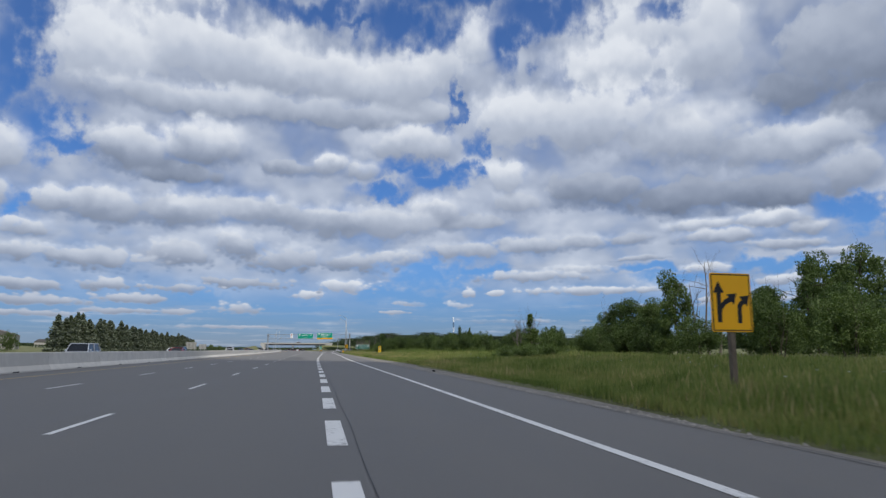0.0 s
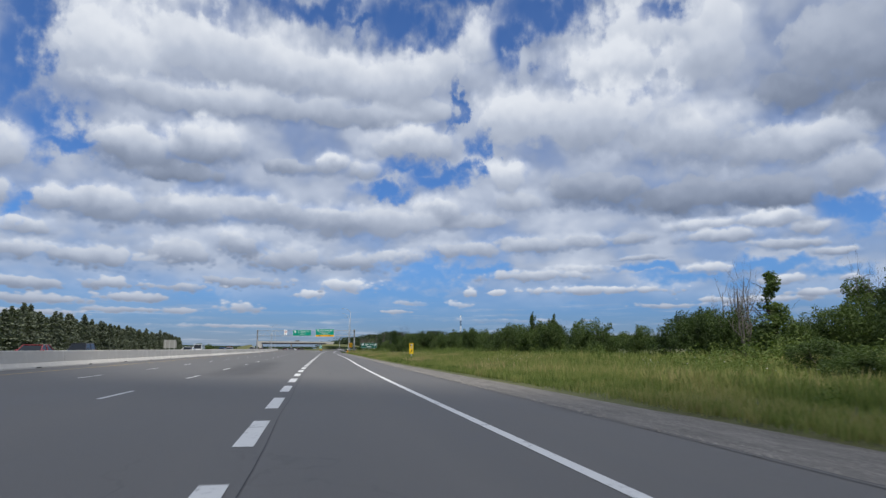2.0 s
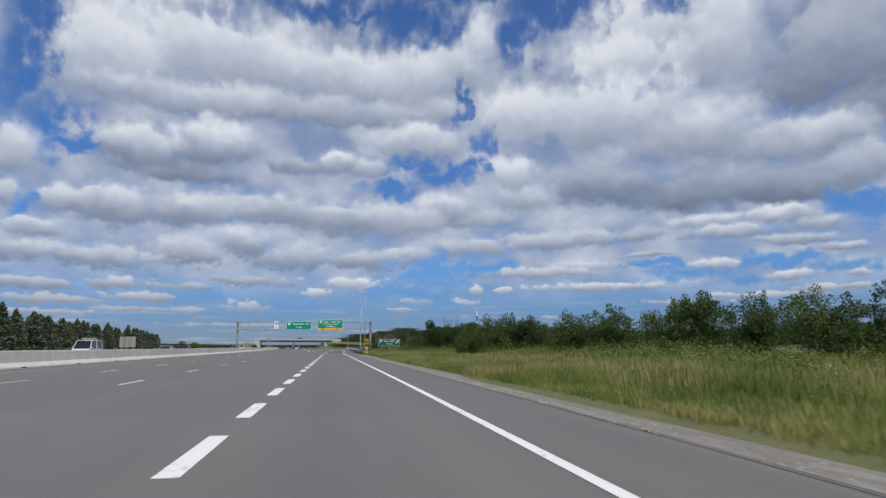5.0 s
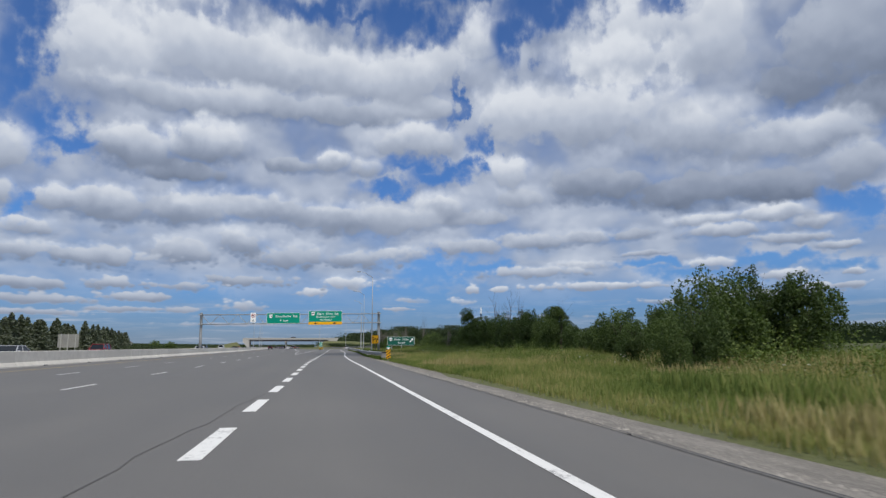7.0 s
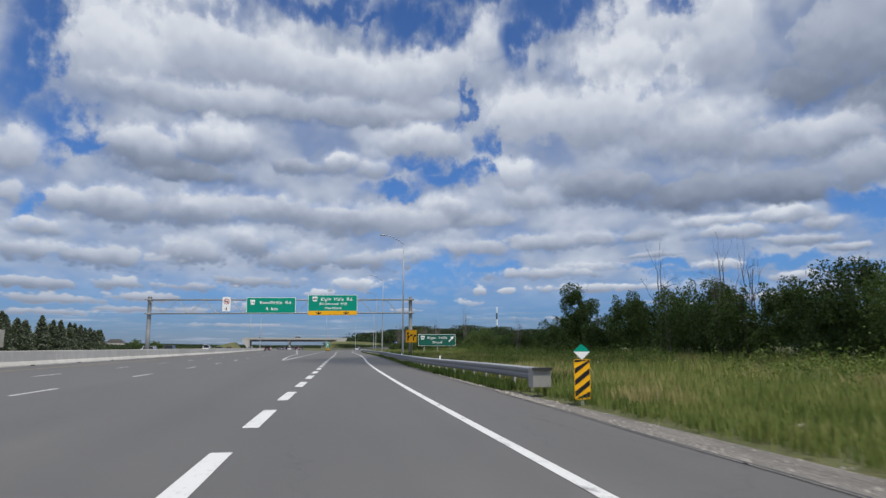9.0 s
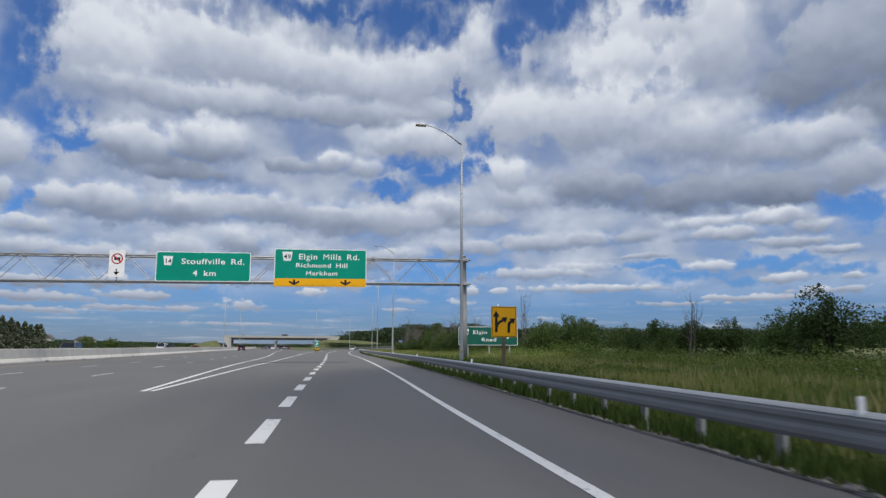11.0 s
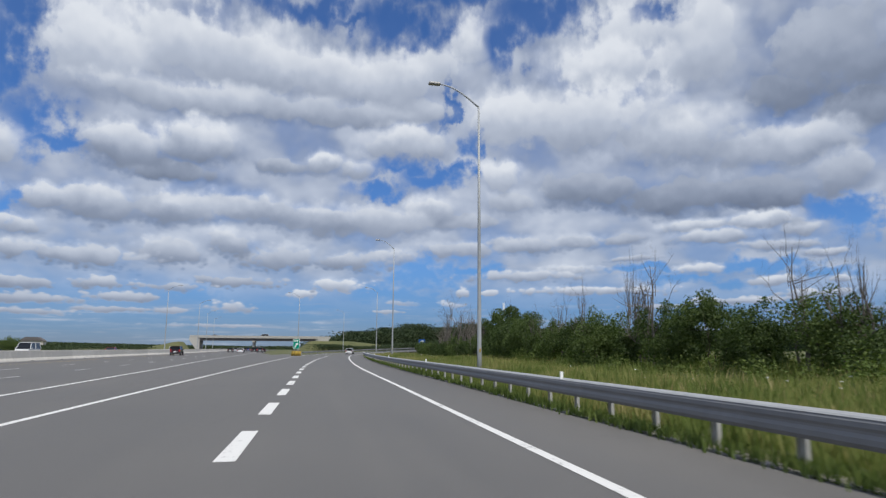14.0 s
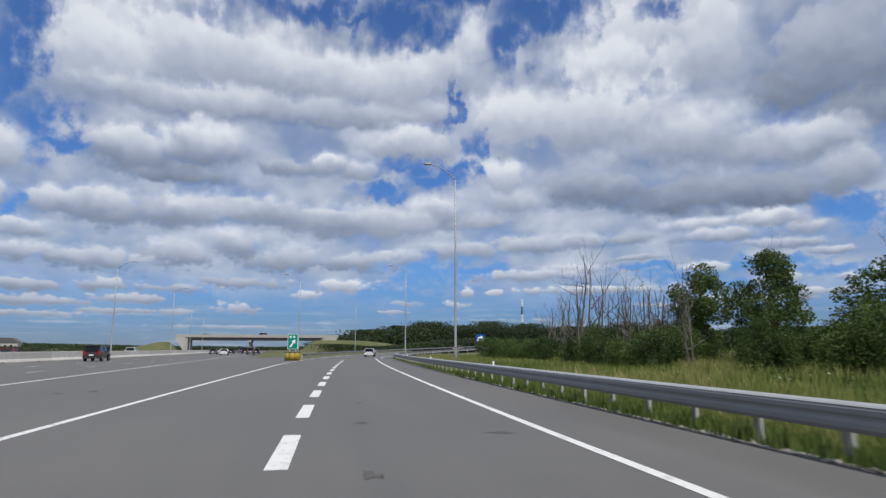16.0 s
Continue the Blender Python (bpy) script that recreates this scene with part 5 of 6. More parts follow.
def vehicle(style, paint, label, x, y, rz=0.0, z=0.0, category="car"):
    """A road vehicle that drives towards +y; local y = 0 is its tail."""
    s = STYLES[style]
    Lc, Wc, c0, hb, hr, hh, hn, r = s["len"], s["wid"] / 2, s["clear"], s["belt"], s["roof"], s["hood"], s["nose"], s["tyre"]
    m = pose(x, y, z, 0, 0, rz)
    key = (style, paint)
    if key in _bodies:
        ob = copy_thing(_bodies[key], m)
        return tagged(ob, label, category)
    car = thing("car" if category == "car" else category.replace(" ", "_"), label, category, "", m)
    _bodies[key] = car

    def shell(rows, mat, name):
        """rows: (distance from the tail, z, half width) cross-stations of an outline ring, mirrored."""
        bm = bmesh.new()
        left = [bm.verts.new((-w, yy, zz)) for yy, zz, w in rows]
        right = [bm.verts.new((w, yy, zz)) for yy, zz, w in rows]
        n = len(rows)
        for i in range(n):
            bm.faces.new((left[i], left[(i + 1) % n], right[(i + 1) % n], right[i]))
        bm.faces.new(left[::-1]), bm.faces.new(right)
        bmesh.ops.recalc_face_normals(bm, faces=bm.faces)
        bmesh.ops.bevel(bm, geom=[e for e in bm.edges], offset=0.035, segments=2, affect="EDGES", profile=0.6)
        return part(name, bm, mat, car)

    F = lambda t: Lc * (1 - t)          # t: 0 at the nose, 1 at the tail
    tail_h = hb if style == "sedan" else hb + 0.02
    shell([(0.06, c0 + 0.05, Wc - 0.06), (0.0, 0.55, Wc - 0.04), (0.05, tail_h, Wc - 0.05), (F(s["a"][0]), hb - 0.02, Wc - 0.02),
           (F(0.10), hh - 0.08, Wc - 0.08), (Lc - 0.04, hn + 0.08, Wc - 0.14), (Lc, 0.45, Wc - 0.12), (Lc - 0.08, c0, Wc - 0.10)], "paint_" + paint, "body")
    ga, gb = F(s["a"][0]), F(s["b"][1])
    ta, tb = F(s["a"][1]), F(s["b"][0])
    bm = bmesh.new()
    lo = [(-Wc + 0.05, gb, hb - 0.02), (Wc - 0.05, gb, hb - 0.02), (Wc - 0.05, ga, hb - 0.03), (-Wc + 0.05, ga, hb - 0.03)]
    hi = [(-Wc + 0.20, tb, hr - 0.06), (Wc - 0.20, tb, hr - 0.06), (Wc - 0.20, ta, hr - 0.05), (-Wc + 0.20, ta, hr - 0.05)]
    v = [bm.verts.new(p) for p in lo + hi]
    for q in ((0, 1, 5, 4), (1, 2, 6, 5), (2, 3, 7, 6), (3, 0, 4, 7), (4, 5, 6, 7), (3, 2, 1, 0)):
        bm.faces.new([v[i] for i in q])
    part("greenhouse", bm, "glass_dark", car, "dark tinted window glass")
    bm = bmesh.new()
    box(bm, (-Wc + 0.19, tb - 0.10, hr - 0.07), (Wc - 0.19, ta + 0.04, hr), 0.03)
    part("roof", bm, "paint_" + paint, car)
    for sx in (-1, 1):
        for (yl, zl), (yh, zh) in (((ga, hb - 0.03), (ta, hr - 0.05)), ((gb, hb - 0.02), (tb, hr - 0.06)), (((ga + gb) / 2, hb - 0.03), ((ta + tb) / 2, hr - 0.05))):
            part("pillar", tube(bmesh.new(), (sx * (Wc - 0.045), yl, zl), (sx * (Wc - 0.195), yh, zh), 0.045, 0.04, 6), "paint_" + paint, car)
        part("tail_light", boxed((sx * (Wc - 0.16) - 0.11, -0.035, 0.72 if style != "sedan" else 0.68), (sx * (Wc - 0.16) + 0.11, 0.10, hb + (0.10 if style in ("suv", "van") else 0.0)), 0.02), "tail_red", car, "red tail light")
        part("headlight", boxed((sx * (Wc - 0.34) - 0.16, Lc - 0.22, hn + 0.02), (sx * (Wc - 0.34) + 0.16, Lc - 0.02, hn + 0.15), 0.02), "head_clear", car, "clear headlight")
        part("mirror", boxed((sx * (Wc + 0.06) - 0.09, ga - 0.35, hb), (sx * (Wc + 0.06) + 0.09, ga - 0.22, hb + 0.14), 0.03), "paint_" + paint, car)
        for wy in (Lc * 0.19, Lc * 0.81):
            wheel = part("wheel", tube(bmesh.new(), (sx * (Wc - 0.20), wy, r), (sx * (Wc + 0.005), wy, r), r, r, 18), "rubber", car, "", False)
            part("rim", tube(bmesh.new(), (sx * (Wc - 0.02), wy, r), (sx * (Wc + 0.015), wy, r), r * 0.62, r * 0.55, 14), "chrome", wheel)
    part("rear_bumper", boxed((-Wc + 0.05, -0.06, c0 + 0.06), (Wc - 0.05, 0.12, 0.52), 0.03), "dark_plastic" if style in ("suv", "van") else "paint_" + paint, car)
    part("plate_bar", boxed((-0.22, -0.075, 0.62), (0.22, -0.03, 0.75)), "sign_white", car, "blank pale plate")
    part("rear_window", extrude(bmesh.new(), [(-Wc + 0.24, hb + 0.04), (Wc - 0.24, hb + 0.04), (Wc - 0.34, hr - 0.16), (-Wc + 0.34, hr - 0.16)], 0.01, Matrix.Translation((0, min(gb, tb) - 0.03, 0)) if style in ("suv", "van", "hatchback") else Matrix.Translation((0, gb + 0.05, 0))), "glass_dark", car)
    return car


def road_angle(y):
    return -math.degrees(math.atan(float(lane_a(y + 5) - lane_a(y - 5)) / 10))


vehicle("hatchback", "white", "white hatchback driving along the exit ramp", 18.9, 490.0, -11, 0.05)
vehicle("sedan", "silver", "silver sedan further up the exit ramp", float(RAMP[13][0]), float(RAMP[13][1]), -38, float(RAMP[13][2]))
vehicle("suv", "maroon", "dark maroon sport utility vehicle in a through lane", -15.2, 450.0, road_angle(450))
far = [("suv", "grey", -6.3, 540), ("sedan", "white", -11.2, 528), ("sedan", "grey", -16.0, 545), ("van", "white", -10.0, 585), ("hatchback", "black", -14.5, 570), ("sedan", "silver", -19.0, 590),
       ("sedan", "white", -14.0, 630), ("suv", "blue", -18.5, 640), ("sedan", "grey", -22.5, 625), ("suv", "white", -17.5, 668), ("hatchback", "silver", -21.5, 660), ("sedan", "black", -26.0, 672),
       ("suv", "black", -9.2, 556), ("sedan", "grey", -13.4, 604), ("hatchback", "grey", -17.2, 610), ("suv", "silver", -12.0, 612), ("sedan", "blue", -20.5, 648), ("suv", "grey", -15.8, 652), ("sedan", "black", -6.9, 565)]
for st, pc, vx, vy in far:
    vehicle(st, pc, {"suv": "%s sport utility vehicle in queued highway traffic", "sedan": "%s sedan in queued highway traffic", "van": "%s van in queued highway traffic", "hatchback": "%s hatchback in queued highway traffic"}[st] % pc, vx, vy, road_angle(vy))
across = [("suv", "white", 5.2, 64), ("sedan", "grey", 9.5, 78), ("sedan", "red", 5.4, 106), ("suv", "black", 9.3, 128), ("hatchback", "white", 13.0, 140), ("sedan", "white", 5.2, 168), ("van", "white", 9.6, 205), ("sedan", "silver", 5.3, 226),
          ("suv", "red", 9.4, 262), ("hatchback", "blue", 13.2, 276), ("sedan", "white", 5.3, 318), ("suv", "grey", 9.4, 352), ("sedan", "black", 5.4, 402), ("van", "white", 13.0, 436), ("sedan", "red", 9.6, 470), ("suv", "white", 5.4, 520)]
for st, pc, off, vy in across:
    vehicle(st, pc, {"suv": "%s sport utility vehicle beyond the median barrier", "sedan": "%s sedan beyond the median barrier", "van": "%s van beyond the median barrier", "hatchback": "%s hatchback beyond the median barrier"}[st] % pc, float(barrier_x(vy)) - off, vy, 180 + road_angle(vy))
for vx, vy, pc in ((-12.0, 692.0, "white"), (-38.0, 688.5, "silver")):
    vehicle("sedan" if pc == "silver" else "van", pc, pc + " vehicle crossing the overpass", vx, vy, 90, 7.16)
vehicle("suv", "white", "white sport utility vehicle up on the ramp", float(RAMP[17][0]), float(RAMP[17][1]), -60, float(RAMP[17][2]))



# ------------------------------------------------------------ trees and shrubs
RNG = np.random.default_rng(7)


def leaf_faces(centres, size, rng, flat_bias=0.0):
    """Randomly turned three-cornered leaves at the given centres: n x 3 x 3."""
    n = len(centres)
    a = rng.normal(size=(n, 3))
    a[:, 2] *= 1 - flat_bias
    a /= np.linalg.norm(a, axis=1)[:, None]
    b = np.cross(a, rng.normal(size=(n, 3)))
    b /= np.linalg.norm(b, axis=1)[:, None]
    s = size * rng.uniform(0.6, 1.35, (n, 1))
    return np.stack([centres - a * s, centres + a * s * 0.7 - b * s * 0.6, centres + a * s * 0.7 + b * s * 0.6], 1)


def clump_points(lobes, count, rng, hollow=0.55):
    """Points in the outer shells of several ellipsoid lobes (centre, radii)."""
    vol = np.array([r[0] * r[1] * r[2] for _, r in lobes]) ** 0.7
    pick = rng.choice(len(lobes), count, p=vol / vol.sum())
    d = rng.normal(size=(count, 3))
    d /= np.linalg.norm(d, axis=1)[:, None]
    rad = rng.uniform(hollow**3, 1.0, count) ** (1 / 3)
    c = np.array([l[0] for l in lobes])[pick]
    r = np.array([l[1] for l in lobes])[pick]
    return c + d * r * rad[:, None]


def limbs(bm, base, tip, r0, rng, depth=2, spread=0.5, kids=4):
    """A bent tapered limb with side limbs; returns tip positions."""
    base, tip = Vector(base), Vector(tip)
    length = (tip - base).length
    pts, rad = [base], [r0]
    for i in range(1, 5):
        p = base.lerp(tip, i / 4) + Vector(rng.normal(size=3) * length * 0.025)
        pts.append(p), rad.append(r0 * (1 - 0.82 * i / 4))
    pipe(bm, pts, rad, 6 if depth > 1 else 3)
    tips = [pts[-1]]
    if depth > 0:
        for k in range(kids):
            t = rng.uniform(0.3, 0.95)
            start = base.lerp(tip, t)
            out = Vector(rng.normal(size=3) * spread + np.array([0, 0, 0.45]))
            tips += limbs(bm, start, start + out.normalized() * length * rng.uniform(0.3, 0.55), r0 * (1 - 0.8 * t) * 0.6, rng, depth - 1, spread, max(2, kids - 1))
    return tips


def tree_parts(kind, h, w, seed):
    """Meshes of one tree of height h and crown half-width w: [(part name, mesh)]."""
    rng = np.random.default_rng(seed)
    bm = bmesh.new()
    out = []
    if kind == "dead":
        for k in range(3):
            off = rng.normal(size=2) * w * 0.25
            limbs(bm, (off[0], off[1], -0.2), (off[0] + rng.normal() * w * 0.35, off[1] + rng.normal() * w * 0.35, h * rng.uniform(0.7, 1.0)), 0.10 * h / 6, rng, 3, 0.24, 5)
        me = bpy.data.meshes.new("bare_trunk")
        bm.to_mesh(me), bm.free()
        me.materials.append(MAT["dead_bark"])
        return [("bare_trunk", me)]
    if kind == "spruce":
        tube(bm, (0, 0, -0.2), (0, 0, h), 0.02 * h, 0.02, 7)
        pts = []
        levels = 24
        for i in range(levels):
            t = i / levels
            z = h * (0.06 + 0.94 * t)
            r = w * (1 - t) ** 0.72 * rng.uniform(0.74, 1.15)
            n = int(190 * (1 - t) + 24)
            ang = rng.uniform(0, 2 * math.pi, n)
            rr = r * np.sqrt(rng.uniform(0.05, 1, n))
            pts.append(np.column_stack([rr * np.cos(ang), rr * np.sin(ang), z - 0.28 * rr + rng.normal(size=n) * 0.16]))
        leaf = quads("needles", leaf_faces(np.vstack(pts), 0.36, rng, 0.35), "needles")
        crown = "needles"
    else:
        lobes = []
        if kind == "bush":
            for k in range(13):
                a, r = rng.uniform(0, 2 * math.pi), rng.uniform(0, 0.72) * w
                s = rng.uniform(0.26, 0.5)
                zc = rng.uniform(0.22, 1.0 - s * 0.95) * h if r < 0.4 * w else rng.uniform(0.2, 0.55) * h
                lobes.append(((r * math.cos(a), r * math.sin(a), zc), (s * w, s * w, min(s * h * 0.62, zc + 0.1))))
            for k in range(16):
                c, rad = lobes[int(rng.integers(0, 13))]
                a, up = rng.uniform(0, 2 * math.pi), rng.uniform(0.3, 1.25)
                q = rng.uniform(0.09, 0.17) * w
                lobes.append(((c[0] + rad[0] * math.cos(a) * math.cos(up), c[1] + rad[1] * math.sin(a) * math.cos(up), c[2] + rad[2] * math.sin(up)), (q, q, q * 1.5)))
            n_leaf, size, stems = 12500, 0.088, 3
        elif kind == "slim":
            for k in range(9):
                t = k / 8
                s = (0.95 - 0.75 * t) * w * 0.5
                for _ in range(3):
                    a, rr = rng.uniform(0, 2 * math.pi), rng.uniform(0.1, 0.6) * w * (1 - 0.7 * t)
                    lobes.append(((rr * math.cos(a), rr * math.sin(a), h * (0.10 + 0.82 * t) + rng.normal() * 0.15), (s * rng.uniform(0.6, 1.1), s * rng.uniform(0.6, 1.1), h * rng.uniform(0.05, 0.11))))
            n_leaf, size, stems = 9000, 0.10, 1
        else:
            for k in range(30):
                t = (k + rng.uniform(0, 1)) / 30
                a = rng.uniform(0, 2 * math.pi)
                wide = 0.78 - 0.45 * abs(t - 0.30) - 0.42 * max(0.0, t - 0.55)
                r = w * wide * math.sqrt(rng.uniform(0.0, 1))
                s = rng.uniform(0.20, 0.40) * w
                zc = h * (0.05 + 0.86 * t)
                lobes.append(((r * math.cos(a), r * math.sin(a), zc), (s, s, max(0.3, min(s * 0.95, zc)))))
            n_leaf, size, stems = 19000, 0.102, 1
        for k in range(stems):
            off = rng.normal(size=2) * w * (0.12 if stems > 1 else 0.0)
            limbs(bm, (off[0], off[1], -0.3), (off[0] * 3, off[1] * 3, h * 0.8), 0.022 * h if stems == 1 else 0.05, rng, 2 if stems == 1 else 1, 0.5, 5)
        pts = clump_points(lobes, n_leaf, rng, 0.35)
        pts = pts[pts[:, 2] > 0.02]
        # bring the crown to its height and half-width
        pts[:, 2] *= h / np.quantile(pts[:, 2], 0.996)
        pts[:, :2] *= w / np.quantile(np.hypot(pts[:, 0], pts[:, 1]), 0.975)
        # ragged outline: drop leaves in coherent gaps
        keep = np.array([noise.noise((p[0] * 1.1 + seed, p[1] * 1.1, p[2] * 1.1)) > -0.22 for p in pts])
        leaf = quads("crown", leaf_faces(pts[keep], size, rng), "leaf_light" if seed % 3 == 0 else "leaf")
        crown = "crown"
    me = bpy.data.meshes.new("trunk")
    bm.to_mesh(me), bm.free()
    me.materials.append(MAT["bark"])
    return [("trunk", me), (crown, leaf)]


TREE_LABEL = {"bush": ("dense green roadside shrub", "shrub", "roadside shrubs"), "tree": ("leafy green tree behind the roadside grass", "tree", "roadside trees"), "slim": ("slender dark green tree in the hedgerow", "tree", "roadside trees"),
              "dead": ("bare grey dead tree with thin branches", "dead tree", "bare trees"), "spruce": ("dark green spruce in a windbreak row", "conifer", "windbreak spruces")}
_models = {}
VARIANTS = {"bush": 5, "tree": 4, "slim": 3, "dead": 3, "spruce": 3}
BASE = {"bush": (4.2, 2.6), "tree": (7.0, 3.0), "slim": (7.5, 1.7), "dead": (7.5, 1.6), "spruce": (13.0, 2.9)}


def plant(kind, x, y, h, w, variant, turn=0.0):
    label, category, group = TREE_LABEL[kind]
    h0, w0 = BASE[kind]
    z = ground_at(x, y) - 0.05
    m = pose(x, y, z, 0, 0, turn) @ Matrix.Diagonal((w / w0, w / w0, h / h0, 1))
    variant %= VARIANTS[kind]
    key = (kind, variant)
    if key not in _models:
        ob = thing({"bush": "shrub", "tree": "tree", "slim": "tree", "dead": "dead_tree", "spruce": "spruce"}[kind], label, category, group)
        for nm, me in tree_parts(kind, h0, w0, 11 + variant + 10 * len(kind)):
            child(nm, me, ob)
        ob.matrix_basis = m
        _models[key] = ob
        return ob
    ob = copy_thing(_models[key], Matrix())
    ob.matrix_basis = m
    return ob


def row_of(kind, rows, jitter=0.3):
    for i, (x, y, top, w) in enumerate(rows):
        plant(kind, x + RNG.normal() * jitter, y, top - ground_at(x, y), w, i, RNG.uniform(0, 360))


# Field trees beside the start of the stretch: x, y, top, half-width.
row_of("tree", [(44, 90.0, 7.0, 2.6), (44.5, 86.0, 8.0, 3.0), (44, 81.4, 8.4, 3.0), (44, 77.0, 7.4, 2.8), (48, 84, 8.6, 3.2), (50, 62, 8.2, 3.4), (55, 70, 9.0, 3.6), (66, 73, 14.2, 3.6), (76, 75, 16.2, 5.0), (82, 84, 15.0, 5.0), (74, 64, 13.0, 4.0)])
row_of("tree", [(44.2, 70.6, 11.0, 2.9)])
row_of("slim", [(28.8, 81.7, 6.2, 2.0), (62, 69, 13.2, 2.4)])
row_of("bush", [(22, 64.5, 1.8, 1.6), (21.5, 67.5, 1.5, 1.5), (22, 70.4, 1.8, 1.6), (24.5, 62, 1.9, 1.7), (25, 66.5, 1.9, 1.7), (42, 88.5, 5.0, 2.6), (42, 84, 5.0, 2.6), (41.5, 79.5, 4.8, 2.6), (45, 98.5, 3.9, 2.0), (42, 73.6, 5.6, 2.6), (44, 65.5, 5.0, 2.8), (46, 58, 5.6, 2.8), (43, 52, 6.6, 3.0), (45, 46, 6.2, 3.0), (50, 50, 7.4, 3.2), (41, 92, 4.6, 2.4), (40, 104, 5.0, 2.6), (44, 112, 5.6, 2.8), (36, 87.5, 3.5, 1.8), (37, 78, 4.2, 2.0), (38, 98, 4.4, 2.2), (52, 54, 7.5, 3.0), (58, 60, 8.5, 3.4), (64, 64, 9.0, 3.5)])
row_of("dead", [(49.7, 72.6, 13.0, 2.4), (27.6, 82.5, 6.0, 0.9), (30.4, 88.6, 7.4, 1.2), (31.4, 87.2, 6.6, 1.0), (44, 90, 8.6, 1.2)])
# Hedgerow along the field edge.
hedge = [(31, 88.0, 4.3, 2.0), (30.5, 91.3, 4.4, 2.1), (30, 94.6, 4.3, 1.9), (31.5, 103.8, 3.6, 1.8), (30, 107.5, 3.8, 1.9), (30, 110.3, 4.3, 2.1), (30, 112.8, 4.5, 1.7), (30, 119.4, 4.2, 1.9), (30, 122.2, 4.6, 2.2), (30.5, 126.0, 4.5, 2.4), (31, 131, 4.6, 2.4),
         (29.6, 134.7, 4.7, 2.2), (29.5, 138.6, 5.0, 2.2), (31, 142.3, 4.6, 2.2), (30, 146, 4.3, 2.1), (30, 149.5, 4.3, 2.1), (31, 155, 4.6, 2.3), (30, 160, 5.0, 2.3), (31, 166, 5.0, 2.4), (30, 173, 5.0, 2.4)]
row_of("bush", hedge)
row_of("bush", [(30.2, 128.4, 4.7, 2.6), (30.2, 124.6, 4.6, 2.5), (30.4, 121.2, 4.8, 2.4)])
row_of("slim", [(30.1, 128.8, 6.1, 0.8), (29.7, 126.8, 6.0, 0.9), (30.2, 121.4, 5.5, 0.9)], 0.05)
row_of("bush", [(28.4, 180.6, 4.7, 2.3), (29.8, 177.0, 4.6, 2.3), (30, 184.6, 3.7, 1.9), (31, 187.6, 3.4, 1.8), (21.2, 192.6, 3.7, 1.3), (23.8, 195.0, 4.9, 2.5), (26.8, 196.2, 5.3, 2.8), (29.2, 196.0, 5.0, 2.5), (31.4, 197.4, 4.0, 2.0), (27.5, 199.5, 4.2, 2.2), (19.4, 191.6, 2.6, 0.9), (22.6, 200.6, 2.6, 1.3), (26.2, 203.0, 4.0, 1.6), (29, 210, 3.8, 2.0),
               (28.5, 214, 4.2, 2.2), (29, 217.2, 4.3, 2.2), (30, 222.7, 3.4, 1.8), (30, 227, 3.4, 1.8), (31, 206, 4.0, 2.0)])
row_of("bush", [(30.6, 236, 5.0, 2.2), (30, 239.5, 5.5, 2.3), (30.5, 242.8, 5.0, 2.2), (30, 246.6, 4.8, 2.2), (30.5, 250, 5.0, 2.2), (30, 253.4, 5.6, 2.3), (30.5, 257, 5.7, 2.3), (30, 260, 5.6, 2.3), (31, 264, 5.2, 2.2), (30, 268, 5.2, 2.2), (30.5, 279, 4.8, 2.3), (31, 285.7, 4.5, 2.2)])
row_of("tree", [(30, 273.6, 7.7, 2.9), (30, 232.4, 5.6, 2.1), (33, 241, 6.0, 2.2), (34, 256, 6.4, 2.4)])
row_of("dead", [(30.5, 256.6, 8.2, 0.9), (31, 247.5, 7.6, 0.9), (31.5, 236, 7.0, 0.8), (30.4, 249, 7.8, 0.9), (33, 338.7, 9.8, 0.8), (31, 297.5, 6.0, 0.85), (31, 366, 6.4, 1.3), (33, 371, 8.2, 1.0)])
row_of("bush", [(33, 291, 3.6, 2.0), (34, 296.8, 3.4, 2.0), (33, 300, 3.3, 1.9), (33, 304, 3.6, 2.0), (34, 308, 3.3, 2.0), (33.5, 312, 3.4, 1.9), (33, 316.4, 4.0, 2.0), (33.5, 320, 4.4, 2.1), (33, 323.6, 4.9, 2.2), (34, 328, 4.0, 2.1), (33, 332.4, 4.6, 2.2), (33, 336.5, 4.0, 2.0), (32, 341, 3.8, 2.0)])
row_of("bush", [(31.4, 408.6, 3.0, 1.9), (32.0, 403.6, 2.4, 1.8), (31.6, 399.4, 2.4, 1.7), (31, 392.5, 2.4, 1.7), (29, 345.6, 3.9, 2.0), (29.5, 348.6, 3.9, 2.0), (29, 352, 3.8, 2.0), (28.6, 355.4, 4.5, 2.1), (29, 359, 4.2, 2.0), (29, 362.5, 4.1, 2.0), (28, 366, 4.1, 2.1), (29, 370, 3.7, 2.0), (29, 374, 3.9, 2.1), (29.5, 378, 4.0, 2.1), (29, 382, 4.2, 2.1), (29, 386, 4.6, 2.2), (28.5, 389.4, 4.4, 2.2)])
row_of("bush", [(29, 393.4, 3.2, 1.9), (27, 396.0, 3.0, 1.6), (28, 406.6, 2.4, 1.7), (28.5, 410, 2.6, 1.7), (28.5, 413.5, 2.8, 1.6), (29, 417, 3.4, 1.6), (28.6, 421, 2.6, 1.6), (28, 425.5, 2.6, 1.7), (28.5, 430, 2.4, 1.7), (28, 435, 2.4, 1.7), (30, 441, 2.6, 1.8), (31, 448, 2.8, 2.0), (32, 456, 3.0, 2.0)])
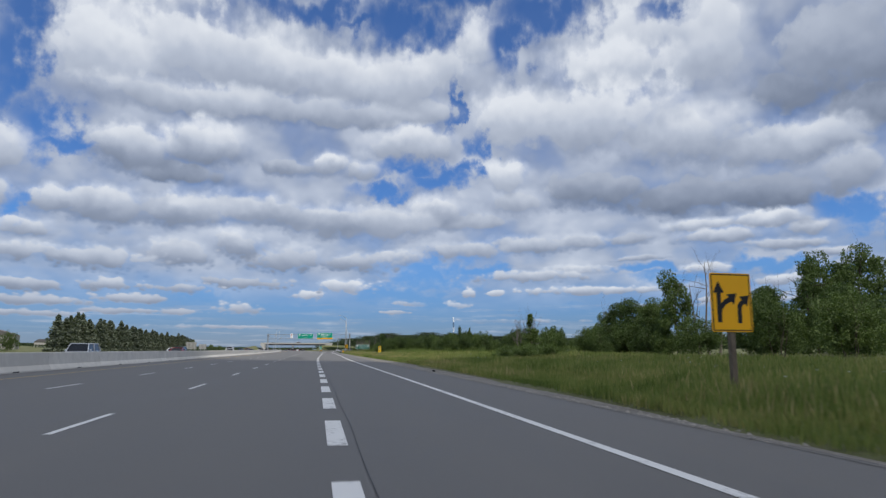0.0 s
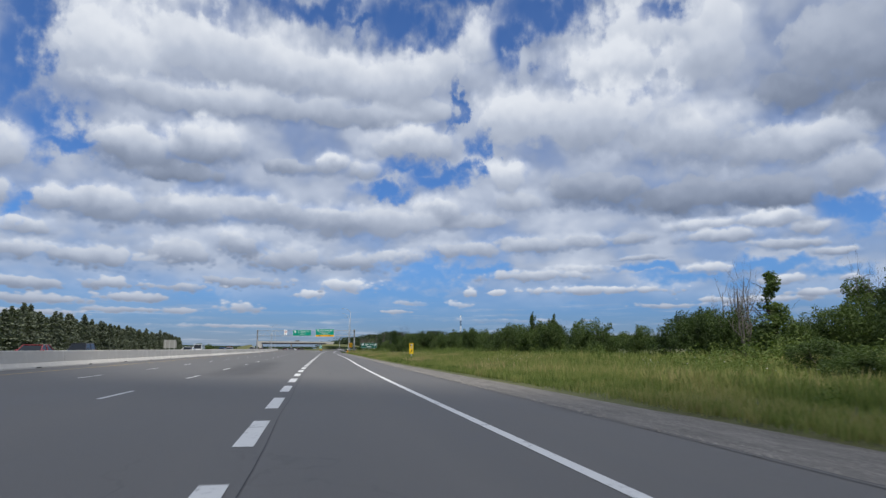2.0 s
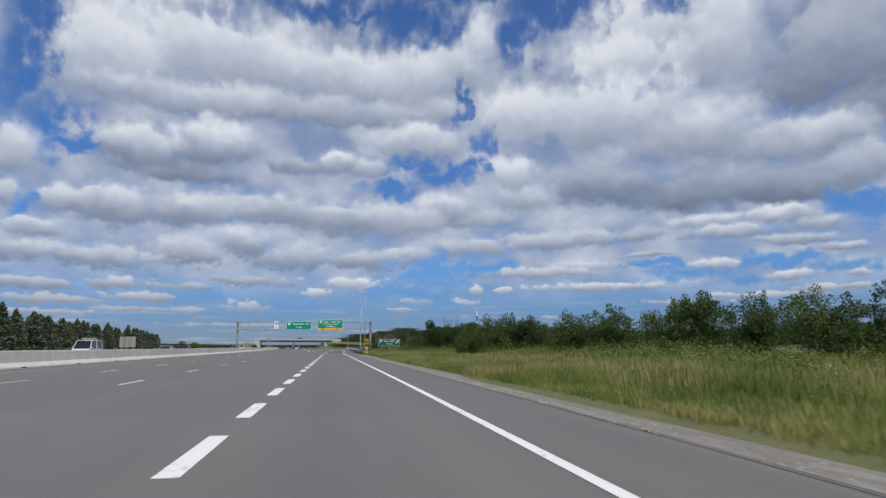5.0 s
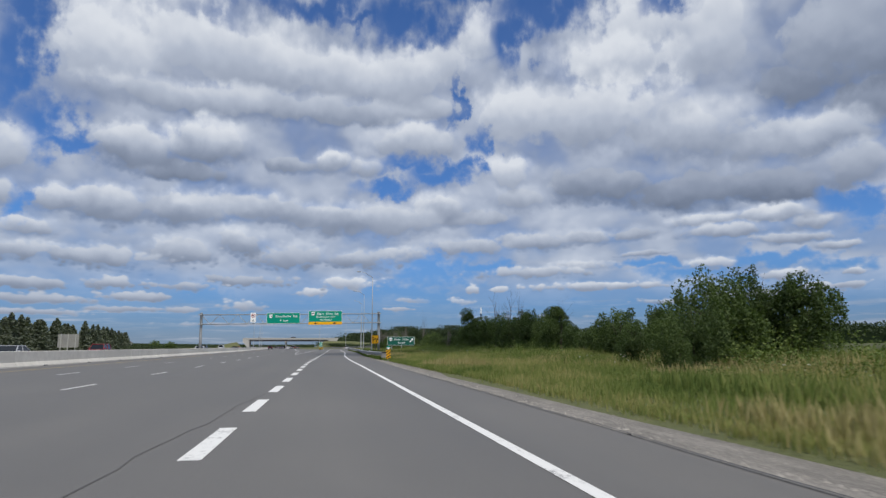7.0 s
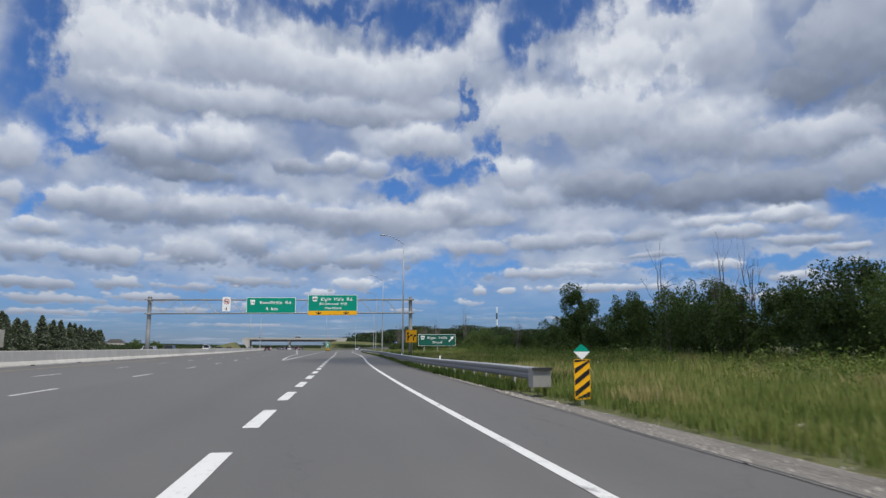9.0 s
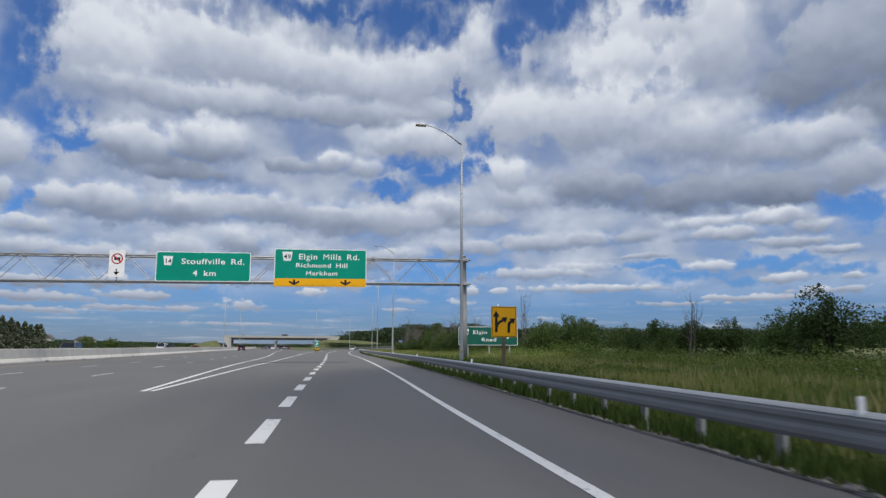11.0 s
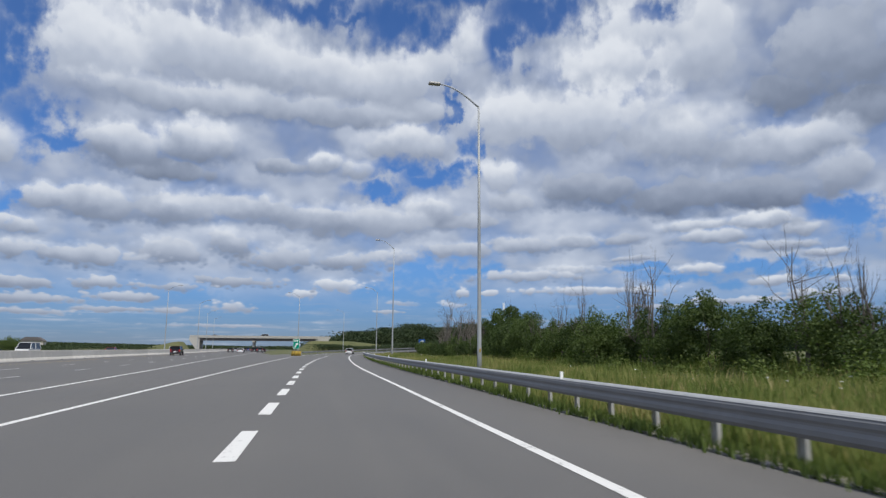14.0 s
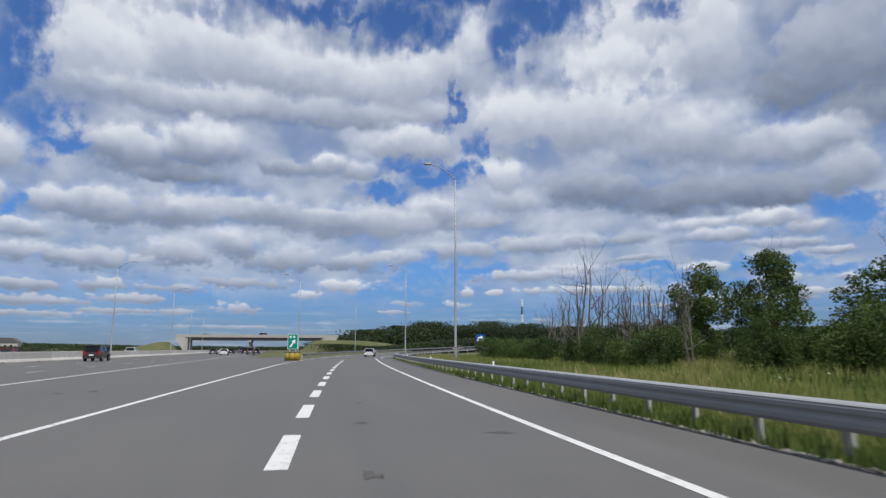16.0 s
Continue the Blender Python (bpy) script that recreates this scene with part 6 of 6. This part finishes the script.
row_of("tree", [(33.6, 411.0, 7.0, 2.7), (33.6, 404.0, 6.9, 2.6), (32.8, 395.0, 5.6, 2.9)])
row_of("dead", [(28.4, 360.7, 6.8, 1.2), (28.8, 362.0, 6.0, 1.1)])
row_of("dead", [(29.1, 418.0, 8.9, 1.5), (30.0, 424.0, 6.6, 1.4), (31.1, 414.0, 7.4, 1.4), (30.3, 416.0, 6.0, 1.4), (30.6, 411.0, 6.2, 1.2), (29.6, 421.0, 6.4, 1.4), (30.2, 419.5, 7.4, 1.5), (31.2, 416.6, 6.6, 1.5), (31.6, 412.0, 6.6, 1.4), (29.8, 427.0, 5.4, 1.4), (29, 371, 6.4, 1.1), (28.6, 347, 6.4, 1.1), (29, 350, 6.2, 1.0), (29.5, 377, 6.2, 1.0), (29.5, 382, 6.0, 1.0), (28.5, 405, 6.2, 0.9)])
# Spruce windbreak across the highway.
for i in range(58):
    t = i / 57
    y = 262 + 232 * t
    x = -92.5 + 8 * t + RNG.normal() * 1.0
    plant("spruce", x, y, (15.0 - 6.2 * t) * RNG.uniform(0.74, 1.06) - ground_at(x, y) + 0.8, 4.6 - 1.4 * t, i, RNG.uniform(0, 360))
for i in range(40):
    t = i / 39
    y = 284 + 206 * t
    x = -97.5 + 8 * t + RNG.normal() * 1.2
    plant("spruce", x, y, (13.6 - 5.6 * t) * RNG.uniform(0.80, 1.06) - ground_at(x, y) + 0.8, 4.8 - 1.2 * t, i + 1, RNG.uniform(0, 360))
for x, y, h in ((-100, 240, 6.5), (-104, 230, 5.5), (-74, 505, 4.5), (-70, 520, 4.0)):
    plant("bush", x, y, h, 3.2, int(y), 40)


# ------------------------------------------------------------ far woods, houses, mast
def woods(name, label, path, count, size, depth, seed, mat="leaf_far", broken=-1.0):
    """A distant belt of trees: crowns of leaf clumps along a path of (x, y, ground, height)."""
    rng = np.random.default_rng(seed)
    p = np.array(path, float)
    p[:, 2] += terrain(p[:, 0], p[:, 1])
    t = rng.uniform(0, len(p) - 1.001, count)
    i = t.astype(int)
    f = (t - i)[:, None]
    base = p[i] * (1 - f) + p[i + 1] * f
    bumps = np.array([0.75 + 0.35 * noise.noise((b[0] * 0.035, b[1] * 0.035, seed)) + 0.12 * noise.noise((b[0] * 0.08, b[1] * 0.08, seed + 5.0)) for b in base])
    if broken > -1:
        keep = np.array([noise.noise((b[0] * 0.03, b[1] * 0.03, seed + 9.0)) > broken for b in base])
        base, bumps = base[keep], bumps[keep]
        count = len(base)
    z = base[:, 2] + base[:, 3] * bumps * np.sqrt(rng.uniform(0, 1, count))
    c = np.column_stack([base[:, 0] + rng.normal(size=count) * depth * 0.3, base[:, 1] + rng.uniform(0, depth, count), z])
    # inner mass of the belt, so that no light shows through its foot
    core = []
    for a, b in zip(p, p[1:]) if broken <= -1 else []:
        n = max(2, int(np.hypot(*(b - a)[:2]) / 5))
        for k in range(n):
            q0, q1 = a + (b - a) * k / n, a + (b - a) * (k + 1) / n
            top = 0.58 + 0.26 * noise.noise((q0[0] * 0.035, q0[1] * 0.035, seed)) + 0.10 * noise.noise((q0[0] * 0.12, q0[1] * 0.12, seed + 5.0))
            d = depth * 0.55
            lo0, lo1 = (q0[0], q0[1] + d, q0[2] - 2), (q1[0], q1[1] + d, q1[2] - 2)
            hi0, hi1 = (q0[0], q0[1] + d + 1, q0[2] + q0[3] * top), (q1[0], q1[1] + d + 1, q1[2] + q1[3] * top)
            core += [[lo0, lo1, hi1], [lo0, hi1, hi0]]
    tagged(new(name, quads(name, np.concatenate([leaf_faces(c, size, rng), np.array(core).reshape(-1, 3, 3)]), mat)), label, "woods", "", "stuff")


woods("far_woods", "distant dark green wooded hill", [(27, 800, 0, 7), (40, 806, 0, 13), (66, 830, 0, 20), (120, 900, 0, 27), (220, 950, 0, 29), (330, 930, 0, 29), (460, 850, 0, 25), (620, 760, 0, 22)], 170000, 0.75, 26, 3)
woods("far_woods", "belt of trees behind the exit ramp", [(52, 640, 0, 4), (75, 600, 0, 5), (100, 540, 0, 5), (120, 470, 1, 6), (140, 380, 1, 6), (150, 280, 1, 6), (160, 180, 1, 7), (170, 90, 1, 8), (190, 10, 1, 9)], 60000, 0.36, 14, 4)
woods("far_woods", "low distant trees beyond the overpass", [(-420, 900, 0, 4.5), (-300, 1000, 0, 4.5), (-180, 1100, 0, 5), (-120, 1150, 0, 5), (0, 1100, 0, 5)], 20000, 0.9, 40, 5)
woods("far_woods", "low hedges across the fields", [(-150, 420, 0, 3), (-120, 560, 0, 2.6), (-100, 660, 0, 3), (-70, 760, 0, 3)], 16000, 0.32, 10, 6, "leaf_far", 0.0)
woods("far_woods", "scattered trees behind the fields", [(-420, 420, 0, 4), (-260, 560, 0, 4), (-190, 640, 0, 4), (-150, 720, 0, 4), (-110, 800, 0, 4)], 26000, 0.5, 30, 12, "leaf_far", 0.08)
woods("far_woods", "shrubs on the overpass embankment", [(16, 664, 0, 4.4), (30, 664, 0, 4.8), (55, 660, 0, 4.6), (80, 640, 0, 4.4)], 20000, 0.28, 14, 13, "leaf_far", -0.5)
woods("far_woods", "broken hedge on the rise across the highway", [(-75, 470, 0, 2.4), (-84, 540, 0, 2.6), (-90, 600, 0, 2.6), (-104, 650, 0, 3.0)], 14000, 0.26, 12, 15, "leaf_far", 0.0)
woods("far_woods", "broken hedge far across the fields", [(-190, 480, 0, 3.4), (-170, 560, 0, 3.2), (-150, 640, 0, 3.4), (-130, 700, 0, 3.4)], 16000, 0.34, 16, 16, "leaf_far", -0.05)
woods("far_woods", "shrubs on the bank before the overpass", [(-56, 668, 0, 2.2), (-75, 668, 0, 2.2), (-110, 668, 0, 2.4)], 5000, 0.28, 8, 14, "leaf_far", 0.05)
woods("far_woods", "distant tree line beyond the fields", [(-900, 500, 0, 7), (-700, 700, 0, 7), (-500, 850, 0, 6)], 14000, 1.0, 40, 8)


def house(x, y, w, h, rz, label, mat="facade"):
    ob = thing("house", label, "house", "distant houses", pose(x, y, ground_at(x, y) - 0.3, 0, 0, rz))
    part("wall", boxed((-w / 2, -4, 0), (w / 2, 4, h)), mat, ob)
    bm = bmesh.new()
    extrude(bm, [(-w / 2 - 0.4, h), (w / 2 + 0.4, h), (w / 4, h + 2.6), (-w / 4, h + 2.6)], 9.0, Matrix.Translation((0, -4.5, 0)))
    part("roof", bm, "roof_grey", ob)
    for i in range(int(w // 3)):
        part("window", boxed((-w / 2 + 1 + i * 3, -4.04, 1.4), (-w / 2 + 2.3 + i * 3, -3.98, 2.8)), "glass_dark", ob)


for hx, hy, hw, hh, rz in ((-150, 330, 30, 6.5, 10), (-240, 560, 14, 5, 0), (-200, 640, 12, 5, 20), (-260, 700, 16, 5.5, -10), (-170, 720, 12, 5, 5), (-320, 640, 18, 6, 0), (-170, 800, 14, 4.5, 8), (-230, 820, 14, 4.5, -6), (-205, 760, 12, 4.2, 0)):
    house(hx, hy, hw, hh, rz, "pale distant house with a grey roof")

mast = thing("radio_mast", "distant black and white banded lattice mast", "mast", "", pose(223, 1001, 5.4))
for i in range(6):
    bm = bmesh.new()
    for a in range(3):
        c = 2 * math.pi * a / 3
        tube(bm, (1.0 * math.cos(c), 1.0 * math.sin(c), i * 8), (1.0 * math.cos(c), 1.0 * math.sin(c), i * 8 + 8), 0.22, None, 5)
        d = c + 2 * math.pi / 3
        for k in range(4):
            tube(bm, (math.cos(c), math.sin(c), i * 8 + 2 * k), (math.cos(d), math.sin(d), i * 8 + 2 * k + 2), 0.12, None, 4)
    part("mast_section", bm, "sign_black" if i % 2 == 0 else "sign_white", mast)


# ------------------------------------------------------------ the cloud whose shade lies over the first stretch
def shade_cloud(altitude, x, y, long, wide, turn, mat, label):
    bm = bmesh.new()
    lift = SUN_DIR * (altitude / SUN_DIR.z)
    m = Matrix.Translation(Vector((x, y, 0)) + lift) @ Matrix.Rotation(radians(turn), 4, "Z") @ Matrix.Diagonal((long, wide, 26, 1))
    made = bmesh.ops.create_icosphere(bm, subdivisions=5, radius=1.0, matrix=m)
    for v in made["verts"]:
        push = noise.noise_vector(v.co * 0.022) * min(12.0, 0.09 * wide) + noise.noise_vector(v.co * 0.08) * 3.0
        v.co += Vector((push[0], push[1], 0))
    me = bpy.data.meshes.new("cloud")
    bm.to_mesh(me), bm.free()
    me.materials.append(MAT[mat])
    tagged(new("cloud", me), label, "cloud", "", "structure")


shade_cloud(1000.0, -90, -30, 330, 138, -42, "vapour", "grey-based cumulus cloud overhead")
shade_cloud(700.0, 75, 263, 73, 46, -19, "dense_vapour", "small grey-based cumulus cloud overhead")


# ------------------------------------------------------------ roadside grass
def tufts(count, seed, y0, y1, near, far, h_lo, h_hi, blades, width, mat, name, label, bare=-0.5, spread=0.28):
    """Bunches of bent blades between two offsets from the verge."""
    rng = np.random.default_rng(seed)
    y = rng.uniform(y0, y1, count)
    off = near + (far - near) * rng.uniform(0, 1, count) ** 1.6
    x = verge(np.minimum(y, 480)) + off
    dens = np.array([noise.noise((a * 0.23, b * 0.12, seed * 1.7)) for a, b in zip(x, y)])
    keep = dens > bare
    x, y, dens, off = x[keep], y[keep], dens[keep], off[keep]
    z = terrain(x, y)
    n = len(x)
    hgt = (h_lo + (h_hi - h_lo) * np.clip(0.5 + 0.8 * dens, 0, 1)) * rng.uniform(0.65, 1.2, n) * (0.62 + 0.38 * smoothstep(0, 2.2, off))
    out = []
    for b in range(blades):
        a = rng.uniform(0, 2 * math.pi, n)
        lean = rng.uniform(0.02, 0.26, n) * hgt
        bx, by = x + rng.normal(size=n) * spread, y + rng.normal(size=n) * spread
        hb = hgt * rng.uniform(0.6, 1.0, n)
        dx, dy = np.cos(a), np.sin(a)
        wv = width * rng.uniform(0.7, 1.3, n)
        base0 = np.column_stack([bx - dy * wv, by + dx * wv, z - 0.03])
        base1 = np.column_stack([bx + dy * wv, by - dx * wv, z - 0.03])
        mid = np.column_stack([bx + dx * lean * 0.35 + dy * wv * 0.8, by + dy * lean * 0.35 - dx * wv * 0.8, z + hb * 0.6])
        tip = np.column_stack([bx + dx * lean, by + dy * lean, z + hb])
        out.append(np.stack([base0, base1, mid, tip], 1))
    tagged(new(name, quads(name, np.concatenate(out), mat)), label, "grass", "", "stuff")


tufts(62000, 21, -12, 470, 0.25, 7.5, 0.26, 0.62, 7, 0.011, "blade", "grass", "rough green grass on the verge", -1.0, 0.14)
tufts(52000, 22, -5, 470, 4.0, 24.0, 0.40, 0.90, 6, 0.015, "blade", "grass", "tall meadow grass towards the hedgerow")
for n, seed, y0, y1, bare in ((3500, 23, -5, 140, 0.25), (19000, 24, 130, 268, 0.08), (6000, 25, 268, 470, 0.18)):
    tufts(n, seed, y0, y1, 0.9, 16.0, 0.40, 0.80, 4, 0.015, "straw", "dry_grass", "tan seed heads standing in the meadow", bare)
tufts(13000, 36, 296, 470, -0.40, 2.4, 0.24, 0.52, 6, 0.016, "herb", "grass", "green grass beneath the guardrail", -1.0, 0.09)
tufts(8000, 26, 232, 308, -0.40, 2.6, 0.30, 0.66, 6, 0.018, "weed", "weeds", "dark green weeds beneath the guardrail", -1.0, 0.09)


def mounds(count, seed, y0, y1, near, far, r_lo, r_hi, h_lo, h_hi, size, leaves, mat, label, bare):
    """Leafy weeds in rounded, uneven clumps."""
    rng = np.random.default_rng(seed)
    y = rng.uniform(y0, y1, count)
    x = verge(np.minimum(y, 480)) + rng.uniform(near, far, count)
    dens = np.array([noise.noise((a * 0.12, b * 0.06, seed * 1.3)) for a, b in zip(x, y)])
    keep = dens > bare
    x, y, dens = x[keep], y[keep], dens[keep]
    n = len(x)
    r, h = rng.uniform(r_lo, r_hi, n), rng.uniform(h_lo, h_hi, n) * np.clip(0.75 + dens, 0.6, 1.3)
    d = rng.normal(size=(n, leaves, 3))
    d /= np.linalg.norm(d, axis=2)[..., None]
    d *= rng.uniform(0.45, 1.05, (n, leaves, 1))
    c = np.stack([x[:, None] + d[..., 0] * r[:, None], y[:, None] + d[..., 1] * r[:, None], terrain(x, y)[:, None] + np.abs(d[..., 2]) * h[:, None]], -1)
    tagged(new("weeds", quads("weeds", leaf_faces(c.reshape(-1, 3), size, rng, 0.3), mat)), label, "weeds", "", "stuff")


mounds(2100, 27, 55, 470, 11.0, 20.0, 0.5, 1.2, 0.8, 1.9, 0.068, 95, "herb", "leafy weeds at the foot of the hedgerow", -0.1)
mounds(1500, 29, 250, 330, 0.4, 9.0, 0.3, 0.7, 0.35, 0.75, 0.055, 60, "weed", "lush dark weeds behind the guardrail", -0.25)
mounds(1100, 28, 20, 470, 3.5, 15.0, 0.35, 0.8, 0.45, 0.95, 0.042, 85, "herb", "low leafy weeds standing in the meadow", 0.05)


def flowers(count, seed):
    rng = np.random.default_rng(seed)
    y = rng.uniform(0, 440, count)
    x = verge(y) + rng.uniform(2.0, 11, count)
    keep = np.array([noise.noise((a * 0.16, b * 0.10, 9.0)) > 0.18 for a, b in zip(x, y)])
    x, y = x[keep], y[keep]
    c = np.column_stack([x, y, terrain(x, y) + rng.uniform(0.6, 0.95, len(x))])
    tagged(new("wildflowers", quads("wildflowers", leaf_faces(c, 0.024, rng, 0.0), "petal")), "white umbel wildflowers scattered in the grass", "wildflowers", "", "stuff")


flowers(2600, 31)


def rubble(count, seed, y0, y1, near, far, size, label):
    """Broken stones and asphalt crumbs along the edge of the paved shoulder."""
    rng = np.random.default_rng(seed)
    y = rng.uniform(y0, y1, count)
    keep = np.array([noise.noise((b * 0.35, seed, 2.0)) > -0.25 for b in y])
    y = y[keep]
    n = len(y)
    off = seam_off(y) + near + (far - near) * rng.uniform(0, 1, n) ** 1.6
    r = size * rng.uniform(0.4, 1.6, n) ** 1.5
    z = -0.02 - 0.08 * np.clip(off - seam_off(y), 0, 1) + 0.15 * r
    ring = np.array([(1, 0, 0), (0, 1, 0), (-1, 0, 0), (0, -1, 0)], float)
    tris = []
    turn = rng.uniform(0, 6.28, n)
    for k in range(4):
        pts = []
        for c, lift in ((ring[k], 0.0), (ring[(k + 1) % 4], 0.0), (np.zeros(3), 0.75)):
            px = c[0] * np.cos(turn) - c[1] * np.sin(turn)
            py = c[0] * np.sin(turn) + c[1] * np.cos(turn)
            pts.append(np.column_stack([edge_r(y) + off + px * r, y + py * r * 1.3, z + lift * r]))
        tris.append(np.stack(pts, 1))
    tagged(new("rubble", quads("rubble", np.concatenate(tris), "pale_stone")), label, "rubble", "", "stuff")


rubble(9000, 51, 228, 468, 0.02, 0.42, 0.032, "pale broken stones along the foot of the guardrail")
rubble(9000, 52, -15, 230, 0.05, 1.5, 0.026, "loose stones scattered on the gravel strip")


def scrap(x, y, z, size, mat, label, seed):
    """A crumpled piece of litter or a lone stone."""
    rng = np.random.default_rng(seed)
    bm = bmesh.new()
    made = bmesh.ops.create_icosphere(bm, subdivisions=2, radius=size)
    for v in made["verts"]:
        v.co *= 1 + 0.35 * float(rng.uniform(-1, 1))
        v.co.z *= 0.55
    me = bpy.data.meshes.new("litter")
    bm.to_mesh(me), bm.free()
    me.materials.append(MAT[mat])
    ob = tagged(new("litter", me), label, "litter")
    ob.matrix_world = pose(x, y, z + size * 0.3, 0, 0, 40 * seed)


LITTER = [(7.10, 37.12, 0.09, "rubber", "black strip of tyre rubber on the shoulder"), (12.35, 278.7, 0.055, "sign_white", "crumpled white paper scrap under the guardrail"), (12.5, 288.4, 0.06, "sign_white", "crumpled white paper scrap beside the shoulder"),
          (13.75, 309.6, 0.16, "pale_stone", "pale stone lying in the verge grass"), (12.15, 221.4, 0.15, "pale_stone", "pale tan stone lying in the verge grass")]
for i, (lx, ly, size, mat, label) in enumerate(LITTER):
    scrap(lx, ly, max(-0.10, ground_at(lx, ly)), size, mat, label, i + 1)
